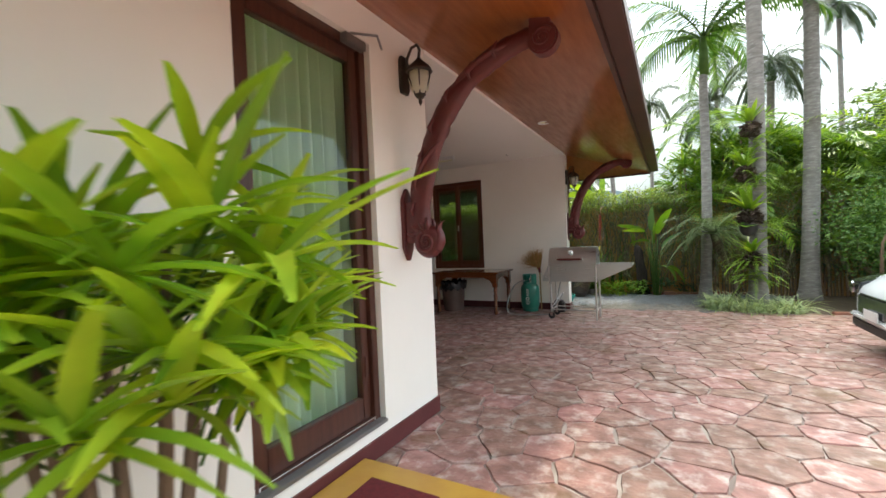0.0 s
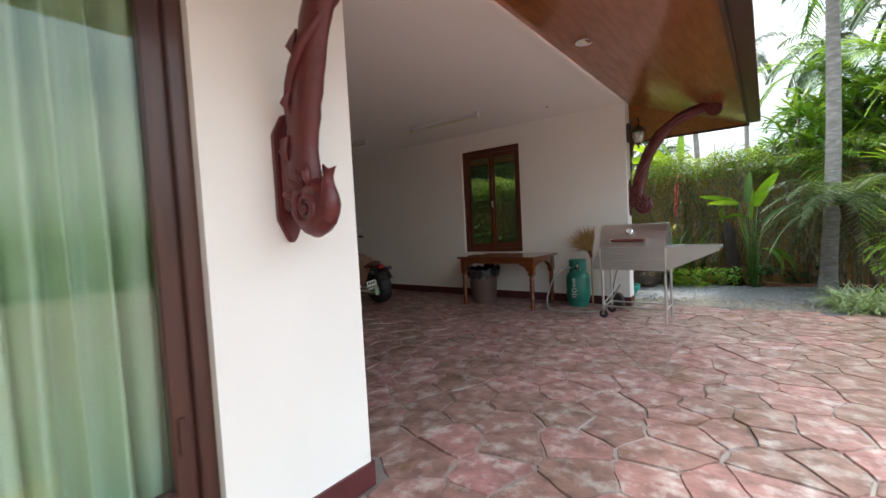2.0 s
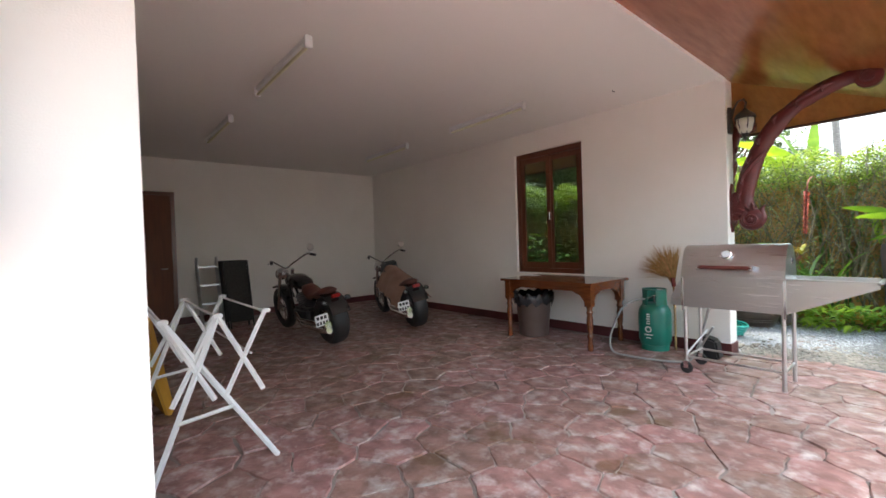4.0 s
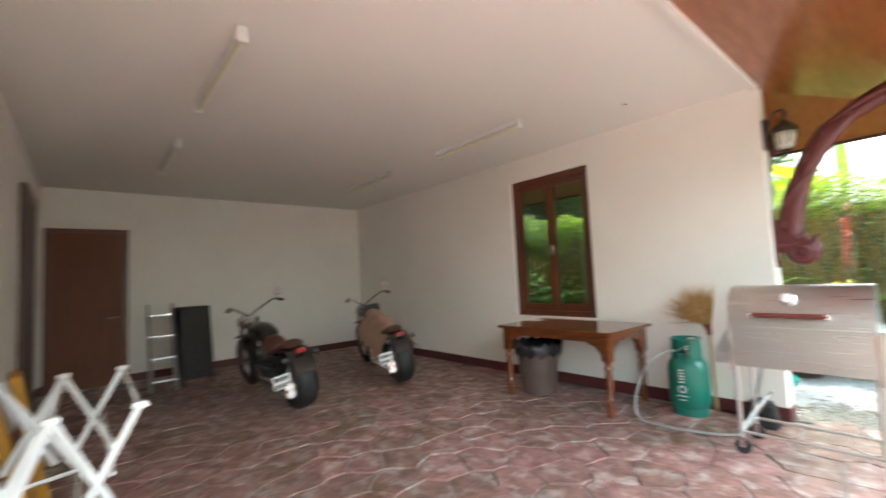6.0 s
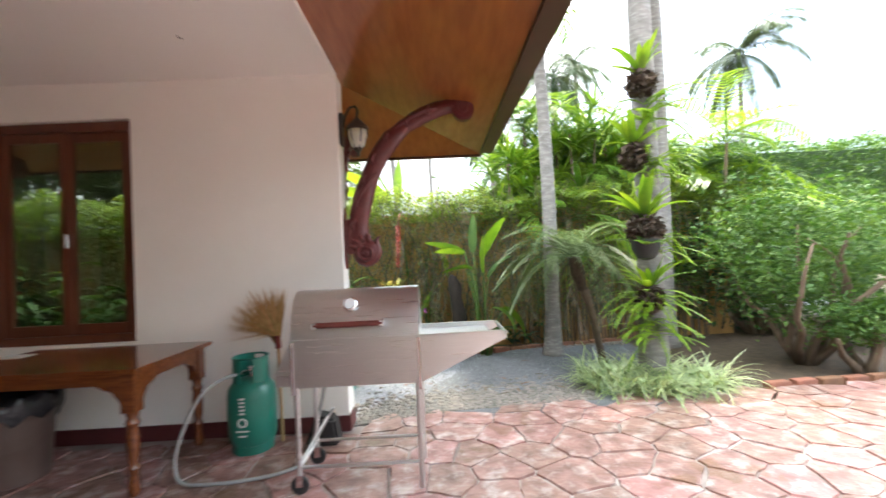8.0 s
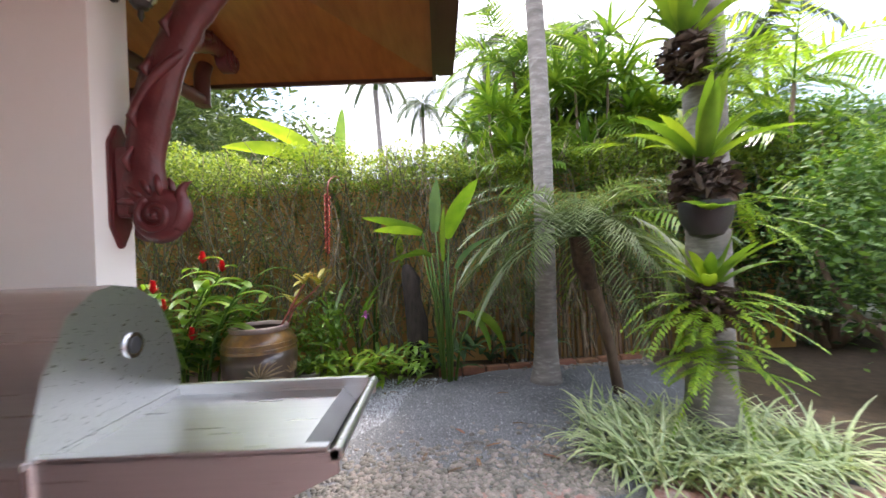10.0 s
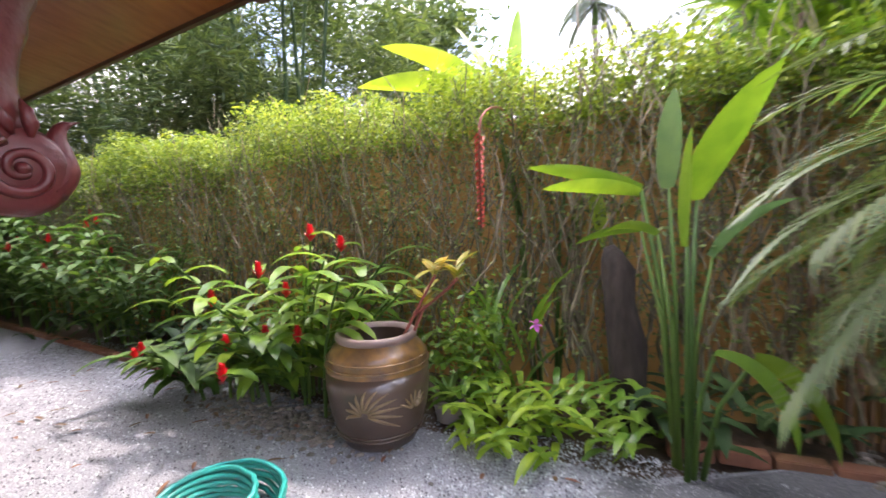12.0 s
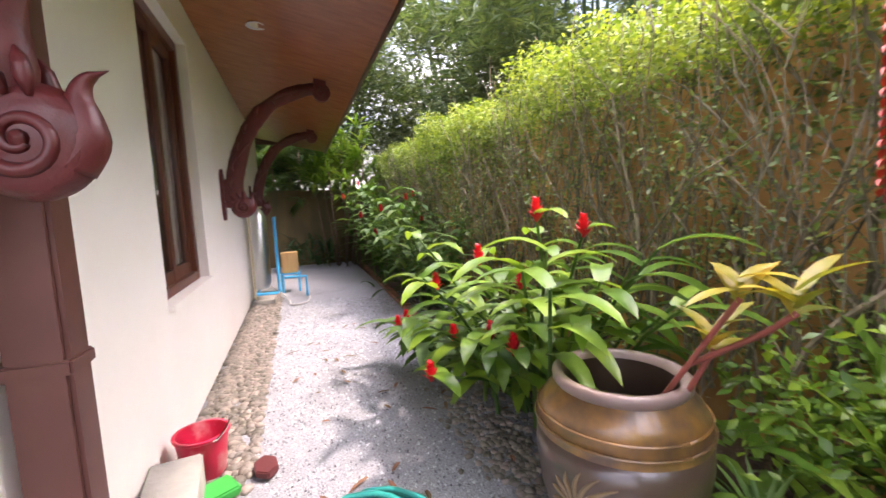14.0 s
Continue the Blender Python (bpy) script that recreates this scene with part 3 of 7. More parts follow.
    for sgn in (-1, 1):
        for i in range(4):
            a = math.radians(62 + 24 * i)
            q = [(cx + r * math.cos(a + 0.25 * r / 0.1), sgn * y, cz + r * math.sin(a + 0.25 * r / 0.1)) for r, y in ((0.085, 0.042), (0.115, 0.048), (0.15, 0.046), (0.175, 0.038))]
            part("carved_petal", Geo().tube(q, [0.006, 0.018, 0.015, 0.003], 6), MAROON, ob, smooth="all")
    for sgn in (-1, 1):
        sp = [(x, sgn * 0.048, z) for x, z in spiral(cx, cz, 0.078, 1.6, 36, 2.0)]
        part("volute", Geo().tube(sp, [0.017 - 0.008 * i / 36 for i in range(36)], 6), MAROON, ob, smooth="all")
        part("boss", Geo().lathe([(0.0, 0), (0.018, 0.004), (0.012, 0.014), (0, 0.018)], 0, 0, 10, caps=False), MAROON, ob, smooth="all").matrix_basis = Matrix.Translation((cx, sgn * 0.046, cz)) @ pose(0, 0, 0, -90 * sgn)
    # upper scroll against the soffit
    ux, uz = reach - 0.03, 2.62
    out = [(ux + 0.095 * math.cos(2 * math.pi * i / 24), uz + 0.095 * math.sin(2 * math.pi * i / 24)) for i in range(24)]
    part("upper_scroll", Geo().prism(out, "y", -0.05, 0.05), MAROON, ob, bevel=0.012, smooth=True)
    for sgn in (-1, 1):
        sp = [(x, sgn * 0.052, z) for x, z in spiral(ux, uz, 0.062, 1.6, 30, 0.5)]
        part("volute", Geo().tube(sp, [0.012 - 0.006 * i / 30 for i in range(30)], 6), MAROON, ob, smooth="all")
    part("top_block", Geo().box(ux - 0.08, -0.05, 2.66, ux + 0.05, 0.05, 2.765), MAROON, ob, bevel=0.006)
    return ob


b0 = bracket()
b0.matrix_basis = pose(0, 3.50, 0)
copy_thing(b0, pose(-0.015, 9.13, 0.06))
for bx in (-3.95, -6.9):
    copy_thing(b0, pose(bx, YC, 0, 0, 0, 90))
bc = copy_thing(b0, pose(-0.1, YC + 0.03, 0.085, 0, 0, 90))
part("packing_board", Geo().box(-0.031, -0.06, 1.34, -0.001, 0.06, 1.74), MAROON, bc, bevel=0.004)

# ---- wall lanterns ----
LAMPGLASS = mat("frosted_lamp_glass", (0.72, 0.72, 0.68), (0.66, 0.66, 0.62), 20, 0.35, translucent=0.3)
IRON = mat("dark_iron", (0.03, 0.024, 0.02), (0.05, 0.04, 0.03), 10, 0.5, 0.1, 60)


def lantern():
    ob = thing("wall_lantern", "dark iron wall lantern with frosted glass, unlit", "wall lamp", "wall lanterns")
    part("back_plate", Geo().prism([(-0.04, -0.14), (0.04, -0.14), (0.055, -0.1), (0.055, 0.1), (0.04, 0.14), (-0.04, 0.14), (-0.055, 0.1), (-0.055, -0.1)], "x", 0, 0.03), IRON, ob, bevel=0.005)
    part("arm", Geo().tube([(0.03, 0, 0.02), (0.05, 0, 0.12), (0.09, 0, 0.19), (0.14, 0, 0.2), (0.16, 0, 0.16), (0.15, 0, 0.1)], 0.011, 8), IRON, ob, smooth="all")
    part("cap", Geo().lathe([(0.012, 0.1), (0.03, 0.08), (0.085, 0.03), (0.1, 0.0), (0.09, -0.01)], 0.15, 0, 12), IRON, ob, smooth=True)
    part("glass", Geo().lathe([(0.078, -0.01), (0.082, -0.06), (0.06, -0.14), (0.035, -0.17)], 0.15, 0, 12), LAMPGLASS, ob, "frosted glass", smooth="all")
    for k in range(6):
        a = k * math.pi / 3
        part("rib", Geo().tube([(0.15 + 0.086 * math.cos(a), 0.086 * math.sin(a), 0), (0.15 + 0.086 * math.cos(a), 0.086 * math.sin(a), -0.06), (0.15 + 0.04 * math.cos(a), 0.04 * math.sin(a), -0.17)], 0.005, 5), IRON, ob)
    part("finial", Geo().lathe([(0.04, -0.165), (0.03, -0.19), (0.012, -0.2), (0.014, -0.225), (0.002, -0.25)], 0.15, 0, 10), IRON, ob, smooth=True)
    return ob


l0 = lantern()
l0.matrix_basis = pose(0, 3.55, 2.66)
copy_thing(l0, pose(0, 9.1, 2.54))

# ---- downlights and tube lamps ----
dl = thing("downlight", "round white recessed downlight in the soffit", "ceiling light", at=(0.327, 6.37, ZC - 0.327 * 0.228))
part("ring", Geo().lathe([(0.05, 0.002), (0.075, -0.004), (0.08, -0.012), (0.07, -0.014), (0.052, -0.006)], 0, 0, 24, caps=False), WHITEP, dl, smooth=True)
part("lens", Geo().lathe([(0.0, -0.003), (0.05, -0.004)], 0, 0, 24, caps=False), LAMPGLASS, dl)
dl2 = thing("downlight", "small round recessed downlight in the side soffit", "ceiling light", at=(-2.9, 9.75, ZC - 0.53 * 0.2157))
part("ring", Geo().lathe([(0.05, 0.002), (0.075, -0.004), (0.08, -0.012), (0.07, -0.014), (0.052, -0.006)], 0, 0, 24, caps=False), WHITEP, dl2, smooth=True)
part("lens", Geo().lathe([(0.0, -0.003), (0.05, -0.004)], 0, 0, 24, caps=False), LAMPGLASS, dl2)


def tube_lamp():
    ob = thing("fluorescent_lamp", "white fluorescent batten lamp on the ceiling, unlit", "ceiling light", "ceiling battens")
    part("batten", Geo().box(-1.35, -0.02, -0.045, 0, 0.02, 0), WHITEP, ob, bevel=0.004)
    for x in (-1.35, -0.03):
        part("end_cap", Geo().box(x, -0.03, -0.10, x + 0.03, 0.03, 0.0), WHITEP, ob, bevel=0.005)
    part("tube", Geo().tube([(-1.32, 0, -0.078), (-0.03, 0, -0.078)], 0.015, 10), LAMPGLASS, ob, "glass tube", smooth=True)
    return ob


t0 = tube_lamp()
t0.matrix_basis = pose(-1.70, 5.11, ZC)
for p in ((-4.12, 5.11), (-1.72, 7.78), (-4.15, 7.78)):
    copy_thing(t0, pose(*p, ZC))
rose = thing("ceiling_hook", "small dark hook in the ceiling", "hook", at=(-0.9, 8.32, ZC))
part("hook", Geo().tube([(0, 0, 0), (0, 0, -0.02), (0.03, 0, -0.025)], 0.004, 6), IRON, rose)

# ---- downpipe ----
PIPE = mat("brown_pipe", (0.13, 0.05, 0.038), (0.10, 0.038, 0.03), 4, 0.45, 0.04, 40)
dp = thing("downpipe", "brown square downpipe fixed to the side wall", "downpipe")
part("pipe", Geo().box(-0.38, YC + 0.03, 0.0, -0.265, YC + 0.165, 2.42), PIPE, dp, bevel=0.012)
part("collar", Geo().box(-0.387, YC, 0.95, -0.258, YC + 0.172, 0.99), PIPE, dp, bevel=0.006)
part("elbow_pipe", Geo().tube([(-0.32, YC + 0.06, 2.40), (-0.32, 10.42, 2.44)], 0.045, 12), PIPE, dp, "grey-brown pipe", smooth=True)
part("outlet", Geo().tube([(-0.32, 10.40, 2.40), (-0.32, 10.40, 2.62), (-0.32, 10.46, 2.74)], 0.055, 12), PIPE, dp, smooth=True)


# ---- carport things ----
def turned_leg():
    return Geo().lathe([(0.028, 0.0), (0.036, 0.03), (0.03, 0.1), (0.026, 0.14), (0.038, 0.17), (0.026, 0.2), (0.036, 0.26), (0.04, 0.36), (0.03, 0.42), (0.042, 0.45), (0.03, 0.48), (0.042, 0.52)], 0, 0, 14)


TX0, TX1, TY0, TY1, TZ = -2.48, -1.08, 8.08, 8.97, 0.80
table = thing("wooden_table", "varnished brown wooden table with turned legs against the wall", "table")
part("tabletop", Geo().box(TX0, TY0, TZ - 0.032, TX1, TY1, TZ), TABLEWOOD, table, bevel=0.01)
for (x0, y0, x1, y1) in ((TX0 + 0.1, TY0 + 0.06, TX1 - 0.1, TY0 + 0.085), (TX0 + 0.1, TY1 - 0.085, TX1 - 0.1, TY1 - 0.06), (TX0 + 0.06, TY0 + 0.1, TX0 + 0.085, TY1 - 0.1), (TX1 - 0.085, TY0 + 0.1, TX1 - 0.06, TY1 - 0.1)):
    part("apron", Geo().box(x0, y0, TZ - 0.11, x1, y1, TZ - 0.032), TABLEWOOD, table, bevel=0.003)
for x in (TX0 + 0.09, TX1 - 0.09):
    for y in (TY0 + 0.09, TY1 - 0.09):
        lg = part("leg", turned_leg().box(-0.042, -0.042, 0.52, 0.042, 0.042, TZ - 0.032), TABLEWOOD, table, smooth=True)
        lg.location = (x, y, 0)
for x, sx in ((TX0 + 0.13, 1), (TX1 - 0.13, -1)):
    for y in (TY0 + 0.075, TY1 - 0.075):
        br = [(x, TZ - 0.11), (x + sx * 0.17, TZ - 0.11), (x + sx * 0.12, TZ - 0.135), (x + sx * 0.07, TZ - 0.15), (x + sx * 0.03, TZ - 0.2), (x, TZ - 0.25)]
        part("corner_bracket", Geo().prism(br, "y", y - 0.012, y + 0.012), TABLEWOOD, table)
for y, sy in ((TY0 + 0.13, 1), (TY1 - 0.13, -1)):
    br = [(y, TZ - 0.11), (y + sy * 0.17, TZ - 0.11), (y + sy * 0.12, TZ - 0.135), (y + sy * 0.07, TZ - 0.15), (y + sy * 0.03, TZ - 0.2), (y, TZ - 0.25)]
    part("corner_bracket", Geo().prism(br, "x", TX1 - 0.085, TX1 - 0.061), TABLEWOOD, table)
paper = tagged(part("paper_sheet", Geo().box(-2.5, 8.62, TZ + 0.001, -2.3, 8.76, TZ + 0.004), WHITEP), "white paper sheet lying on the wooden table", "paper")

BINP = mat("brown_plastic", (0.10, 0.065, 0.055), (0.12, 0.08, 0.07), 6, 0.45, 0.03, 40)
BAG = mat("black_bin_bag", (0.015, 0.015, 0.018), (0.03, 0.03, 0.035), 14, 0.22, 0.8, 22)
wb = thing("waste_bin", "brown plastic waste bin lined with a black bag", "bin", at=(-2.20, 8.45, 0))
part("body", Geo().lathe([(0.17, 0), (0.2, 0.012), (0.238, 0.5), (0.255, 0.52), (0.255, 0.56), (0.24, 0.56), (0.225, 0.3), (0.19, 0.03)], 0, 0, 32), BINP, wb, smooth=True)
gb = Geo()
rnd = random.Random(2)
nb = 40
prof = [(0.262, 0.44), (0.268, 0.5), (0.275, 0.555), (0.255, 0.6), (0.22, 0.57), (0.15, 0.4)]
vv = []
for j, (r, z) in enumerate(prof):
    for k in range(nb):
        w = 0.018 * math.sin(k * 1.9 + j) + rnd.uniform(-0.012, 0.012)
        vv.append(((r + w * 0.6) * math.cos(2 * math.pi * k / nb), (r + w * 0.6) * math.sin(2 * math.pi * k / nb), z + w * 1.6))
gb.add(vv, [(j * nb + k, j * nb + (k + 1) % nb, (j + 1) * nb + (k + 1) % nb, (j + 1) * nb + k) for j in range(len(prof) - 1) for k in range(nb)] + [tuple((len(prof) - 1) * nb + k for k in range(nb))])
part("bag", gb, BAG, wb, "crumpled black bag", smooth="all")

GASGREEN = mat("green_cylinder_paint", (0.012, 0.19, 0.135), (0.01, 0.16, 0.115), 5, 0.35, 0.05, 50, coat=0.3, c3=(0.03, 0.12, 0.09), scale3=3, amount3=0.5)
gas = thing("gas_cylinder", "green steel gas cylinder beside the table", "gas cylinder", at=(-0.69, 8.77, 0))
gas.matrix_basis = gas.matrix_basis @ Matrix.Diagonal((0.95, 0.95, 0.885, 1.0))
part("body", Geo().lathe([(0.12, 0.05), (0.165, 0.075), (0.182, 0.13), (0.185, 0.3), (0.185, 0.46), (0.175, 0.53), (0.14, 0.585), (0.07, 0.615), (0.02, 0.62)], 0, 0, 32), GASGREEN, gas, smooth=True)
part("foot_ring", Geo().lathe([(0.15, 0.0), (0.158, 0.0), (0.158, 0.09), (0.15, 0.09)], 0, 0, 28, caps=False), GASGREEN, gas, smooth=True)
col = Geo()
for a0, a1 in ((-60, 60), (100, 260)):
    ang = [math.radians(a0 + (a1 - a0) * k / 10) for k in range(11)]
    for k in range(10):
        c0, s0, c1, s1 = math.cos(ang[k]), math.sin(ang[k]), math.cos(ang[k + 1]), math.sin(ang[k + 1])
        v = [(r * c, r * s, z) for z in (0.56, 0.79) for (r, c, s) in ((0.13, c0, s0), (0.136, c0, s0), (0.136, c1, s1), (0.13, c1, s1))]
        col.add(v, [(0, 1, 2, 3), (4, 5, 6, 7), (0, 1, 5, 4), (1, 2, 6, 5), (2, 3, 7, 6), (3, 0, 4, 7)])
part("collar", col, GASGREEN, gas)
part("collar_rim", Geo().tube([(0.133 * math.cos(a), 0.133 * math.sin(a), 0.79) for a in [2 * math.pi * k / 28 for k in range(29)]], 0.009, 6), GASGREEN, gas, smooth="all")
part("valve", Geo().lathe([(0.02, 0.61), (0.02, 0.66), (0.03, 0.67), (0.03, 0.7), (0.012, 0.71)], 0, 0, 12).tube([(0, 0, 0.67), (-0.04, -0.09, 0.67)], 0.016, 8), CHROME, gas, "metal valve", smooth=True)
for k, (zz, ww) in enumerate(((0.21, 0.10), (0.17, 0.06))):
    part("marking", Geo().box(-ww / 2, -0.1895, zz, ww / 2, -0.186, zz + 0.012), WHITEP, gas, "white printed bar")
for k, zz in enumerate((0.36, 0.39, 0.42, 0.45, 0.48)):
    part("marking", Geo().box(-0.022 + 0.004 * (k % 2), -0.1885, zz - 0.008, 0.022, -0.1862, zz + 0.008), WHITEP, gas, "white printed sign")
part("emblem", Geo().tube([(0.032 * math.cos(a), -0.187, 0.285 + 0.032 * math.sin(a)) for a in [2 * math.pi * k / 20 for k in range(21)]], 0.007, 6), WHITEP, gas, "white printed ring")

HOSEGREY = mat("grey_rubber_hose", (0.36, 0.36, 0.34), (0.3, 0.3, 0.29), 8, 0.5)
hp = [(-0.725, 8.69, 0.593), (-0.82, 8.56, 0.58), (-0.9, 8.42, 0.5), (-0.98, 8.36, 0.3), (-1.0, 8.3, 0.12), (-0.93, 8.25, 0.02), (-0.75, 8.22, 0.014), (-0.5, 8.25, 0.014), (-0.3, 8.33, 0.014), (-0.18, 8.42, 0.05), (-0.1, 8.46, 0.3), (-0.02, 8.46, 0.63)]


tagged(part("gas_hose", Geo().tube(smooth_path(hp), 0.012, 8), HOSEGREY, smooth="all"), "grey rubber gas hose from cylinder to grill", "hose")

STRAW = mat("straw_bristle", (0.50, 0.32, 0.12), (0.36, 0.20, 0.07), 30, 0.8, random_tint=0.3)
BAMBOO = mat("bamboo_stick", (0.42, 0.28, 0.12), (0.34, 0.21, 0.09), 8, 0.5, stretch=(4, 4, 0.6))
broom = thing("grass_broom", "straw grass broom standing upside down against the wall", "broom")
part("handle", Geo().tube([(-0.50, 8.86, 0.0), (-0.52, 8.89, 0.80)], 0.013, 8), BAMBOO, broom, smooth=True)
gb = Geo()
rnd = random.Random(7)
for k in range(420):
    a = math.radians(-80 + 11 * (k % 9) + rnd.gauss(0, 2.6))
    ln = (0.42 + 0.05 * (k * 7 % 9) / 9) * rnd.uniform(0.7, 1.08)
    d = Vector((math.sin(a), rnd.uniform(-0.12, 0.1), math.cos(a)))
    p0 = Vector((-0.52 + rnd.uniform(-0.02, 0.02), 8.87, 0.77))
    p1 = p0 + Vector((d.x * 0.3, 0, 0.5)) * ln * 0.4
    p2 = p0 + d * ln
    w = 0.012
    gb.add([p0 + Vector((-0.004, 0, 0)), p0 + Vector((0.004, 0, 0)), p1 + Vector((w * 0.6, 0, 0)), p2, p1 + Vector((-w * 0.6, 0, 0))], [(0, 1, 2, 4), (4, 2, 3)])
part("bristles", gb, STRAW, broom, "splayed straw bristles")
part("binding", Geo().tube([(-0.518, 8.885, 0.73), (-0.52, 8.88, 0.83)], 0.024, 8), mat("red_binding", (0.2, 0.03, 0.02), rough=0.6), broom)

# ---- grill ----
REDWOOD = mat("red_brown_handle", (0.16, 0.04, 0.03), (0.12, 0.03, 0.022), 8, 0.4)
GX0, GX1, GY0, GY1 = -0.125, 0.655, 8.05, 8.47
grill = thing("barbecue_grill", "stainless steel barbecue grill on wheels with closed lid", "grill")
part("body", Geo().box(GX0, GY0, 0.64, GX1, GY1, 0.925), STEEL, grill, bevel=0.004)
lidp = [(GY1, 0.925), (GY1, 0.98), (GY1 - 0.03, 1.08), (GY1 - 0.08, 1.17), (GY1 - 0.16, 1.21), (GY0 + 0.2, 1.22), (GY0 + 0.14, 1.21), (GY0 + 0.08, 1.17), (GY0 + 0.025, 1.07), (GY0 - 0.006, 0.95), (GY0 - 0.008, 0.925)]
part("lid", Geo().prism(lidp, "x", GX0 + 0.0, GX1 - 0.0), STEEL, grill, smooth=True)
part("lid_rim", Geo().box(GX0 - 0.004, GY0 - 0.02, 0.918, GX1 + 0.004, GY0 - 0.004, 0.934), STEEL, grill, bevel=0.004)
part("handle", Geo().tube([(0.03, GY0 - 0.045, 1.02), (0.44, GY0 - 0.045, 1.02)], 0.017, 10), REDWOOD, grill, "red-brown wooden handle", smooth=True)
for x in (0.02, 0.42):
    part("handle_mount", Geo().box(x, GY0 - 0.06, 1.0, x + 0.03, GY0 + 0.02, 1.035), CHROME, grill, bevel=0.003)
th = part("thermometer", Geo().lathe([(0.045, 0), (0.045, 0.02), (0.038, 0.026), (0.0, 0.026)], 0, 0, 20, caps=False), CHROME, grill, "round dial thermometer", smooth=True)
th.matrix_basis = Matrix.Translation((0.235, GY0 + 0.052, 1.125)) @ pose(0, 0, 0, 62)
df = part("dial", Geo().lathe([(0.034, 0.027), (0, 0.0275)], 0, 0, 20, caps=False), WHITEP, grill)
df.matrix_basis = th.matrix_basis.copy()
for x in (GX0 - 0.004, GX1 - 0.014):
    part("corner_post", Geo().box(x, GY0 - 0.008, 0.60, x + 0.018, GY0 + 0.01, 0.93), CHROME, grill, bevel=0.003)
# tapered trays at both ends
tr = [(GX1, 0.64), (GX1, 0.925), (1.19, 0.925), (1.19, 0.885)]
for yy in (GY0, GY1 - 0.004):
    part("tray_side", Geo().prism(tr, "y", yy, yy + 0.004), STEEL, grill)
part("tray_bottom", Geo().add([(GX1, GY0, 0.64), (GX1, GY1, 0.64), (1.14, GY1, 0.864), (1.14, GY0, 0.864)], [(0, 1, 2, 3)]), STEEL, grill)
part("tray", Geo().box(GX1, GY0 + 0.004, 0.895, 1.10, GY1 - 0.004, 0.9), STEEL, grill)
# steel end slope; the darker grey metal paints its shadow
part("tray_end", Geo().add([(1.10, GY0 + 0.004, 0.9), (1.10, GY1 - 0.004, 0.9), (1.135, GY1 - 0.004, 0.868), (1.135, GY0 + 0.004, 0.868)], [(0, 1, 2, 3)]), GREYMETAL, grill)
# vent: no real opening, a black disc paints the shade inside it
for zz, rr in ((0.0, 0.03), (0.002, 0.02)):
    part("vent" if zz else "vent_ring", Geo().lathe([(rr, 0), (rr, 0.004), (0, 0.004)], 0, 0, 20, caps=False), BLACK if zz else CHROME, grill, "black disc painting the dark inside of the round vent" if zz else "", smooth=True).matrix_basis = Matrix.Translation((GX1 + zz, 8.3, 1.075)) @ pose(0, 0, 0, 0, 90)
part("end_bar", Geo().tube([(1.185, GY0, 0.918), (1.185, GY1, 0.918)], 0.012, 10), STEEL, grill, smooth=True)
for yy in (GY0, GY1 - 0.02):
    part("tray_rim", Geo().box(GX1, yy, 0.922, 1.17, yy + 0.02, 0.932), STEEL, grill)
tl = [(GX0, 0.64), (GX0, 0.925), (GX0 - 0.05, 0.86), (GX0 - 0.12, 0.72), (GX0 - 0.125, 0.64)]
part("chute", Geo().prism(tl, "y", GY0 + 0.05, GY1 - 0.05), STEEL, grill, bevel=0.004)
for x in (GX0 + 0.02, GX1 - 0.02):
    for y in (GY0 + 0.02, GY1 - 0.02):
        low = 0.09 if x < 0 else 0.0
        part("leg", Geo().tube([(x, y, low), (x, y, 0.64)], 0.016, 10), STEEL, grill, smooth=True)
for y in (GY0 + 0.02, GY1 - 0.02):
    part("rail", Geo().tube([(GX0 + 0.02, y, 0.16), (GX1 - 0.02, y, 0.16)], 0.011, 8), STEEL, grill, smooth=True)
    part("brace", Geo().tube([(GX0 + 0.02, y, 0.18), (GX0 + 0.17, y + 0.12 * (1 if y < 8.3 else -1), 0.42)], 0.01, 8), STEEL, grill, smooth=True)
    wh = part("wheel", Geo().lathe([(0.022, -0.014), (0.05, -0.014), (0.055, -0.006), (0.055, 0.006), (0.05, 0.014), (0.022, 0.014)], 0, 0, 20), BLACK, grill, smooth=True)
    wh.matrix_basis = Matrix.Translation((GX0 + 0.02, y, 0.055)) @ pose(0, 0, 0, 90)
    part("fork", Geo().box(GX0 + 0.0, y - 0.02, 0.05, GX0 + 0.04, y - 0.016, 0.12), CHROME, grill)
for x in (GX0 + 0.02, GX1 - 0.02):
    part("rail", Geo().tube([(x, GY0 + 0.02, 0.16), (x, GY1 - 0.02, 0.16)], 0.011, 8), STEEL, grill, smooth=True)
tagged(part("dustpan", Geo().prism([(-0.28, 0.0), (-0.02, 0.0), (-0.05, 0.2), (-0.2, 0.24)], "y", 8.7, 8.86), BLACK, bevel=0.02), "black plastic dustpan on the floor behind the grill", "dustpan")


# ---- drying rack, yellow boards, ladder, folded chairs ----
def bar(geo, a, b, w=0.03, t=0.018):
    return geo.tube([a, b], [(w / 2 * 1.3, t / 2 * 1.3)] * 2, 4, up=(0, 0, 1))


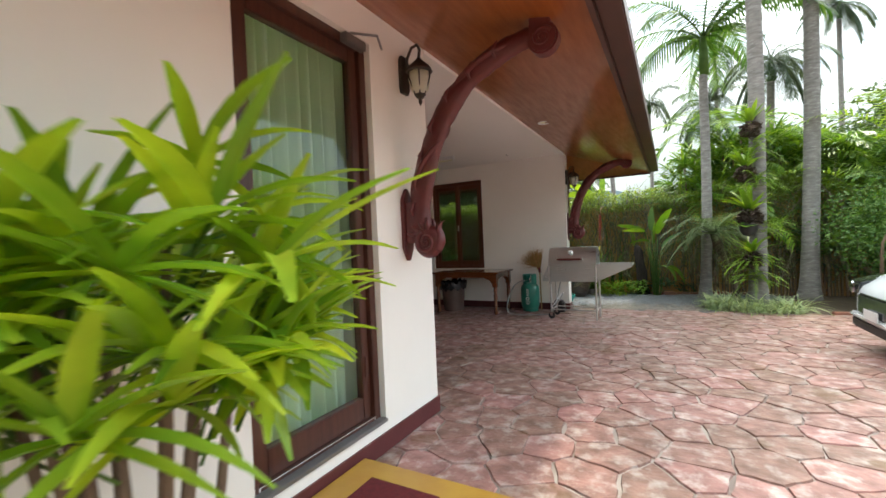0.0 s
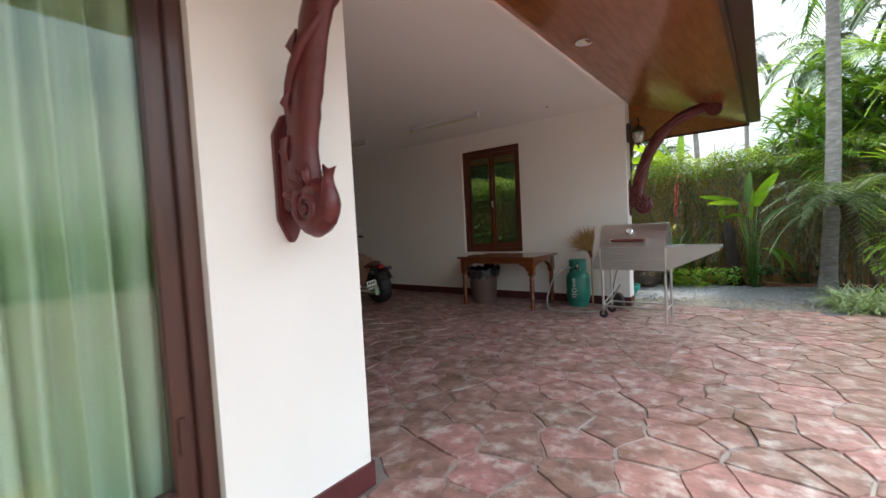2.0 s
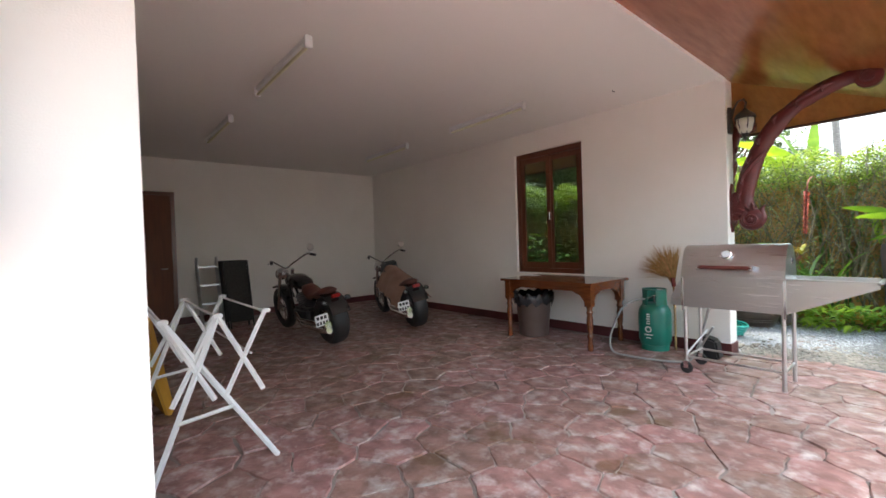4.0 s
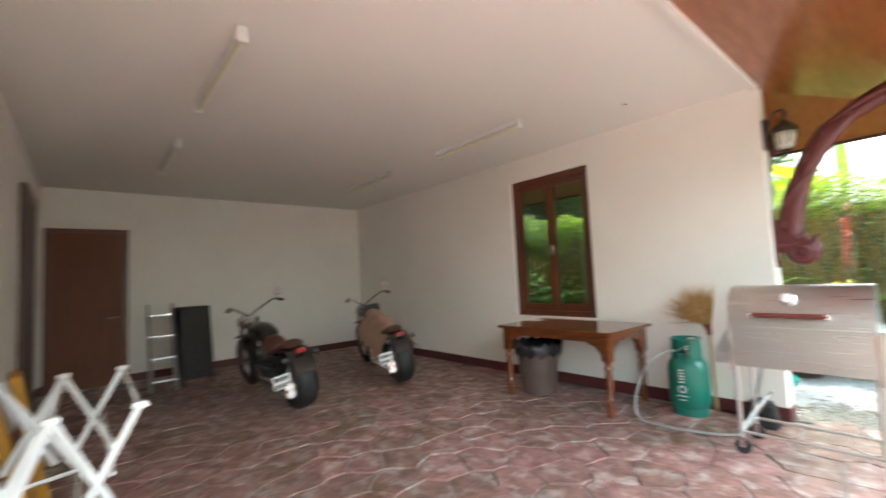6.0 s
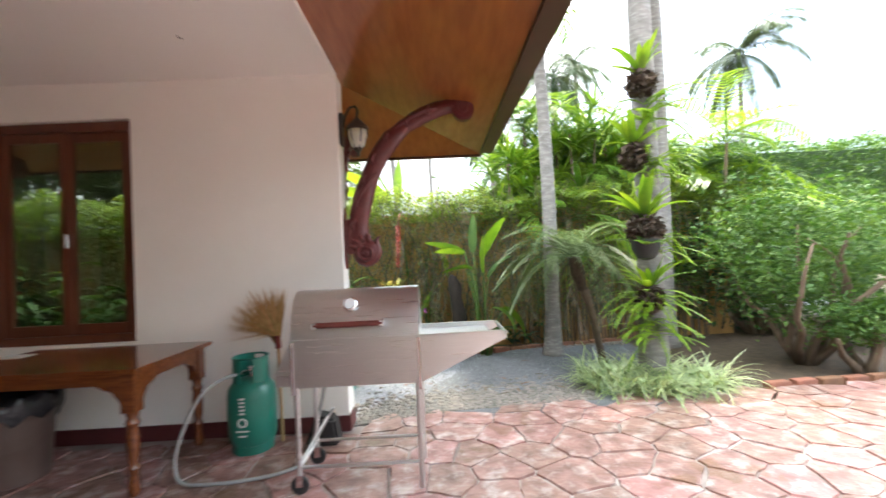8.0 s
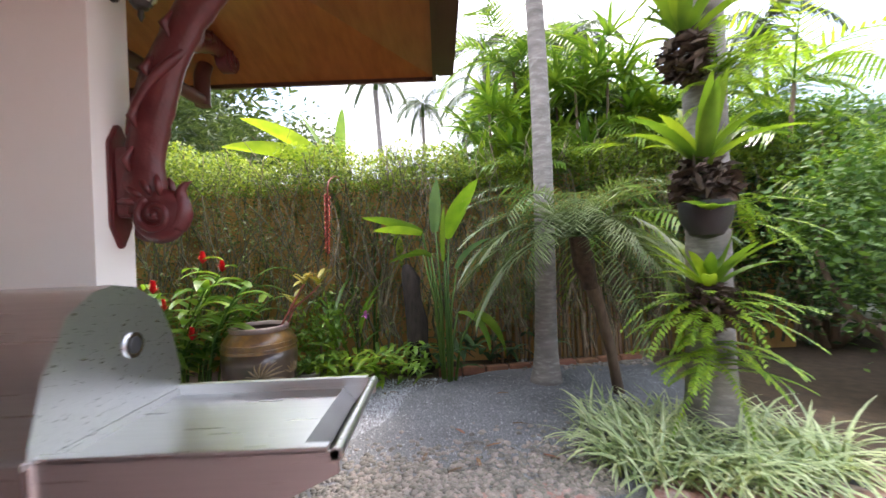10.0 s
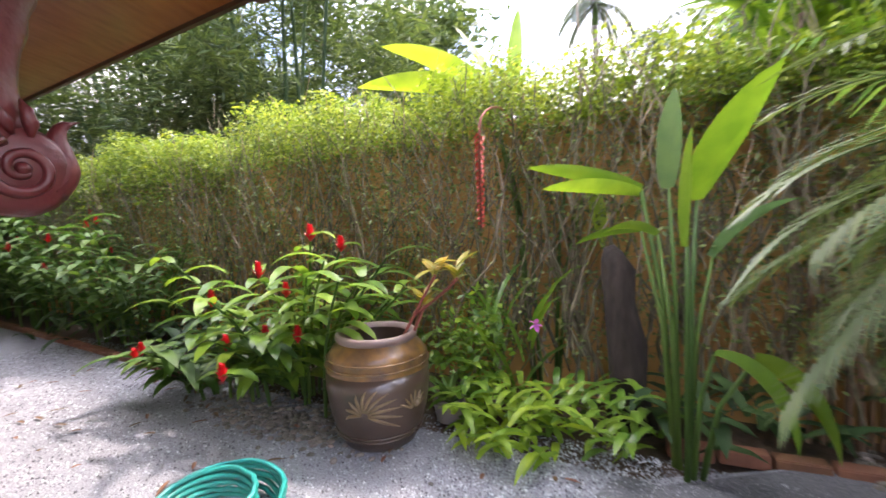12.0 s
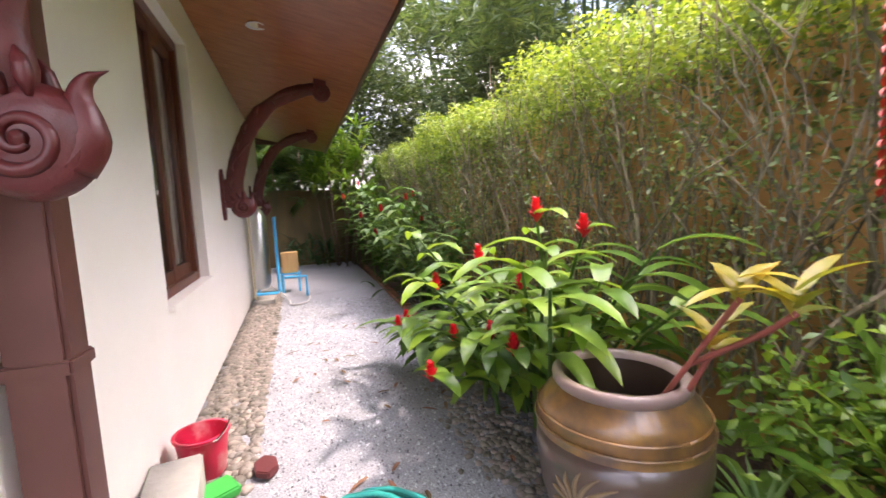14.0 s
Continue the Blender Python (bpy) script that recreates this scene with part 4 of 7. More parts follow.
rack = thing("drying_rack", "white folding scissor drying rack standing in the carport", "drying rack")
for x in (-1.27, -2.4):
    for ya, yb in ((4.03, 4.27), (4.30, 4.54), (4.57, 4.33), (4.30, 4.06)):
        part("bar", bar(Geo(), (x + (0.016 if yb > ya else 0), ya, 0.93), (x + (0.016 if yb > ya else 0), yb, 0.45), 0.023), WHITEP, rack)
    part("leg", bar(Geo(), (x, 4.03, 0.93), (x, 4.62, 0.0), 0.025), WHITEP, rack)
    part("leg", bar(Geo(), (x + 0.016, 4.30, 0.93), (x + 0.016, 3.94, 0.0), 0.025), WHITEP, rack)
    part("strut", bar(Geo(), (x + 0.02, 4.08, 0.36), (x + 0.02, 4.37, 0.39), 0.018), WHITEP, rack)
    for y in (4.03, 4.30, 4.57):
        part("cap", Geo().box(x - 0.02, y - 0.028, 0.92, x + 0.03, y + 0.028, 0.945), WHITEP, rack, bevel=0.006)
for y in (4.03, 4.30, 4.57):
    part("rod", Geo().tube([(-1.27, y, 0.925), (-2.4, y, 0.925)], 0.008, 6), WHITEP, rack)
for y, z in ((4.48, 0.68), (4.37, 0.39)):
    part("rod", Geo().tube([(-1.27, y, z), (-2.4, y, z)], 0.007, 6), WHITEP, rack)

YELLOW = mat("yellow_foam", (0.52, 0.27, 0.02), (0.42, 0.2, 0.015), 4, 0.6, 0.2, 30)
for k, (x, tilt) in enumerate(((-2.72, 14), (-3.05, 10))):
    ym = part("foam_mat", Geo().box(-0.2, -0.03, 0, 0.2, 0.03, 1.02 - 0.1 * k), YELLOW, bevel=0.015)
    ym.matrix_basis = pose(x, YA + 0.3 + 0.03 * k, 0, tilt, 0, 6)
    tagged(ym, "yellow foam mat leaning against the carport wall", "mat", "yellow mats")

ALU = mat("aluminium", (0.6, 0.6, 0.6), (0.52, 0.52, 0.53), 10, 0.35, metal=0.9)
lad = thing("step_ladder", "folded aluminium step ladder standing near the back wall", "ladder", at=(0.62, 0.1, 0))
for y in (4.98, 5.28):
    part("rail", Geo().tube([(-6.75, y, 0), (-7.2, y, 1.2)], [(0.03, 0.022)] * 2, 4), ALU, lad)
    part("rear_rail", Geo().tube([(-6.95, y, 0.02), (-7.28, y, 1.14)], [(0.025, 0.012)] * 2, 4), ALU, lad)
for k in range(4):
    u = 0.12 + 0.25 * k
    part("step", Geo().box(-6.79 - 0.45 * u, 4.98, 1.2 * u - 0.012, -6.70 - 0.45 * u, 5.28, 1.2 * u + 0.012), ALU, lad)
DARKCLOTH = mat("dark_mesh_cloth", (0.03, 0.028, 0.025), (0.05, 0.045, 0.04), 30, 0.8)
ch0 = thing("folding_chair", "folded dark folding chair standing by the step ladder", "chair", "folded chairs")
for y in (-0.2, 0.2):
    part("side_rail", Geo().tube([(0.0, y, 0), (-0.25, y, 1.12)], 0.013, 8), BLACK, ch0)
    part("leg", Geo().tube([(0.06, y * 0.9, 0), (-0.2, y * 0.9, 0.95)], 0.012, 8), BLACK, ch0)
part("top_rail", Geo().tube([(-0.25, -0.2, 1.12), (-0.25, 0.2, 1.12)], 0.014, 8), BLACK, ch0)
part("back_cloth", Geo().box(-0.012, -0.19, 0, 0.004, 0.19, 0.62), DARKCLOTH, ch0, "dark mesh cloth").matrix_basis = pose(-0.13, 0, 0.5, 0, -12.5)
part("seat", Geo().box(-0.012, -0.18, 0, 0.01, 0.18, 0.42), DARKCLOTH, ch0).matrix_basis = pose(0.02, 0, 0.1, 0, -13)
ch0.matrix_basis = pose(-6.35, 5.62, 0)
copy_thing(ch0, pose(-6.2, 5.66, 0, 0, 0, 3))

# ---- motorcycles ----
LEATHER = mat("brown_leather", (0.10, 0.035, 0.025), (0.14, 0.05, 0.035), 6, 0.5, 0.2, 50)
CLOTH = mat("tan_cloth", (0.42, 0.26, 0.19), (0.36, 0.21, 0.15), 7, 0.85, 0.4, 40)
ENGINE = mat("engine_metal", (0.25, 0.25, 0.25), (0.12, 0.12, 0.12), 14, 0.35, metal=0.9)
REDLENS = mat("red_lens", (0.35, 0.01, 0.01), rough=0.2)


def wheel_at(ob, x, r, w, tyre_r):
    t = part("wheel", Geo().lathe([(r - tyre_r * 1.2, -w / 2 * 0.8), (r - tyre_r * 0.4, -w / 2), (r - tyre_r * 0.1, -w / 2 * 0.75), (r, -w / 4), (r, w / 4), (r - tyre_r * 0.1, w / 2 * 0.75), (r - tyre_r * 0.4, w / 2), (r - tyre_r * 1.2, w / 2 * 0.8)], 0, 0, 36, caps=False), BLACK, ob, "black tyre", smooth=True)
    t.matrix_basis = Matrix.Translation((x, 0, r)) @ pose(0, 0, 0, 90)
    rm = part("rim", Geo().lathe([(r - tyre_r * 1.2, -w * 0.3), (r - tyre_r * 1.45, -w * 0.25), (r - tyre_r * 1.45, w * 0.25), (r - tyre_r * 1.2, w * 0.3)], 0, 0, 36, caps=False), CHROME, t, smooth=True)
    part("hub", Geo().lathe([(0.03, -w * 0.42), (0.05, -w * 0.35), (0.05, w * 0.35), (0.03, w * 0.42)], 0, 0, 16), CHROME, t, smooth=True)
    for k in range(9):
        a = 2 * math.pi * k / 9
        part("spoke", Geo().tube([(0.04 * math.cos(a), 0.04 * math.sin(a), 0), ((r - tyre_r * 1.4) * math.cos(a + 0.25), (r - tyre_r * 1.4) * math.sin(a + 0.25), 0)], 0.008, 5), CHROME, t)
    return t


def motorcycle(label, cover):
    """Cruiser along -x: rear wheel at the origin, front wheel at x = -1.66."""
    ob = thing("motorcycle", label, "motorcycle")
    wheel_at(ob, 0, 0.33, 0.24, 0.13)
    wheel_at(ob, -1.66, 0.34, 0.13, 0.1)
    part("rear_fender", Geo().tube([(0.36 * math.cos(a), 0, 0.33 + 0.37 * math.sin(a)) for a in [math.radians(d) for d in range(20, 135, 8)]], [(0.02, 0.13)] * 15, 8), BLACKGLOSS, ob, smooth=True)
    part("front_fender", Geo().tube([(-1.66 + 0.38 * math.cos(a), 0, 0.34 + 0.38 * math.sin(a)) for a in [math.radians(d) for d in range(30, 125, 8)]], [(0.012, 0.08)] * 12, 8), BLACKGLOSS, ob, smooth=True)
    part("frame", Geo().tube([(-0.05, 0.1, 0.36), (-0.5, 0.1, 0.26), (-1.0, 0.1, 0.26), (-1.2, 0.03, 0.8), (-0.5, 0.03, 0.62), (-0.1, 0.1, 0.6)], 0.022, 8).tube([(-0.05, -0.1, 0.36), (-0.5, -0.1, 0.26), (-1.0, -0.1, 0.26), (-1.2, -0.03, 0.8)], 0.022, 8), BLACKGLOSS, ob, smooth=True)
    part("engine", Geo().box(-0.95, -0.15, 0.24, -0.42, 0.15, 0.46), ENGINE, ob, bevel=0.04)
    for x, t in ((-0.62, 14), (-0.82, -22)):
        cy = Geo()
        for k in range(8):
            cy.lathe([(0.085 if k % 2 == 0 else 0.07, 0.03 * k), (0.085 if k % 2 == 0 else 0.07, 0.03 * k + 0.018)], 0, 0, 16)
        part("cylinder", cy, ENGINE, ob).matrix_basis = pose(x, 0, 0.42, 0, t)
    part("fuel_tank", Geo().tube([(-0.55, 0, 0.74), (-0.65, 0, 0.79), (-0.85, 0, 0.83), (-1.05, 0, 0.84), (-1.18, 0, 0.82)], [(0.04, 0.07), (0.09, 0.13), (0.11, 0.16), (0.1, 0.14), (0.04, 0.06)], 14, up=(0, 0, 1)), BLACKGLOSS, ob, smooth="all")
    part("seat", Geo().tube([(0.12, 0, 0.74), (0.0, 0, 0.73), (-0.15, 0, 0.68), (-0.35, 0, 0.64), (-0.52, 0, 0.72), (-0.58, 0, 0.78)], [(0.03, 0.1), (0.055, 0.13), (0.06, 0.14), (0.06, 0.15), (0.06, 0.13), (0.03, 0.09)], 12, up=(0, 0, 1)), LEATHER, ob, smooth="all")
    if cover:
        cv = Geo()
        nn = 14
        v = []
        for i in range(nn):
            x = -0.86 + 0.92 * i / (nn - 1)
            top = 0.98 - 0.22 * (i / (nn - 1)) - (0.05 if i > 9 else 0)
            for j in range(11):
                u = (j - 5) / 5
                y = 0.31 * u
                v.append((x + 0.02 * math.sin(j * 2 + i), y + 0.02 * math.sin(i * 1.7), top - 0.34 * abs(u) ** 1.7 + 0.012 * math.sin(3 * i + 2 * j)))
        cv.add(v, [(i * 11 + j, i * 11 + j + 1, (i + 1) * 11 + j + 1, (i + 1) * 11 + j) for i in range(nn - 1) for j in range(10)])
        part("dust_cloth", cv, CLOTH, ob, "tan cloth thrown over the seat", smooth="all")
        part("backrest", Geo().box(-0.95, -0.15, 0.82, -0.87, 0.15, 1.04), BLACK, ob, bevel=0.03)
    for y in (-0.1, 0.1):
        part("fork", Geo().tube([(-1.66, y, 0.34), (-1.27, y, 0.98)], 0.026, 10), CHROME, ob, smooth=True)
        part("grip", Geo().tube([(-0.98, y * 3.1, 1.18), (-0.88, y * 3.4, 1.16)], 0.02, 8), BLACK, ob, smooth=True)
        part("lever", Geo().tube([(-1.0, y * 2.9, 1.18), (-1.03, y * 3.5, 1.15)], 0.006, 6), CHROME, ob)
    part("handlebar", Geo().tube(smooth_path([(-0.92, -0.33, 1.17), (-1.05, -0.28, 1.19), (-1.2, -0.12, 1.09), (-1.26, 0, 1.02), (-1.2, 0.12, 1.09), (-1.05, 0.28, 1.19), (-0.92, 0.33, 1.17)]), 0.014, 8), CHROME, ob, smooth="all")
    part("mirror", Geo().lathe([(0.0, -0.006), (0.055, -0.006), (0.06, 0.0), (0.055, 0.006), (0.0, 0.006)], 0, 0, 18, caps=False), CHROME, ob, "round chrome mirror", smooth=True).matrix_basis = Matrix.Translation((-0.99, 0.33, 1.29)) @ pose(0, 0, 0, 0, 70)
    part("mirror_stem", Geo().tube([(-1.0, 0.29, 1.18), (-1.0, 0.33, 1.28)], 0.006, 6), CHROME, ob)
    part("headlight", Geo().lathe([(0.0, 0.16), (0.06, 0.13), (0.095, 0.05), (0.1, 0), (0.0, -0.01)], 0, 0, 18, caps=False), CHROME, ob, smooth=True).matrix_basis = Matrix.Translation((-1.5, 0, 0.92)) @ pose(0, 0, 0, 0, 95)
    for z in (0.24, 0.32):
        part("exhaust", Geo().tube([(-0.75, -0.17, z + 0.08), (-0.55, -0.2, z), (0.1, -0.21, z + 0.02), (0.32, -0.21, z + 0.04)], [0.024, 0.03, 0.045, 0.045], 12), CHROME, ob, smooth=True)
    part("tail_light", Geo().box(0.22, -0.06, 0.66, 0.27, 0.06, 0.71), REDLENS, ob, "red tail light", bevel=0.01)
    for y in (-0.17, 0.17):
        part("indicator", Geo().lathe([(0, 0), (0.035, 0.01), (0.03, 0.06), (0, 0.07)], 0, 0, 12, caps=False), BLACKGLOSS, ob, smooth=True).matrix_basis = Matrix.Translation((0.2, y, 0.62)) @ pose(0, 0, 0, 0, 90)
    part("number_plate", Geo().box(0.30, -0.365, 0.365, 0.31, -0.185, 0.51), WHITEP, ob, "white number plate with dark marks", bevel=0.004)
    for k in range(3):
        part("plate_mark", Geo().box(0.311, -0.345 + 0.05 * k, 0.45, 0.313, -0.31 + 0.05 * k, 0.49), BLACK, ob)
    for k in range(4):
        part("plate_mark", Geo().box(0.311, -0.355 + 0.042 * k, 0.38, 0.313, -0.327 + 0.042 * k, 0.42), BLACK, ob)
    part("side_stand", Geo().tube([(-0.6, 0.14, 0.25), (-0.55, 0.3, 0.0)], 0.012, 6), CHROME, ob)
    return ob


m1 = motorcycle("black cruiser motorcycle with brown leather seat, parked", False)
m1.matrix_basis = pose(-3.9, 6.28, 0.0, 9, 0, 2)
m2 = motorcycle("black cruiser motorcycle with a tan cloth over its seat, parked", True)
m2.matrix_basis = pose(-3.95, 7.72, 0.0, 9, 0, -14)

# ---- mat at the door ----
YTILE = mat("yellow_step", (0.50, 0.29, 0.05), (0.42, 0.22, 0.035), 5, 0.4, 0.1, 40)
REDMAT = mat("red_door_mat", (0.16, 0.015, 0.02), (0.11, 0.01, 0.014), 40, 0.95, 0.8, 200)
stp = tagged(part("door_step", Geo().box(0.02, 0.6, 0.0, 1.25, 2.9, 0.075), YTILE, bevel=0.01), "yellow painted low step in front of the door", "step")
tagged(part("door_mat", Geo().box(0.22, 1.7, 0.076, 0.66, 2.72, 0.092), REDMAT, bevel=0.004), "dark red door mat lying on the yellow step", "door mat")

# ---- car ----
CARW = mat("white_car_paint", (0.72, 0.74, 0.76), (0.70, 0.72, 0.74), 3, 0.22, coat=0.8)
LENS = glass_mat("headlight_lens", (0.85, 0.88, 0.9))


def car():
    """White car along +x, nose at x = 0."""
    ob = thing("car", "white parked car with black grille", "car")
    secs = [(0.0, 0.50, 0.32, 0.62), (0.06, 0.72, 0.24, 0.72), (0.25, 0.84, 0.2, 0.84), (0.7, 0.9, 0.2, 0.94), (1.3, 0.91, 0.2, 1.03), (3.2, 0.91, 0.2, 1.05), (4.2, 0.88, 0.22, 1.02), (4.5, 0.78, 0.3, 0.92)]
    g = Geo()
    n = 18
    v = []
    for (x, hw, z0, z1) in secs:
        for k in range(n):
            a = 2 * math.pi * k / n
            ca, sa = math.cos(a), math.sin(a)
            e = 0.45
            v.append((x, hw * math.copysign(abs(ca) ** e, ca), (z0 + z1) / 2 + (z1 - z0) / 2 * math.copysign(abs(sa) ** e, sa)))
    g.add(v, [(i * n + k, i * n + (k + 1) % n, (i + 1) * n + (k + 1) % n, (i + 1) * n + k) for i in range(len(secs) - 1) for k in range(n)] + [tuple(range(n)), tuple((len(secs) - 1) * n + k for k in range(n))])
    part("body", g, CARW, ob, smooth=True)
    cab = [(1.15, 1.02), (1.75, 1.42), (3.3, 1.46), (4.2, 1.04)]
    part("cabin", Geo().prism(cab, "y", -0.76, 0.76), BLACKGLOSS, ob, "dark glazed cabin", bevel=0.06, smooth=True)
    part("roof", Geo().box(1.75, -0.7, 1.43, 3.3, 0.7, 1.48), CARW, ob, bevel=0.02)
    part("grille", Geo().box(-0.02, -0.42, 0.42, 0.05, 0.42, 0.64), BLACKGLOSS, ob, "black grille", bevel=0.02)
    part("lower_grille", Geo().box(-0.01, -0.62, 0.24, 0.08, 0.62, 0.36), BLACK, ob, bevel=0.02)
    part("bumper", Geo().box(-0.035, -0.6, 0.36, 0.06, 0.6, 0.42), CARW, ob, bevel=0.02)
    for s_ in (-1, 1):
        pl = [(0.02, 0.60), (0.03, 0.74), (0.32, 0.82), (0.36, 0.70)]
        part("headlight", Geo().prism(pl, "y", s_ * 0.5, s_ * 0.845), BLACKGLOSS, ob, "dark headlight unit", bevel=0.02)
        part("headlight_lens", Geo().lathe([(0, 0.02), (0.06, 0.012), (0.07, 0)], 0, 0, 16, caps=False), CHROME, ob, smooth=True).matrix_basis = Matrix.Translation((0.012, s_ * 0.66, 0.68)) @ pose(0, 0, 0, 0, -90)
        part("mirror", Geo().box(1.25, s_ * 0.98 - 0.1, 1.0, 1.4, s_ * 0.98 + 0.1, 1.13), CARW, ob, bevel=0.03)
        for x in (0.8, 3.6):
            w = part("wheel", Geo().lathe([(0.2, -0.1), (0.31, -0.1), (0.32, -0.06), (0.32, 0.06), (0.31, 0.1), (0.2, 0.1)], 0, 0, 28), BLACK, ob, "black tyre", smooth=True)
            w.matrix_basis = Matrix.Translation((x, s_ * 0.84, 0.32)) @ pose(0, 0, 0, 90)
            part("rim", Geo().lathe([(0.19, -0.104), (0.02, -0.108), (0.02, 0.108), (0.19, 0.104)], 0, 0, 20), CHROME, w, smooth=True)
    part("number_plate", Geo().box(-0.045, -0.17, 0.40, -0.036, 0.17, 0.5), WHITEP, ob, "white number plate")
    return ob


car().matrix_basis = pose(3.55, 6.72, 0, 0, 0, 0)


# ---- plants: helpers ----
LEAF_BRIGHT = mat("bright_leaf", (0.21, 0.33, 0.032), (0.13, 0.24, 0.022), 8, 0.42, 0.05, 60, random_tint=0.3, translucent=0.42)
LEAF_LADY = mat("lady_palm_leaf", (0.31, 0.46, 0.04), (0.20, 0.36, 0.03), 8, 0.34, 0.05, 60, random_tint=0.35, translucent=0.45)
LEAF_GINGER = mat("ginger_leaf", (0.16, 0.28, 0.035), (0.09, 0.19, 0.025), 8, 0.34, 0.05, 60, random_tint=0.35, translucent=0.35)
LEAF_MID = mat("mid_leaf", (0.08, 0.165, 0.03), (0.052, 0.12, 0.022), 8, 0.6, 0.05, 60, random_tint=0.3, translucent=0.32)
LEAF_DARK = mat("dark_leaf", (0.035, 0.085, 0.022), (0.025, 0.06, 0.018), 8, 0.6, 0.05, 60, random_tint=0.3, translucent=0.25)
LEAF_GREY = mat("grey_green_frond", (0.14, 0.20, 0.085), (0.10, 0.155, 0.06), 8, 0.45, random_tint=0.25, translucent=0.3)
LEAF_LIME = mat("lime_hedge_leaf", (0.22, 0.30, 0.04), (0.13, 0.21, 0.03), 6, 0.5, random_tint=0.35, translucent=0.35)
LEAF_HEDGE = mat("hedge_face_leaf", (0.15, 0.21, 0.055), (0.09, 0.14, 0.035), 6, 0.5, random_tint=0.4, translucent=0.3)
LEAF_PALE = mat("striped_lily_leaf", (0.44, 0.50, 0.32), (0.22, 0.31, 0.14), 14, 0.45, random_tint=0.3, translucent=0.3)
LEAF_YELLOW = mat("yellow_croton_leaf", (0.40, 0.30, 0.03), (0.16, 0.20, 0.03), 7, 0.4, random_tint=0.3, translucent=0.3)
TWIG = mat("hedge_twig", (0.27, 0.235, 0.15), (0.075, 0.066, 0.036), 10, 0.85, 0.3, 60, random_tint=0.5)
TRUNK = mat("pale_palm_trunk", (0.24, 0.22, 0.20), (0.15, 0.137, 0.125), 3, 0.85, 0.4, 30, stretch=(2, 2, 7), c3=(0.42, 0.41, 0.39), scale3=5, amount3=0.5)
BARK = mat("brown_bark", (0.11, 0.075, 0.05), (0.17, 0.12, 0.08), 9, 0.9, 0.7, 30, stretch=(3, 3, 1))
FIBRE = mat("dark_fibre", (0.05, 0.035, 0.025), (0.11, 0.075, 0.05), 20, 0.95, 0.9, 40)
RED = mat("red_flower", (0.62, 0.015, 0.03), (0.45, 0.01, 0.02), 20, 0.45, translucent=0.2)
PINK = mat("pink_orchid", (0.6, 0.16, 0.5), (0.5, 0.1, 0.42), 20, 0.5)
REDSTEM = mat("red_stem", (0.26, 0.06, 0.045), (0.18, 0.05, 0.03), 10, 0.6)
FARLEAF = mat("far_tree_leaf", (0.07, 0.115, 0.04), (0.045, 0.08, 0.03), 3, 0.6, random_tint=0.4, translucent=0.3)
# greyer green: the haze of distance is mixed into the leaf colour
FARPALM = mat("hazed_far_palm_leaf", (0.075, 0.11, 0.07), (0.05, 0.08, 0.05), 3, 0.6, random_tint=0.3, translucent=0.2)


def blade(g, base, d, length, width, droop=0.5, segs=5, fold=0.12, twist=0.0, tip=0.0):
    """A long leaf: base point, first direction, curving down by droop."""
    d = Vector(d).normalized()
    p = Vector(base)
    side = d.cross(Vector((0, 0, 1)))
    side = side.normalized() if side.length > 1e-4 else Vector((1, 0, 0))
    if twist:
        side = (Matrix.Rotation(twist, 3, d) @ side)
    step = length / segs
    v = []
    for i in range(segs + 1):
        u = i / segs
        w = width * (math.sin(math.pi * min(1, (u * 0.86 + 0.14))) ** 0.7) * 0.5 if i < segs else width * tip
        nrm = side.cross(d).normalized()
        v += [p - side * w + nrm * w * fold * 2, p.copy(), p + side * w + nrm * w * fold * 2]
        d = (d + Vector((0, 0, -droop / segs))).normalized()
        p = p + d * step
    f = []
    for i in range(segs):
        a = i * 3
        f += [(a, a + 1, a + 4, a + 3), (a + 1, a + 2, a + 5, a + 4)]
    g.add([tuple(q) for q in v], f)
    return p


def strip(g, base, d, length, width, droop, segs=2):
    d = Vector(d).normalized()
    p = Vector(base)
    side = d.cross(Vector((0, 0, 1)))
    side = side.normalized() if side.length > 1e-4 else Vector((1, 0, 0))
    v = []
    for i in range(segs + 1):
        w = width * 0.5 * (1 - (i / segs) ** 2 * 0.92)
        v += [p - side * w, p + side * w]
        d = (d + Vector((0, 0, -droop / segs))).normalized()
        p = p + d * (length / segs)
    g.add([tuple(q) for q in v], [(2 * i, 2 * i + 1, 2 * i + 3, 2 * i + 2) for i in range(segs)])


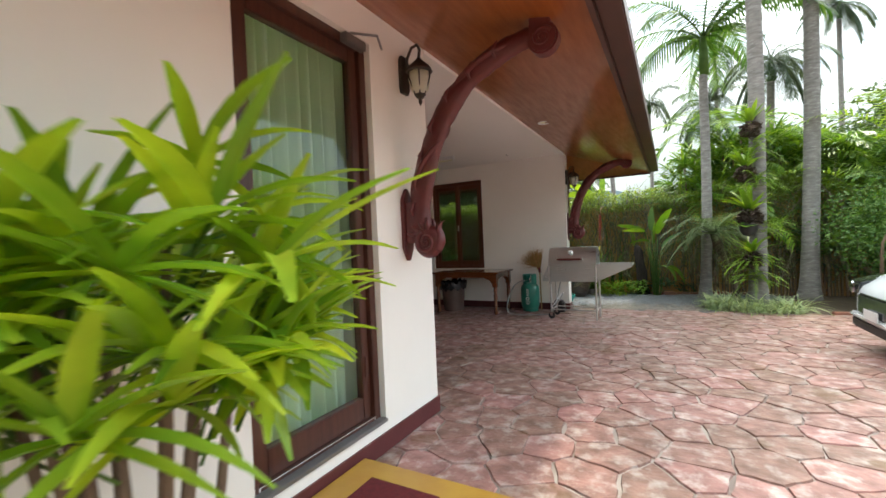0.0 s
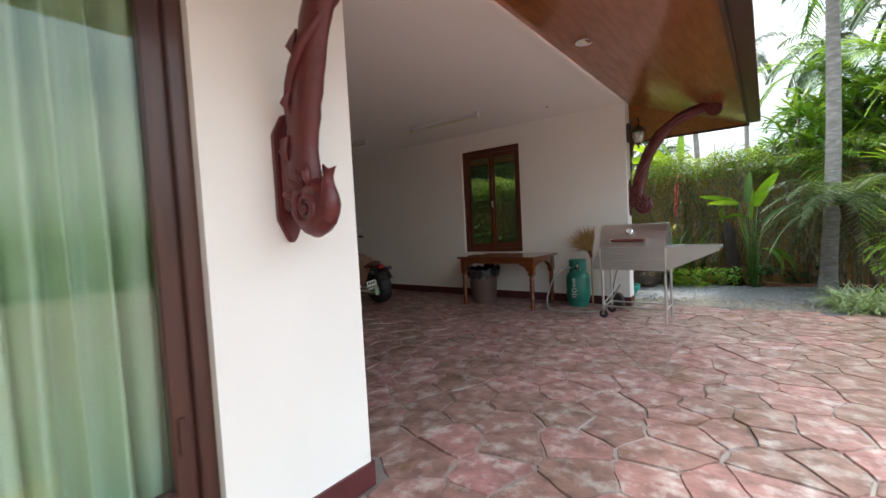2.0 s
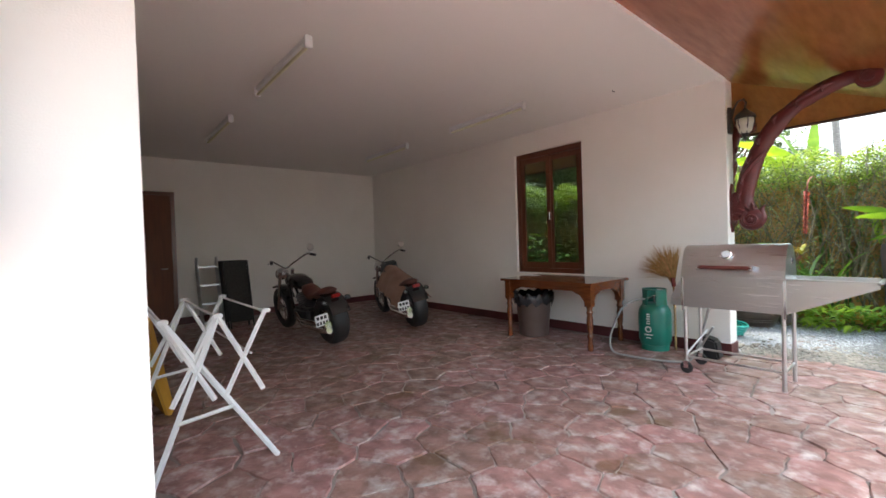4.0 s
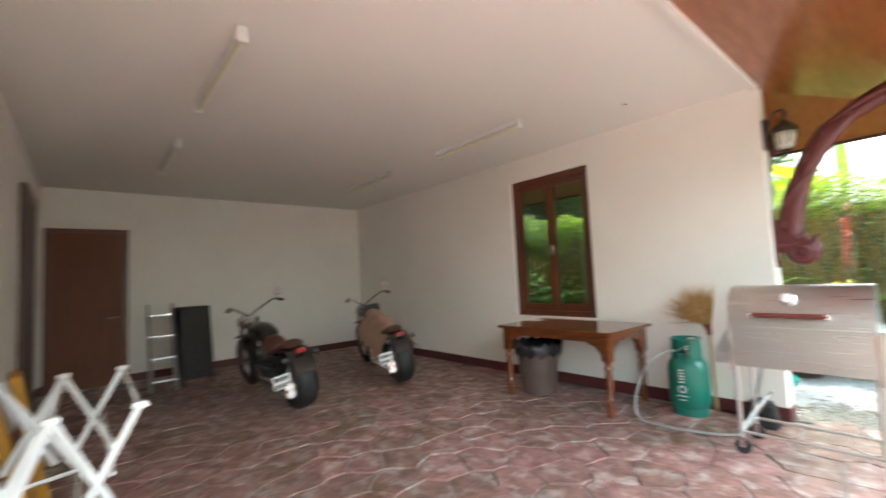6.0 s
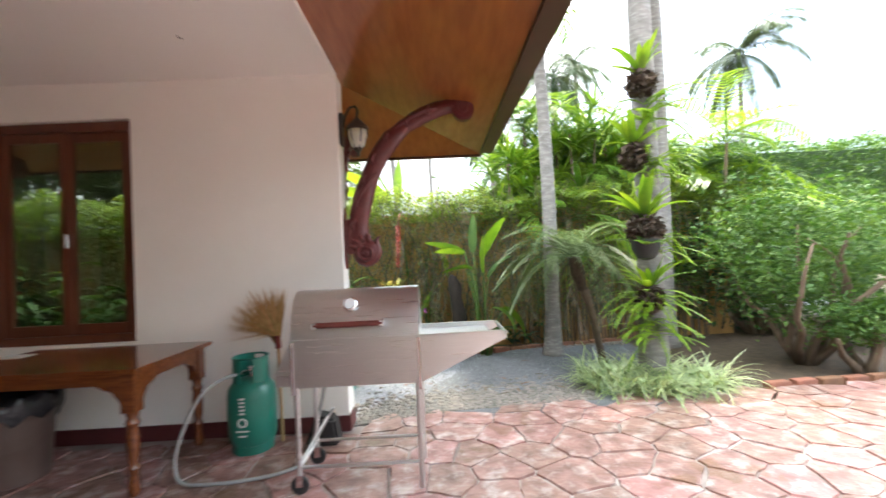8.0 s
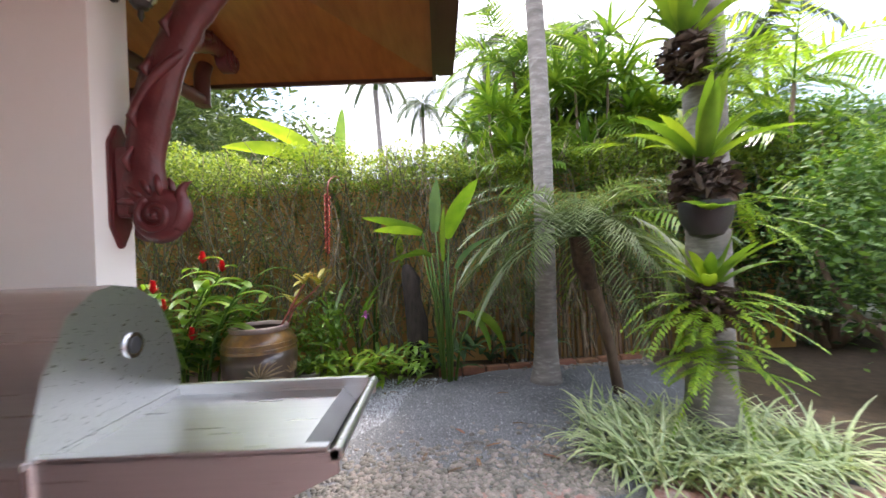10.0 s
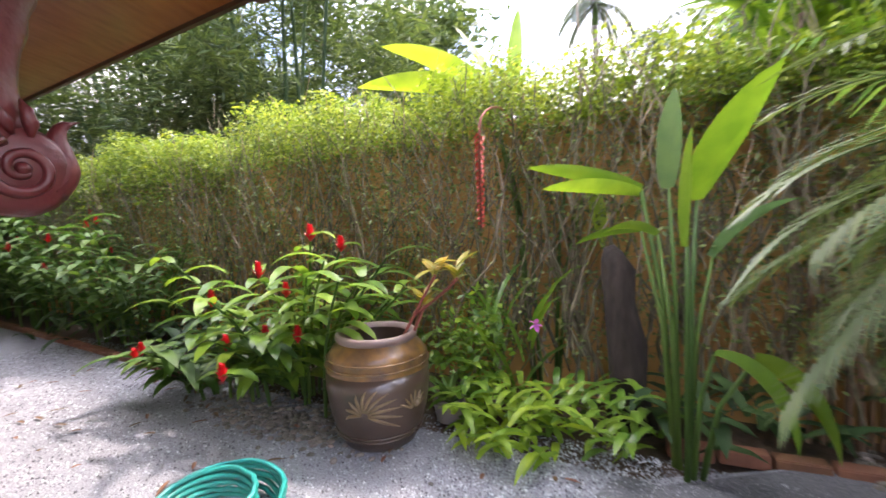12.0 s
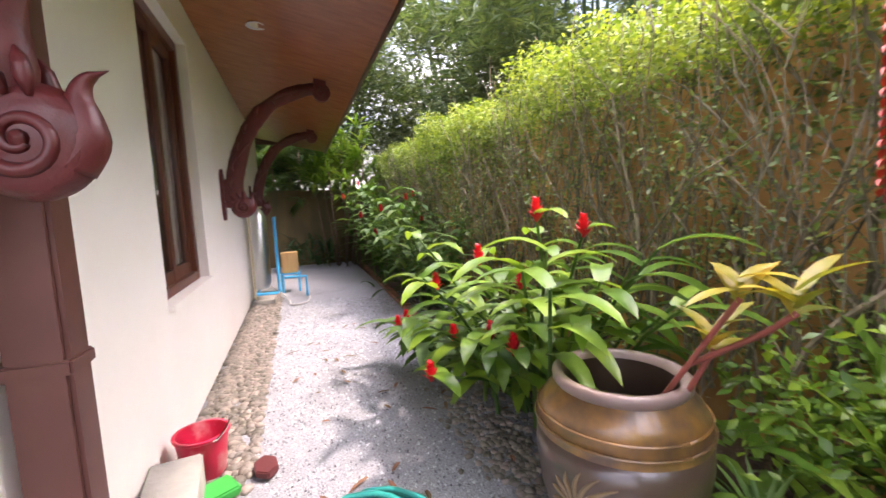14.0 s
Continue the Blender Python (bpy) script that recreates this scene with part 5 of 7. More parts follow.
def frond(g, base, d, length, leaflet, width, droop, n=26, rnd=random, vee=0.35, start=0.18, ldroop=0.5, stem=0.012):
    """A feather palm leaf."""
    d = Vector(d).normalized()
    p = Vector(base)
    pts = [p.copy()]
    dirs = [d.copy()]
    for i in range(n):
        d = (d + Vector((0, 0, -droop / n))).normalized()
        p = p + d * (length / n)
        pts.append(p.copy())
        dirs.append(d.copy())
    g.tube(pts[::3] + [pts[-1]], [stem * (1 - 0.8 * k / (len(pts[::3]))) for k in range(len(pts[::3]) + 1)], 4, caps=False)
    for i in range(int(n * start), n + 1):
        u = (i / n - start) / (1 - start)
        ln = leaflet * (0.45 + 0.75 * math.sin(math.pi * min(1, 0.2 + 0.72 * u)))
        side = dirs[i].cross(Vector((0, 0, 1)))
        side = side.normalized() if side.length > 1e-4 else Vector((1, 0, 0))
        for s_ in (-1, 1):
            dd = side * s_ + dirs[i] * (0.55 + 0.5 * u) + Vector((0, 0, vee + rnd.uniform(-0.12, 0.12)))
            strip(g, pts[i], dd, ln * rnd.uniform(0.85, 1.1), width, ldroop * rnd.uniform(0.7, 1.3))


def fan(g, stem, base, d, size, n=8, width=0.05, spread=150, rnd=random, droop=0.5, facing=0.0):
    """A fan palm leaf on its stalk."""
    d = Vector(d).normalized()
    stem.tube([base, Vector(base) + d * size * 0.4, Vector(base) + d * size * 0.75 + Vector((0, 0, -0.02))], 0.005, 5, caps=False)
    hub = Vector(base) + d * size * 0.75 + Vector((0, 0, -0.02))
    side = d.cross(Vector((0, 0, 1)))
    side = side.normalized() if side.length > 1e-4 else Vector((1, 0, 0))
    nrm = side.cross(d)
    fw = (d * 0.9 + Vector((0, 0, -0.25))).normalized()
    if facing:
        out = Vector((d.x, d.y, 0)).normalized()
        fw = (fw * (1 - facing) + Vector((0, 0, facing))).normalized()
        nrm = (out * 0.9 + Vector((0, 0, 0.3))) * (0.12 + 3.6 * facing)
    for k in range(n):
        a = math.radians(-spread / 2 + spread * k / (n - 1) + rnd.uniform(-4, 4))
        dd = fw * math.cos(a) + side * math.sin(a) + nrm * 0.12
        blade(g, hub, dd, size * rnd.uniform(0.85, 1.1) * (1 - 0.12 * abs(a)), width * rnd.uniform(0.75, 1.1), droop * rnd.uniform(0.5, 1.5), 6, 0.25, tip=0.12)


def leaf_cloud(name, centres, size, material, aspect=0.5, flat=0.5, seed=1, size_var=0.4):
    """Many small folded leaves at given centres, as one mesh."""
    r = np.random.RandomState(seed)
    c = np.asarray(centres, dtype=float)
    n = len(c)
    d = r.normal(size=(n, 3))
    d[:, 2] *= flat
    d /= np.linalg.norm(d, axis=1)[:, None]
    up = r.normal(size=(n, 3)) + np.array([0, 0, 1.4])
    s = np.cross(d, up)
    s /= np.linalg.norm(s, axis=1)[:, None] + 1e-9
    nn = np.cross(s, d)
    L = size * (1 + size_var * r.uniform(-1, 1, n))[:, None]
    v = np.empty((n, 4, 3))
    v[:, 0] = c - d * L * 0.5
    v[:, 1] = c + s * L * aspect * 0.5 + nn * L * 0.08
    v[:, 2] = c + d * L * 0.5
    v[:, 3] = c - s * L * aspect * 0.5 + nn * L * 0.08
    me = bpy.data.meshes.new(name)
    i0 = np.arange(n)[:, None] * 4
    f = np.concatenate([np.concatenate([i0, i0 + 1, i0 + 2], 1), np.concatenate([i0, i0 + 2, i0 + 3], 1)])
    me.vertices.add(n * 4)
    me.vertices.foreach_set("co", v.reshape(-1))
    me.loops.add(len(f) * 3)
    me.loops.foreach_set("vertex_index", f.reshape(-1).astype(np.int32))
    me.polygons.add(len(f))
    me.polygons.foreach_set("loop_start", np.arange(0, len(f) * 3, 3, dtype=np.int32))
    me.update(calc_edges=True)
    me.materials.append(material)
    return me


def cloud_part(name, centres, size, material, parent, label="", **kw):
    ob = new(name, leaf_cloud(name, centres, size, material, **kw))
    if parent:
        ob.parent = parent
    if label:
        ob["label"] = label
    return ob


# ---- potted lady palm beside the door ----
rnd = random.Random(11)
POT = mat("glazed_brown_pot", (0.07, 0.04, 0.025), (0.10, 0.06, 0.04), 6, 0.3, coat=0.4)
lp = thing("potted_lady_palm", "bright green lady palm in a brown pot beside the door", "potted plant", at=(0.55, 1.42, 0.075))
part("pot", Geo().lathe([(0.14, 0.0), (0.17, 0.02), (0.22, 0.3), (0.24, 0.34), (0.24, 0.37), (0.21, 0.37), (0.2, 0.3)], 0, 0, 28), POT, lp, "brown glazed pot", smooth=True)
gl_ = Geo()
for k in range(13):
    a = 2 * math.pi * k / 13 + rnd.uniform(-0.2, 0.2)
    r0 = rnd.uniform(0.02, 0.15)
    b0_ = Vector((r0 * math.cos(a), r0 * math.sin(a), 0.33))
    h = rnd.uniform(0.66, 1.03)
    top = b0_ + Vector((0.10 * math.cos(a), 0.10 * math.sin(a), h))
    part("cane", Geo().tube([b0_, (b0_ + top) / 2 + Vector((0.01, 0, 0)), top], [0.012, 0.013, 0.011], 7), BARK, lp, smooth="all")
    gs_ = Geo()
    for q in range(6):
        aa = a + rnd.uniform(-1.5, 1.5) if q else a
        el = rnd.uniform(0.4, 2.0)
        fan(gl_, gs_, top - Vector((0, 0, rnd.uniform(0, 0.26))), (math.cos(aa), math.sin(aa), el), rnd.uniform(0.30, 0.40), rnd.randint(7, 9), 0.05, rnd.uniform(160, 260), rnd, 0.7, rnd.uniform(0.15, 0.85))
    part("stalk", gs_, LEAF_MID, lp, smooth="all")
part("leaves", gl_, LEAF_LADY, lp, "glossy bright green fan leaves", smooth="all")


before_garden = set(scene.objects)

# ---- tall palms ----
def ringed_trunk(base, top, r0, r1, bulge=1.6, n=60):
    g = Geo()
    b, t = Vector(base), Vector(top)
    pts, rad = [], []
    for i in range(n + 1):
        u = i / n
        pts.append(b.lerp(t, u) + Vector((0.03 * math.sin(4 * u), 0.02 * math.sin(5 * u + 1), 0)))
        r = r0 + (r1 - r0) * u + (bulge - 1) * r0 * math.exp(-u * 28)
        rad.append(r * (1.0 if i % 2 else 0.975))
    return g.tube(pts, rad, 18)


def tall_palm(base, height, r0, label, lean=(0, 0), fronds=15, flen=2.6, mat_leaf=None, hang=1.5, name="palm_tree", seed=3, group=""):
    rnd = random.Random(seed)
    ob = thing(name, label, "palm tree", group, at=base)
    top = Vector((lean[0], lean[1], height))
    part("trunk", ringed_trunk((0, 0, -0.05), top, r0, r0 * 0.8), TRUNK, ob, "pale ringed trunk", smooth="all")
    part("crownshaft", Geo().tube([top, top + Vector((0, 0, 0.5)), top + Vector((0, 0, 0.9))], [r0 * 0.85, r0 * 0.8, r0 * 0.4], 14), LEAF_MID, ob, "green crownshaft", smooth="all")
    for k in range(fronds):
        g = Geo()
        a = 2.4 * k + rnd.uniform(-0.2, 0.2)
        el = rnd.uniform(0.35, 1.7) if hang < 1.8 else rnd.choice((-0.4, 0.2, 0.7, 1.4, 2.6)) + rnd.uniform(-0.2, 0.2)
        frond(g, top + Vector((0, 0, 0.75)), (math.cos(a), math.sin(a), el), flen * rnd.uniform(0.85, 1.1), flen * 0.22, flen * 0.018, hang + rnd.uniform(0, 0.6), 34, rnd, 0.1, 0.12, 1.0, 0.02)
        part("frond", g, mat_leaf or LEAF_MID, ob)
    return ob


tall_palm((2.27, 11.12, 0), 4.5, 0.10, "tall slender palm with a pale ringed trunk on gravel", (0.13, 0.42), 13, 2.2, LEAF_MID, seed=5)
tall_palm((3.95, 11.5, -0.05), 7.5, 0.14, "tall palm with a stout ringed trunk", (0.25, 0.3), 15, 2.8, LEAF_MID, seed=6)
pb = tall_palm((2.93, 9.85, -0.05), 7.8, 0.125, "tall palm carrying ferns and nest plants on its trunk", (0.08, 0.1), 15, 2.8, LEAF_MID, seed=8)


# plants growing on the trunk
def nest_fern(parent, z, ang, size, n, seed, material=LEAF_BRIGHT, off=0.16):
    rnd = random.Random(seed)
    a = math.radians(ang)
    c = Vector((off * math.cos(a), off * math.sin(a), z))
    rm = []
    for _ in range(360):
        q = Vector((rnd.gauss(0, 1), rnd.gauss(0, 1), rnd.gauss(0, 1))).normalized() * rnd.uniform(0.6, 1.0)
        rm.append((c.x + q.x * 0.15 * size, c.y + q.y * 0.15 * size, c.z - 0.08 + q.z * 0.15 * size))
    cloud_part("root_mass", rm, 0.09 * size, FIBRE, parent, "dark fibrous root mass", aspect=0.4, seed=seed)
    g = Geo()
    for k in range(n):
        b = 2 * math.pi * k / n + rnd.uniform(-0.3, 0.3)
        blade(g, c, (math.cos(b), math.sin(b), rnd.uniform(0.9, 2.6)), size * rnd.uniform(0.32, 0.54), 0.075 * size, rnd.uniform(0.4, 1.2), 6, 0.15)
    part("nest_leaves", g, material, parent, "long yellow-green strap leaves", smooth="all")


def fern(parent, z, ang, size, n, seed, material=LEAF_BRIGHT):
    rnd = random.Random(seed)
    a = math.radians(ang)
    c = Vector((0.12 * math.cos(a), 0.12 * math.sin(a), z))
    g = Geo()
    for k in range(n):
        b = a + rnd.uniform(-1.9, 1.9)
        frond(g, c + Vector((0, 0, rnd.uniform(-0.12, 0.1))), (math.cos(b), math.sin(b), rnd.uniform(0.0, 1.1)), size * rnd.uniform(0.6, 1.1), 0.085 * size, 0.032 * size, rnd.uniform(0.8, 2.0), 20, rnd, 0.05, 0.1, 0.2, 0.004)
    part("fern", g, material, parent, "feathery green fern fronds")


nest_fern(pb, 3.05, 250, 0.95, 14, 1)
nest_fern(pb, 2.35, 215, 1.0, 13, 2)
nest_fern(pb, 1.62, 235, 1.15, 17, 13)
fern(pb, 2.7, 260, 0.55, 22, 4)
fern(pb, 2.1, 270, 0.5, 20, 5)
fern(pb, 0.85, 235, 0.5, 34, 6)
fern(pb, 0.6, 250, 0.48, 26, 7)
fern(pb, 1.4, 320, 0.45, 14, 9)
nest_fern(pb, 0.95, 240, 0.95, 16, 8)
hang = thing("hanging_pot", "black pot with a small green plant tied to the palm trunk", "potted plant", at=(2.81, 9.66, 1.2))
part("pot", Geo().lathe([(0.02, 0), (0.08, 0.02), (0.125, 0.1), (0.135, 0.2), (0.125, 0.2), (0.11, 0.1)], 0, 0, 20), BLACK, hang, smooth=True)
g = Geo()
for k in range(7):
    b = 0.9 * k
    blade(g, (-0.04, -0.1, 0.14), (math.cos(b), math.sin(b) - 0.5, 0.7), 0.17, 0.085, 0.6, 5, 0.1)
part("leaves", g, LEAF_GINGER, hang, "small light green leaves", smooth="all")

# ---- dwarf date palm ----
rnd = random.Random(21)
dw = thing("dwarf_date_palm", "dwarf date palm with a leaning trunk and feathery grey-green fronds", "palm tree", at=(2.76, 10.76, -0.02))
crown = Vector((-0.35, -0.2, 1.28))
part("trunk", Geo().tube([(0, 0, 0), (-0.06, -0.02, 0.35), (-0.16, -0.08, 0.72), (-0.26, -0.14, 0.95)], [0.045, 0.04, 0.045, 0.06], 10), BARK, dw, "thin leaning trunk", smooth="all")
part("leaf_sheath", Geo().tube([(-0.24, -0.13, 0.88), (-0.3, -0.17, 1.08), crown], [0.055, 0.085, 0.07], 10), FIBRE, dw, "dark fibrous leaf bases", smooth="all")
for k in range(46):
    g = Geo()
    a = 2.4 * k + rnd.uniform(-0.3, 0.3)
    el = [1.6, 0.8, 0.25, 1.1][k % 4] + rnd.uniform(-0.2, 0.2)
    frond(g, crown, (math.cos(a), math.sin(a), el), rnd.uniform(0.8, 1.1), 0.2, 0.012, rnd.uniform(1.3, 2.3), 34, rnd, 0.25, 0.14, 0.35, 0.006)
    part("frond", g, LEAF_GREY, dw)

# ---- spider lilies round the palm foot ----
def grass_clump(name, label, cx, cy, rx, ry, n, ln, width, material, seed, droop=1.6):
    rnd = random.Random(seed)
    g = Geo()
    for _ in range(n):
        a = rnd.uniform(0, 2 * math.pi)
        r = math.sqrt(rnd.uniform(0, 1))
        p = (cx + rx * r * math.cos(a), cy + ry * r * math.sin(a), -0.02)
        b = rnd.uniform(0, 2 * math.pi)
        blade(g, p, (math.cos(b), math.sin(b), rnd.uniform(0.9, 2.6)), ln * rnd.uniform(0.6, 1.15), width, droop * rnd.uniform(0.6, 1.3), 5, 0.1)
    return tagged(part(name, g, material, None), label, "plant", kind="stuff")


grass_clump("spider_lily", "pale striped spider lilies round the palm's foot", 2.85, 9.64, 0.64, 0.3, 900, 0.46, 0.017, LEAF_PALE, 31)
grass_clump("spider_lily", "pale striped spider lilies beside the gravel", 2.5, 10.0, 0.3, 0.3, 240, 0.42, 0.016, LEAF_PALE, 32)

# ---- ornamental tree and low bush ----
def twiggy_bush(name, label, at, trunk_h, crown_c, crown_r, n, leaf, seed, material, trunks=5):
    rnd = random.Random(seed)
    ob = thing(name, label, "bush", at=at)
    for k in range(trunks):
        a = 2 * math.pi * k / trunks + rnd.uniform(-0.4, 0.4)
        p = Vector((0.05 * math.cos(a), 0.05 * math.sin(a), -0.05))
        pts, rad = [p.copy()], [0.055]
        d = Vector((math.cos(a) * 0.7, math.sin(a) * 0.5, 0.9))
        for i in range(6):
            d = (d + Vector((rnd.uniform(-0.5, 0.5), rnd.uniform(-0.5, 0.5), rnd.uniform(-0.1, 0.35)))).normalized()
            p = p + d * (trunk_h * 0.36)
            pts.append(p.copy())
            rad.append(0.04 * (1 - i / 7))
        part("limb", Geo().tube(pts, rad, 8), BARK, ob, "twisted bare limb", smooth="all")
    r = np.random.RandomState(seed)
    cs = []
    for _ in range(40):
        q = r.normal(size=3)
        q /= np.linalg.norm(q)
        cs.append(np.array(crown_c) + q * np.array(crown_r) * r.uniform(0.45, 1.0))
    pts = np.concatenate([c + r.normal(size=(n // 40, 3)) * np.array(crown_r) * 0.19 for c in cs])
    cloud_part("crown", pts, leaf, material, ob, "loose leafy crown", seed=seed)
    return ob


twiggy_bush("ornamental_tree", "low ornamental tree with twisted grey limbs and loose leaves", (4.85, 10.3, 0), 0.75, (0.2, 0.05, 1.18), (1.1, 0.8, 0.85), 11000, 0.058, 41, LEAF_MID, 9)
twiggy_bush("low_bush", "low dense green bush beside the paving", (5.05, 9.85, 0), 0.3, (0.1, 0, 0.5), (0.5, 0.35, 0.25), 3500, 0.055, 42, LEAF_MID, 4)
twiggy_bush("dark_shrub", "dark leafy shrub behind the palms", (5.6, 12.0, 0), 0.8, (0, 0, 1.1), (1.6, 0.7, 1.0), 9000, 0.09, 43, LEAF_DARK, 5)

# ---- areca clumps behind the palms ----
def areca(at, n, h, seed, label, material=LEAF_BRIGHT, flen=1.5):
    rnd = random.Random(seed)
    ob = thing("areca_palm", label, "palm", "areca clumps", at=at)
    for k in range(n):
        a = rnd.uniform(0, 6.28)
        r = rnd.uniform(0.05, 0.5)
        b = Vector((r * math.cos(a), r * math.sin(a), 0))
        hh = h * rnd.uniform(0.45, 1.0)
        t = b + Vector((0.3 * math.cos(a), 0.3 * math.sin(a), hh))
        part("cane", Geo().tube([b, t], [0.03, 0.022], 7), BARK, ob, smooth="all")
        g = Geo()
        for q in range(6):
            aa = rnd.uniform(0, 6.28)
            frond(g, t, (math.cos(aa), math.sin(aa), rnd.uniform(0.5, 1.8)), flen * rnd.uniform(0.8, 1.1), 0.42, 0.035, rnd.uniform(1.3, 2.2), 22, rnd, 0.3, 0.2, 0.6, 0.01)
        part("fronds", g, material, ob, "arching yellow-green fronds")
    return ob


areca((2.6, 12.9, 0), 9, 3.2, 51, "tall areca palm clump with bright yellow-green fronds", LEAF_GINGER, 1.2)
areca((4.2, 13.0, 0), 9, 3.2, 52, "tall areca palm clump with bright yellow-green fronds", LEAF_GINGER, 1.2)
areca((3.3, 14.6, 0), 8, 4.6, 53, "tall areca palm clump with bright yellow-green fronds", LEAF_MID, 1.8)
areca((3.0, 13.5, 0), 9, 3.8, 55, "tall areca palm clump with bright yellow-green fronds", LEAF_GINGER, 1.3)
areca((3.4, 12.8, 0), 8, 2.4, 56, "areca palm clump with bright yellow-green fronds", LEAF_BRIGHT, 1.6)
areca((5.0, 12.6, 0), 8, 3.0, 57, "areca palm clump with bright yellow-green fronds", LEAF_BRIGHT, 1.8)
areca((5.9, 13.2, 0), 7, 2.6, 54, "areca palm clump with bright green fronds", LEAF_MID)

def fan_palm(at, n, h, seed, label):
    rnd = random.Random(seed)
    ob = thing("fan_palm", label, "palm", at=at)
    leaves = Geo()
    for k in range(n):
        a = rnd.uniform(0, 6.28)
        b = Vector((0.5 * math.cos(a) * rnd.random(), 0.5 * math.sin(a) * rnd.random(), 0))
        t = b + Vector((0.25 * math.cos(a), 0.25 * math.sin(a), h * rnd.uniform(0.45, 1.0)))
        part("cane", Geo().tube([b, t], [0.02, 0.015], 6), BARK, ob, smooth="all")
        st_ = Geo()
        for q in range(8):
            aa = rnd.uniform(0, 6.28)
            fan(leaves, st_, t - Vector((0, 0, rnd.uniform(0, 0.5))), (math.cos(aa), math.sin(aa), rnd.uniform(0.1, 1.4)), rnd.uniform(0.38, 0.52), 9, 0.06, 240, rnd, 0.6, rnd.uniform(0.2, 0.8))
        part("stalk", st_, LEAF_MID, ob, smooth="all")
    part("leaves", leaves, LEAF_GINGER, ob, "green fan leaves", smooth="all")
    return ob


for (px, py, ph, sd) in ((2.3, 12.9, 3.3, 141), (3.4, 13.1, 3.5, 142), (4.5, 13.0, 3.2, 143), (5.5, 12.9, 2.5, 144), (3.9, 12.6, 2.2, 145)):
    fan_palm((px, py, 0.0), 13, ph, sd, "dense clump of bright green fan palms behind the tall trunks")

# ---- gravel bed plants along the garden wall ----
def ginger(at, n, h, spread, seed, label, flowers, tips=()):
    rnd = random.Random(seed)
    ob = thing("red_ginger", label, "flowering plant", "ginger clumps", at=at)
    g = Geo()
    heads = []
    for k in range(n):
        a = rnd.uniform(0, 6.28)
        r = spread * math.sqrt(rnd.uniform(0, 1))
        b = Vector((r * math.cos(a) * 0.6, r * math.sin(a) * 0.3, 0))
        hh = h * rnd.uniform(0.5, 1.0)
        lean = Vector((math.cos(a) * spread * 0.55, math.sin(a) * spread * 0.3 - 0.12, 0))
        pts = [b + lean * (u * u) + Vector((0, 0, hh * (u - 0.12 * u * u))) for u in (0, 0.25, 0.5, 0.75, 1.0)]
        if k < len(tips):
            tip = Vector(tips[k]) - Vector(at)
            b = Vector((tip.x * 0.25, tip.y * 0.2 + 0.12, 0))
            lean = Vector((tip.x - b.x, tip.y - b.y, 0))
            hh = tip.z / 0.88
            pts = [b + lean * (u * u) + Vector((0, 0, hh * (u - 0.12 * u * u))) for u in (0, 0.25, 0.5, 0.75, 1.0)]
        part("stem", Geo().tube(pts, [0.012, 0.011, 0.01, 0.008, 0.006], 6), LEAF_MID, ob)
        m = 10
        for i in range(m):
            u = 0.25 + 0.75 * i / (m - 1)
            q = b + lean * (u * u) + Vector((0, 0, hh * (u - 0.12 * u * u)))
            sd = 1 if i % 2 else -1
            ax = rnd.uniform(-0.4, 0.4) + k
            dd = Vector((math.cos(ax) * sd, math.sin(ax) * sd * 0.8, 0.75))
            blade(g, q, dd, ((0.2 if tips[k][0] > -0.7 else 0.3) if k < len(tips) else 0.38) * rnd.uniform(0.75, 1.15), 0.085, 1.35, 6, 0.12)
        if k < flowers:
            heads.append(pts[-1])
    part("leaves", g, LEAF_MID if flowers < 6 else LEAF_GINGER, ob, "long glossy green leaves", smooth="all")
    for p in heads:
        fg = Geo()
        for i in range(26):
            u = i / 26
            aa = i * 2.4
            blade(fg, p + Vector((0, 0, -0.03 + 0.09 * u)), (math.cos(aa), math.sin(aa), 1.0 + u), 0.058 * (1.15 - u * 0.6), 0.03, 0.2, 3, 0.2)
        part("flower", fg, RED, ob, "bright red flower spike", smooth="all")
    return ob


ginger((-1.14, 11.14, 0), 30, 1.2, 1.0, 61, "red ginger with bright green leaves and red flowers", 8,
       [(-0.60, 10.88, 1.19), (-0.55, 11.09, 1.11), (-0.92, 10.74, 0.97), (-1.05, 11.05, 0.79), (-1.2, 10.6, 0.80), (-1.04, 10.85, 0.53), (-0.65, 10.78, 0.58), (-0.92, 10.46, 0.41)])
ginger((-1.7, 10.95, 0), 9, 0.55, 0.6, 62, "low red ginger leaning over the gravel path", 3)
ginger((-4.3, 11.55, 0), 26, 1.7, 1.1, 63, "tall dark red ginger by the garden wall", 5)
ginger((-6.3, 11.5, 0), 26, 2.0, 1.2, 64, "tall dark red ginger by the garden wall", 5)
ginger((-8.3, 11.4, 0), 20, 1.9, 1.0, 65, "tall dark green ginger at the end of the path", 2)


def leafy_low(at, n, ln, wd, seed, label, material=LEAF_MID, spread=0.3, up=1.0, name="leafy_plant"):
    rnd = random.Random(seed)
    ob = thing(name, label, "plant", at=at)
    g = Geo()
    for k in range(n):
        g = Geo()
        a = rnd.uniform(0, 6.28)
        r = spread * math.sqrt(rnd.uniform(0, 1))
        p = (r * math.cos(a), r * math.sin(a), rnd.uniform(0, 0.25) * up)
        b = rnd.uniform(0, 6.28)
        blade(g, p, (math.cos(b), math.sin(b), rnd.uniform(0.4, 1.8) * up), ln * rnd.uniform(0.7, 1.2), wd, 1.3, 4, 0.12)
        part("leaf", g, material, ob, smooth="all")
    return ob


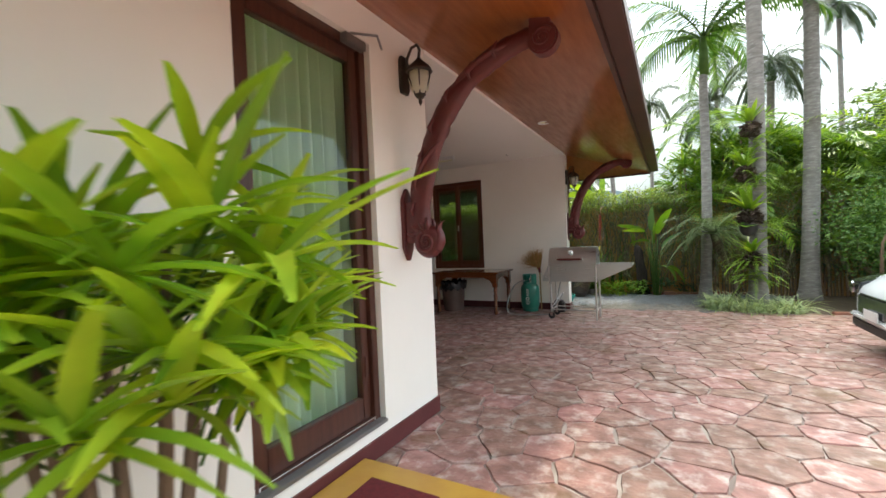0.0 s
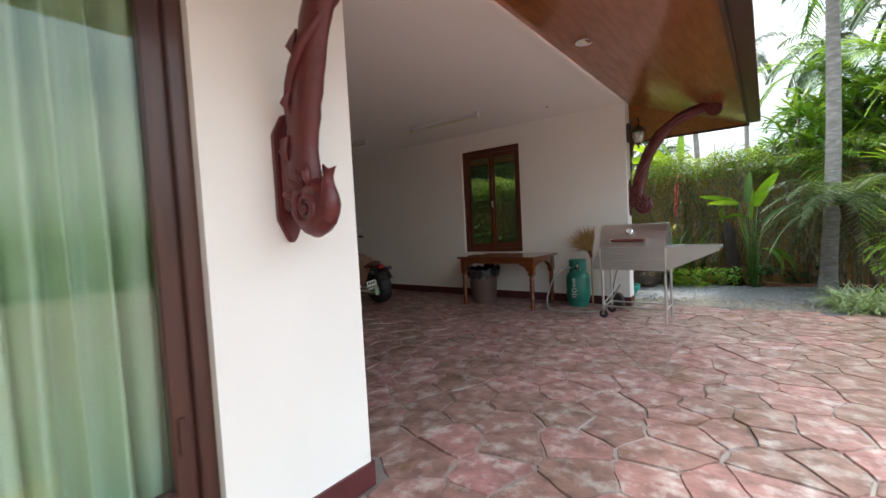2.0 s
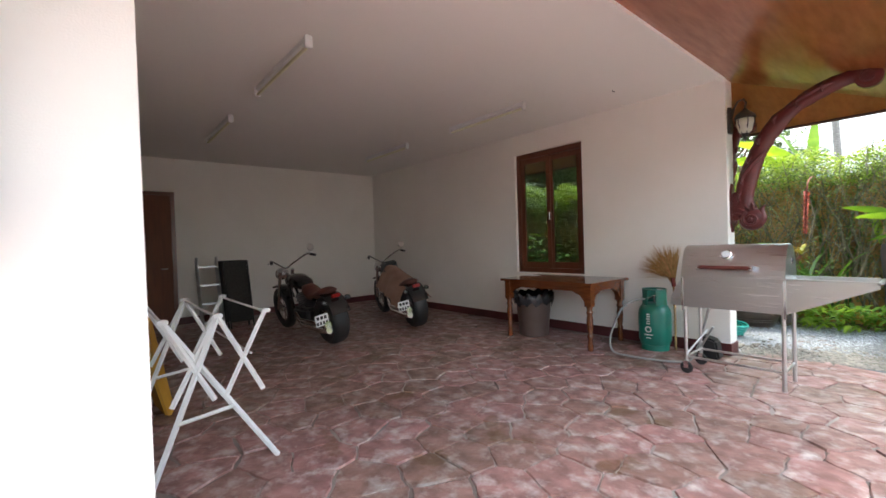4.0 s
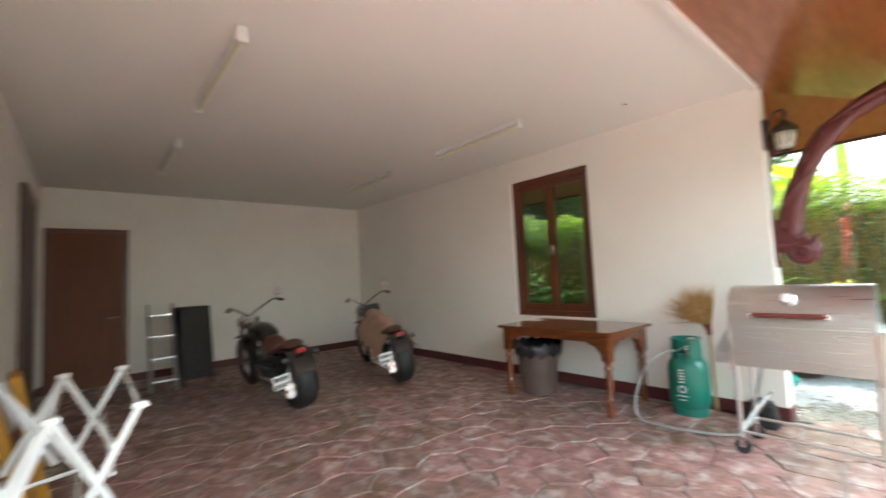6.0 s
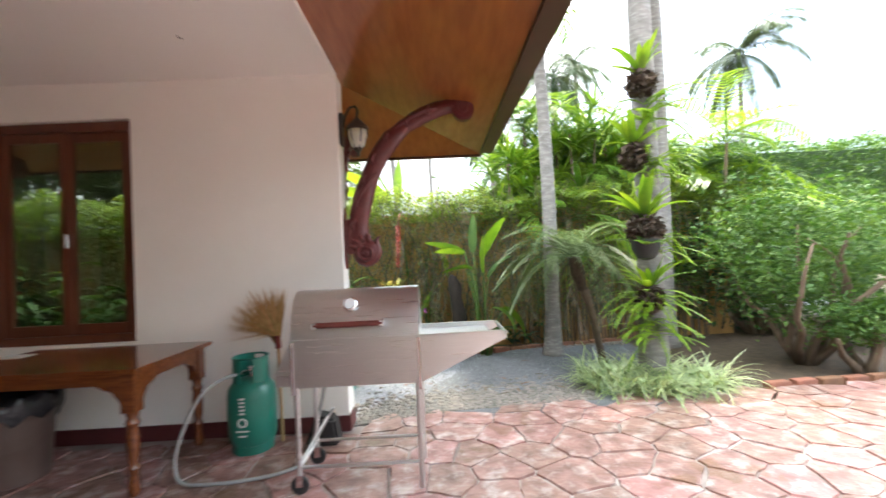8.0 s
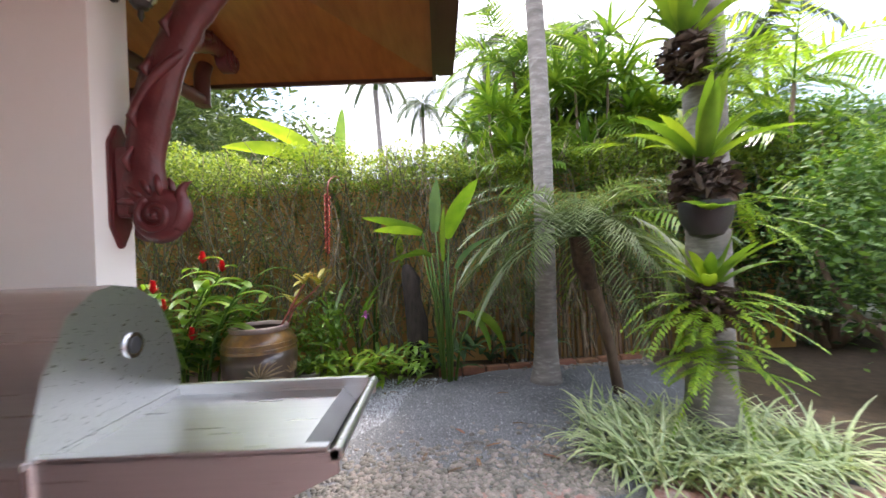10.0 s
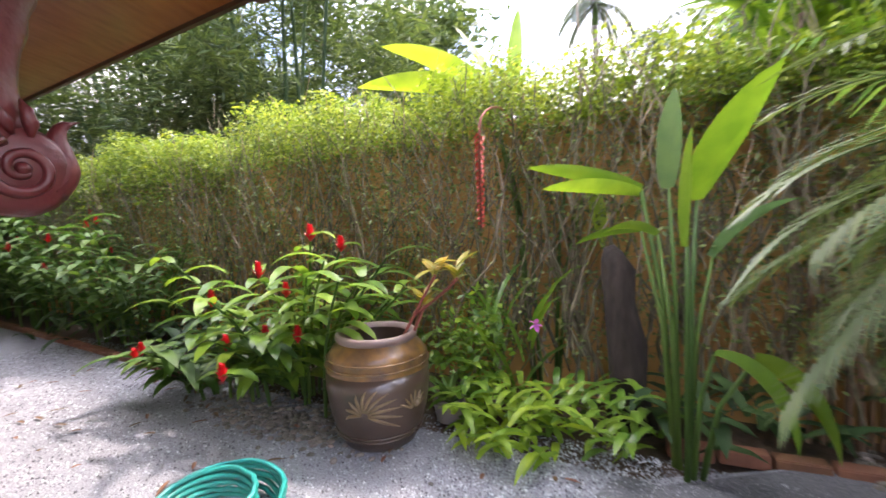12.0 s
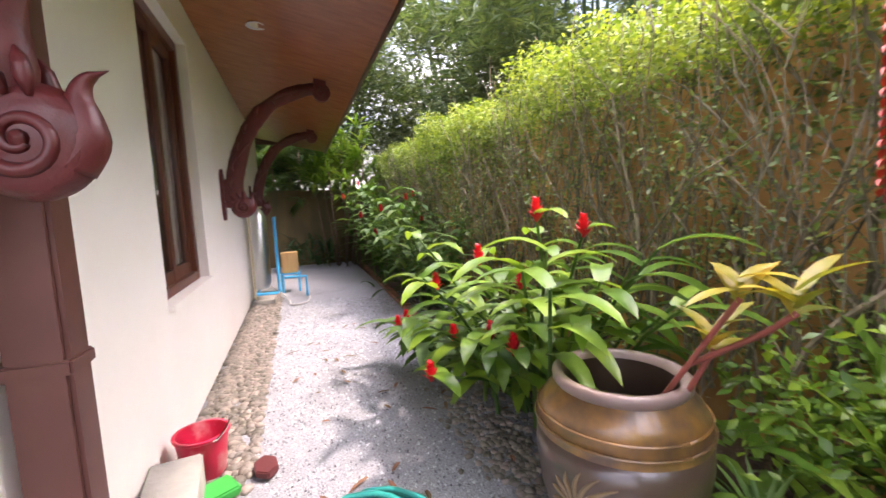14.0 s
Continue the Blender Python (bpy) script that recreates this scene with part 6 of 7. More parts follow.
leafy_low((0.55, 11.25, 0), 115, 0.22, 0.046, 71, "low bright green leafy plants on the gravel", LEAF_BRIGHT, 0.36)
leafy_low((0.95, 11.4, 0), 95, 0.23, 0.046, 72, "low green leafy plants by the wall", LEAF_GINGER, 0.34)
leafy_low((0.25, 11.35, 0), 60, 0.17, 0.042, 73, "low green leafy plants beside the jar", LEAF_GINGER, 0.2)
leafy_low((0.35, 11.75, 0), 18, 0.6, 0.045, 74, "upright green strap-leaved plant with a pink orchid", LEAF_GINGER, 0.2, 2.6)
leafy_low((1.55, 11.62, 0), 26, 0.34, 0.07, 75, "low green leaves by the brick edging", LEAF_DARK, 0.35)
leafy_low((2.0, 11.85, 0), 30, 0.4, 0.06, 76, "low green undergrowth by the wall", LEAF_DARK, 0.5)
leafy_low((-0.1, 11.75, 0.1), 40, 0.3, 0.06, 77, "green undergrowth behind the glazed jar", LEAF_GINGER, 0.35)
leafy_low((-2.6, 11.5, 0), 60, 0.42, 0.07, 78, "dark green undergrowth along the garden wall", LEAF_DARK, 0.55)
leafy_low((-3.4, 11.6, 0), 60, 0.45, 0.07, 79, "dark green undergrowth along the garden wall", LEAF_DARK, 0.55)
leafy_low((-5.2, 11.5, 0), 60, 0.45, 0.07, 80, "dark green undergrowth along the garden wall", LEAF_DARK, 0.6)
sh = thing("small_leaf_shrub", "small-leaved green shrub beside the jar", "bush", at=(0.12, 11.62, 0))
r_ = np.random.RandomState(5)
cloud_part("crown", r_.normal(size=(700, 3)) * np.array([0.16, 0.12, 0.16]) + np.array([0, 0, 0.42]), 0.06, LEAF_GINGER, sh, seed=9)
part("stem", Geo().tube([(0, 0, 0), (0.02, 0, 0.4)], 0.012, 6), BARK, sh)
orc = thing("orchid", "pink orchid flower on a thin stem", "flower", at=(0.63, 11.53, 0))
part("stem", Geo().tube([(0, 0, 0), (0.01, 0, 0.35), (-0.02, -0.02, 0.58)], 0.004, 5), LEAF_MID, orc)
g = Geo()
for k in range(5):
    b = 1.26 * k
    blade(g, (-0.02, -0.03, 0.6), (math.cos(b), -0.4, math.sin(b)), 0.05, 0.035, 0.1, 3, 0.1)
part("petals", g, PINK, orc, "pink petals", smooth="all")

# broad banana-like leaves
def big_leaf_plant(at, specs, seed, label, material, stems=True):
    rnd = random.Random(seed)
    ob = thing("heliconia", label, "plant", "heliconias", at=at)
    for (bx, by, bz, dx, dy, dz, ln, wd, dr) in specs:
        gs = Geo().tube([(bx * 0.25, by * 0.25, 0), (bx * 0.5, by * 0.5, bz * 0.6), (bx, by, bz)], [0.015, 0.012, 0.008], 7)
        part("stalk", gs, LEAF_MID, ob, smooth="all")
        g = Geo()
        blade(g, (bx, by, bz), (dx, dy, dz), ln, wd, dr, 10, 0.2, twist=(1.1 if dx < 0 else -1.1) if abs(dx) > 0.6 else rnd.uniform(-0.4, 0.4))
        part("leaf", g, material, ob, "broad bright green leaf", smooth="all")
    return ob


big_leaf_plant((1.40, 11.25, 0), [(0.0, -0.2, 1.1, 0.04, 0.02, 1, 0.5, 0.1, 0.05), (0.05, 0.2, 1.3, 0.45, -0.55, 1, 0.68, 0.22, 0.25), (-0.2, 0.28, 1.38, -1, -0.45, 0.42, 0.62, 0.09, 0.25),
                                   (-0.2, 0.25, 1.36, -0.75, -0.7, 0.22, 0.58, 0.085, 0.3), (0.1, -0.1, 0.62, 0.4, -0.2, 0.1, 0.48, 0.14, 2.5),
                                   (0.25, -0.05, 0.6, 0.8, -0.1, -0.1, 0.5, 0.13, 2.2), (-0.2, 0.2, 1.16, -1, 0.1, 0.12, 0.36, 0.05, 0.6), (-0.12, 0.15, 1.14, -0.8, -0.2, 0.7, 0.3, 0.06, 1.4)], 81, "heliconia with broad bright green upright leaves", LEAF_BRIGHT)
big_leaf_plant((1.38, 11.5, 0), [(-0.05, 0.1, 1.38, 0.05, 0.1, 1, 0.55, 0.14, 0.2), (0.15, 0.15, 1.0, 0.5, 0.1, 0.8, 0.5, 0.13, 0.9)], 83, "dark green broad-leaved plant behind the heliconia", LEAF_MID)
hb = big_leaf_plant((0.55, 11.95, 0), [(-0.42, 0.1, 2.2, -1, -0.4, 0.45, 1.05, 0.17, 0.5), (-0.42, 0.15, 2.22, -0.8, -0.25, 0.8, 1.0, 0.17, 0.6), (-0.40, 0.2, 2.2, -0.42, 0.0, 1, 0.72, 0.12, 0.4), (-0.3, 0.35, 2.2, 0.03, 0.1, 1, 0.75, 0.15, 0.1), (0.2, 0.1, 1.9, 0.8, 0, 0.9, 0.5, 0.14, 0.8), (0.3, 0, 1.5, 0.2, -0.2, -0.6, 0.5, 0.12, 0.8)], 82, "tall heliconia with banana-like leaves over the wall", LEAF_BRIGHT)
fg = Geo().tube(smooth_path([(-0.2, 0.0, 1.9), (-0.22, -0.2, 2.0), (-0.24, -0.44, 1.92), (-0.25, -0.5, 1.75), (-0.29, -0.42, 1.2)]), 0.008, 6)
part("flower_stem", fg, REDSTEM, hb)
fg = Geo()
for k in range(40):
    z = 1.78 - 0.56 * k / 39
    sd = 1 if k % 2 else -1
    u = (1.78 - z) / 0.58
    blade(fg, (-0.25 - 0.04 * u, -0.5 + 0.08 * u, z), (sd * 0.65, -0.4 + 0.3 * math.sin(k * 1.7), -0.6), 0.04 * (1.1 - 0.45 * u), 0.032, 0.2, 3, 0.5)
part("hanging_flower", fg, mat("orange_red_bract", (0.55, 0.06, 0.02), (0.4, 0.04, 0.02), 20, 0.45), hb, "hanging chain of orange-red bracts", smooth="all")

# stump in a near-black brown
st = tagged(part("tree_stump", Geo().tube([(1.12, 11.75, -0.05), (1.1, 11.75, 0.2), (1.1, 11.74, 0.45), (1.06, 11.75, 0.7), (1.05, 11.77, 0.9), (1.02, 11.76, 1.0), (1.0, 11.76, 1.06)], [0.15, 0.105, 0.115, 0.09, 0.1, 0.07, 0.03], 11), mat("blackish_stump", (0.018, 0.014, 0.011), (0.04, 0.03, 0.024), 9, 0.95, 0.9, 25, stretch=(3, 3, 0.7)), smooth="all"), "dark weathered tree stump by the garden wall", "stump")

# ---- glazed jar with a croton ----
JAR = mat("brown_glazed_jar", (0.085, 0.055, 0.038), (0.055, 0.036, 0.026), 5, 0.3, 0.1, 40, coat=0.45)
JARY = mat("ochre_jar_glaze", (0.27, 0.14, 0.035), (0.09, 0.055, 0.035), 11, 0.3, 0.1, 40, coat=0.45)
JARRIM = mat("grey_jar_rim", (0.24, 0.17, 0.15), (0.18, 0.13, 0.11), 9, 0.4, 0.1, 40, coat=0.3)
jar = thing("glazed_jar", "large brown glazed water jar with ochre bands on the gravel", "jar", at=(-0.19, 10.96, -0.012))
part("body", Geo().lathe([(0.195, 0.0), (0.21, 0.01), (0.245, 0.08), (0.282, 0.2), (0.302, 0.34), (0.3, 0.44)], 0, 0, 48), JAR, jar, smooth="all")
part("shoulder", Geo().lathe([(0.3, 0.44), (0.296, 0.46), (0.3, 0.465), (0.29, 0.5), (0.293, 0.505), (0.268, 0.55), (0.228, 0.595)], 0, 0, 48, caps=False), JARY, jar, "ochre glazed shoulder", smooth="all")
part("rim", Geo().lathe([(0.228, 0.595), (0.238, 0.607), (0.24, 0.628), (0.228, 0.64), (0.205, 0.636), (0.196, 0.61)], 0, 0, 48, caps=False), JARRIM, jar, "thick grey-brown rim", smooth="all")
part("inside", Geo().lathe([(0.196, 0.61), (0.235, 0.5), (0.25, 0.4), (0.245, 0.36)], 0, 0, 40, caps=False), JAR, jar, smooth="all")
part("water", Geo().lathe([(0.248, 0.385), (0.0, 0.385)], 0, 0, 40, caps=False), mat("dark_water", (0.012, 0.011, 0.008), (0.02, 0.018, 0.012), 4, 0.05), jar, "dark standing water", smooth=True)
for z, r in ((0.47, 0.301), (0.51, 0.292), (0.1, 0.255), (0.075, 0.245)):
    part("band", Geo().tube([(r * math.cos(2 * math.pi * k / 40), r * math.sin(2 * math.pi * k / 40), z) for k in range(41)], 0.006, 6), JARY if z > 0.3 else JAR, jar, smooth="all")
# raised leaf ornament
orn = Geo()
for k in range(11):
    a = math.radians(-20 + 20 * k)
    pts = []
    for i in range(6):
        u = i / 5
        t = 0.02 + 0.16 * u
        hx = t * math.cos(a) + 0.05 * u * u
        z = 0.25 + t * math.sin(a) * 0.95 - 0.03 * u * u
        th_ = math.radians(-68) + hx / 0.32
        rr = np.interp(z, [0, 0.08, 0.2, 0.34, 0.44], [0.205, 0.247, 0.284, 0.304, 0.302])
        pts.append((rr * math.cos(th_), rr * math.sin(th_), z))
    orn.tube(pts, [0.003, 0.008, 0.009, 0.008, 0.006, 0.002], 5)
for k in range(7):
    a = math.radians(20 + 22 * k)
    pts = []
    for i in range(5):
        t = 0.015 + 0.09 * i / 4
        z = 0.24 + t * math.sin(a)
        th_ = math.radians(-12) + t * math.cos(a) / 0.3
        rr = np.interp(z, [0, 0.08, 0.2, 0.34, 0.44], [0.205, 0.247, 0.284, 0.304, 0.302])
        pts.append((rr * math.cos(th_), rr * math.sin(th_), z))
    orn.tube(pts, [0.003, 0.007, 0.007, 0.006, 0.002], 5)
part("leaf_ornament", orn, mat("buff_relief", (0.24, 0.17, 0.09), (0.17, 0.12, 0.065), 9, 0.4), jar, "raised buff leaf ornament", smooth="all")
cr = thing("croton", "croton with a leaning red stem and yellow-green leaves in the jar", "plant", at=(-0.17, 10.98, 0.37))
for pts in ([(0.0, 0, 0.0), (0.14, 0.02, 0.22), (0.26, 0.06, 0.44), (0.34, 0.08, 0.58)], [(0.02, 0, 0.0), (0.17, 0.05, 0.2), (0.25, 0.1, 0.4)], [(0.2, 0.05, 0.34), (0.38, 0.1, 0.48), (0.46, 0.12, 0.56)]):
    part("stem", Geo().tube(smooth_path(pts, 4), 0.009, 6), REDSTEM, cr, "reddish stem", smooth="all")
g = Geo()
rnd = random.Random(3)
for tip in ((0.34, 0.08, 0.6), (0.25, 0.1, 0.42), (0.46, 0.12, 0.58)):
    for k in range(7):
        b = 0.63 * k * 2.4
        blade(g, (tip[0], tip[1], tip[2] - 0.012 * k + 0.04), (math.cos(b), math.sin(b), rnd.uniform(0.2, 1.6)), rnd.uniform(0.12, 0.2), 0.045, 0.7, 5, 0.12)
part("leaves", g, LEAF_YELLOW, cr, "yellow and green leaves", smooth="all")
sp_ = thing("aloe_pot", "small grey pot with a spiky green plant", "potted plant", at=(0.1, 11.3, -0.012))
part("pot", Geo().lathe([(0.06, 0), (0.085, 0.01), (0.1, 0.1), (0.11, 0.11), (0.11, 0.13), (0.09, 0.13), (0.085, 0.09)], 0, 0, 20), mat("grey_pot", (0.25, 0.22, 0.2), rough=0.6), sp_, smooth=True)
g = Geo()
for k in range(26):
    b = 2.4 * k
    blade(g, (0, 0, 0.1), (math.cos(b), math.sin(b), random.Random(k).uniform(0.6, 2.4)), 0.26, 0.022, 0.7, 4, 0.25)
part("leaves", g, LEAF_MID, sp_, smooth="all")

# ---- hose coil, bucket, block, filter pipes ----
TEAL = mat("teal_hose", (0.012, 0.30, 0.255), (0.01, 0.25, 0.21), 8, 0.3, coat=0.2)
hp = []
rnd = random.Random(8)
for i in range(330):
    a = i * 0.19
    lay = i / 330
    rr = 0.14 + 0.12 * (0.5 + 0.5 * math.sin(i * 0.037 * 2.7)) + rnd.uniform(-0.006, 0.006)
    hp.append((-0.36 + (rr + 0.05) * math.cos(a), 10.03 + rr * math.sin(a), 0.014 + 0.15 * lay * (0.6 + 0.4 * math.sin(a * 0.5 + 1) ** 2)))
tagged(part("garden_hose", Geo().tube(hp, 0.012, 7), TEAL, smooth="all"), "coiled teal garden hose lying on gravel", "hose")
PINKB = mat("red_plastic", (0.55, 0.02, 0.06), (0.45, 0.015, 0.045), 5, 0.35, c3=(0.6, 0.35, 0.35), scale3=9, amount3=0.7)
CONC = mat("concrete_block", (0.34, 0.33, 0.30), (0.26, 0.25, 0.23), 8, 0.85, 0.5, 40)
GREENP = mat("green_plastic", (0.02, 0.32, 0.06), rough=0.35)
bk = thing("bucket", "red plastic bucket standing against the wall", "bucket", at=(-1.22, 9.38, 0))
bk.matrix_basis = bk.matrix_basis @ Matrix.Scale(1.18, 4)
part("body", Geo().lathe([(0.07, 0), (0.078, 0.01), (0.098, 0.17), (0.106, 0.175), (0.106, 0.185), (0.094, 0.185), (0.07, 0.02)], 0, 0, 26), PINKB, bk, smooth=True)
part("handle", Geo().tube([(0.102 * math.cos(a), 0.102 * math.sin(a) * 0.4 + 0.06, 0.18 + 0.02 * math.sin(a)) for a in [math.pi * k / 12 for k in range(13)]], 0.004, 5), CHROME, bk)
blk = tagged(part("concrete_block", Geo().box(-0.1, -0.2, 0, 0.1, 0.2, 0.2), CONC, bevel=0.008), "grey concrete block standing by the house wall", "block")
blk.matrix_basis = pose(-0.84, 9.34, 0, 0, 0, 97)
tagged(part("dustpan_scoop", Geo().prism([(-0.06, 0.0), (0.06, 0.0), (0.07, 0.05), (-0.07, 0.05)], "y", -0.08, 0.08), GREENP, bevel=0.01), "small green plastic scoop on the pebbles", "scoop").matrix_basis = pose(-0.98, 9.47, 0.01, 0, 0, 30)
tagged(part("maroon_stone", Geo().prism([(0.09 * math.cos(k * math.pi / 3), 0.06 * math.sin(k * math.pi / 3)) for k in range(6)], "z", 0, 0.035), SKIRT, bevel=0.006), "flat maroon six-sided stone on the pebbles", "stone").matrix_basis = pose(-1.12, 9.66, 0.005, 0, 0, 10)
BLUE = mat("blue_pvc", (0.03, 0.36, 0.66), rough=0.35)
PVCC = mat("cream_pvc", (0.5, 0.45, 0.3), rough=0.4)
fl = thing("water_filter", "steel water filter with blue and cream pipes on the wall", "water filter", at=(-5.3, 9.22, 0))
for x in (0.0, -0.32):
    part("cylinder", Geo().lathe([(0.06, 0.2), (0.1, 0.22), (0.1, 1.2), (0.06, 1.28), (0.03, 1.32)], x, 0.16, 20), STEEL, fl, "steel cylinder", smooth=True)
part("blue_pipe", Geo().tube([(0.2, 0.1, 0.16), (0.2, 0.36, 0.16), (0.05, 0.38, 0.16), (0.05, 0.38, 1.2)], 0.02, 8), BLUE, fl, "blue pipe", smooth=True)
part("blue_pipe", Geo().tube([(0.2, 0.1, 0.16), (-0.4, 0.1, 0.16)], 0.02, 8), BLUE, fl, "blue pipe", smooth=True)
part("blue_pipe", Geo().tube([(-0.2, 0.45, 0.3), (-0.2, 0.75, 0.3), (-0.2, 0.75, 0.0)], 0.02, 8), BLUE, fl, "blue pipe", smooth=True)
for x in (0.24, -0.5):
    part("cream_pipe", Geo().tube([(x, 0.08, 0.1), (x, 0.08, 1.3), (x, 0.2, 1.35)], 0.016, 8), PVCC, fl, "cream pipe", smooth=True)
part("stand", Geo().box(-0.45, 0.02, 0.0, 0.15, 0.3, 0.06), CONC, fl, bevel=0.006)
bx = tagged(part("wooden_box", Geo().box(-6.2, 9.62, 0.3, -5.95, 9.87, 0.62), BAMBOO, bevel=0.01), "small wooden box on a blue stand", "box")
stn = thing("pipe_stand", "blue pipe stand under the wooden box", "stand")
for x in (-6.2, -5.95):
    for y in (9.62, 9.87):
        part("leg", Geo().tube([(x, y, 0), (x, y, 0.3)], 0.018, 8), BLUE, stn, smooth=True)
part("top", Geo().box(-6.22, 9.6, 0.28, -5.93, 9.89, 0.3), BLUE, stn)
tagged(part("grey_hose", Geo().tube(smooth_path([(-5.3, 9.42, 0.3), (-5.2, 9.7, 0.05), (-4.9, 9.75, 0.012), (-5.0, 9.95, 0.012), (-5.4, 10.0, 0.012)]), 0.012, 7), HOSEGREY, smooth="all"), "pale hose lying on the gravel below the filter", "hose")

# ---- brick edging ----
BRICK = mat("edging_brick", (0.25, 0.11, 0.06), (0.17, 0.08, 0.05), 9, 0.85, 0.4, 50, random_tint=0.2)
def edging(name, x0, y0, x1, y1, label):
    ob = tagged(thing(name, label, "edging"), kind="structure")
    ln = math.hypot(x1 - x0, y1 - y0)
    n = max(1, int(ln / 0.23))
    me = mesh_of(Geo().box(-0.108, -0.045, -0.04, 0.108, 0.045, 0.035), BRICK, bevel=0.006)
    rnd = random.Random(int(abs(x0) * 10))
    for k in range(n):
        u = (k + 0.5) / n
        o = new("brick", me)
        o.parent = ob
        o.matrix_basis = pose(x0 + (x1 - x0) * u, y0 + (y1 - y0) * u, rnd.uniform(-0.006, 0.006), rnd.uniform(-2, 2), 0, math.degrees(math.atan2(y1 - y0, x1 - x0)) + rnd.uniform(-2, 2))


edging("trim_bed_edge_1", -9.2, 11.25, -1.9, 11.05, "weathered brick edging of the flower bed")
edging("trim_bed_edge_2", 1.3, 11.5, 3.4, 11.72, "weathered brick edging by the palms")
edging("trim_bed_edge_3", 3.75, 9.5, 5.3, 9.6, "weathered brick edging along the paving")


# ---- hedges ----
def hedge_points(n, x0, x1, y0, y1, z0, z1, seed, topness):
    r = np.random.RandomState(seed)
    x = r.uniform(x0, x1, n)
    y = r.uniform(y0, y1, n)
    z = z0 + (z1 - z0) * r.beta(topness, 1.0, n)
    wob = 0.09 * np.sin(x * 2.3) + 0.06 * np.sin(x * 5.1 + 1) + 0.05 * np.sin(x * 11 + y * 3)
    return np.stack([x, y + 0.05 * np.sin(x * 4 + z * 5), z + (wob - 0.11 * np.clip(x + 0.5, 0, 1)) * (z - z0) / (z1 - z0)], 1)


hd = tagged(thing("hedge", "clipped lime-green hedge with bare twigs over the ochre wall", "hedge"), kind="stuff")
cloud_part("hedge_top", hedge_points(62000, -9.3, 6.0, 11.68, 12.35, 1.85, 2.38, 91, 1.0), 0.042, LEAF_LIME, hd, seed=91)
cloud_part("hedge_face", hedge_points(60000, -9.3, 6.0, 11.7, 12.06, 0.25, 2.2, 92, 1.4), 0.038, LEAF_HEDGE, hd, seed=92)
cloud_part("hedge_far_top", hedge_points(9000, -9.3, -3.0, 11.7, 12.3, 1.6, 2.4, 93, 1.5), 0.055, LEAF_LIME, hd, seed=93)
tg = Geo()
rnd = random.Random(93)
for k in range(640):
    x = rnd.uniform(-9.2, 5.5)
    p = Vector((x, rnd.uniform(11.82, 12.03), rnd.uniform(0.0, 0.6)))
    d = Vector((rnd.uniform(-0.3, 0.3), 0, 1))
    pts, rad = [p.copy()], [rnd.choice((0.005, 0.006, 0.008, 0.011, 0.016))]
    while p.z < rnd.uniform(1.7, 2.3) and len(pts) < 9:
        d = (d + Vector((rnd.uniform(-0.55, 0.55), rnd.uniform(-0.15, 0.12), 0.25))).normalized()
        p = p + d * rnd.uniform(0.16, 0.34)
        p.y = min(p.y, 12.06)
        pts.append(p.copy())
        rad.append(rad[0] * (1 - 0.08 * len(pts)))
        if rnd.random() < 0.55:
            e = (d + Vector((rnd.uniform(-1, 1), rnd.uniform(-0.5, 0.1), rnd.uniform(0, 0.5)))).normalized()
            tg.tube([p, p + e * rnd.uniform(0.12, 0.35)], [0.005, 0.002], 4, caps=False)
    tg.tube(pts, rad, 5, caps=False)
part("twigs", tg, TWIG, hd, "bare brown twigs")
POLE = mat("dry_bamboo_pole", (0.24, 0.16, 0.09), (0.13, 0.085, 0.05), 6, 0.7, 0.2, 40, stretch=(4, 4, 0.5), random_tint=0.3)
fence = thing("bamboo_screen", "weathered bamboo pole screen against the garden wall", "fence")
rnd = random.Random(95)
for k in range(58):
    x = 1.9 + 0.052 * k + rnd.uniform(-0.012, 0.012)
    part("pole", Geo().tube([(x, 11.98 + rnd.uniform(-0.03, 0.03), -0.06), (x + rnd.uniform(-0.05, 0.05), 12.02, rnd.uniform(1.25, 1.6))], 0.014 + 0.006 * rnd.random(), 6), POLE, fence)


# the garden's things were laid out on a slightly smaller grid
GARDEN = Matrix.Translation((-0.065, -0.545, 0.0)) @ Matrix.Scale(1.06, 4)
for ob in list(scene.objects):
    if ob not in before_garden and ob.parent is None:
        ob.matrix_basis = GARDEN @ ob.matrix_basis


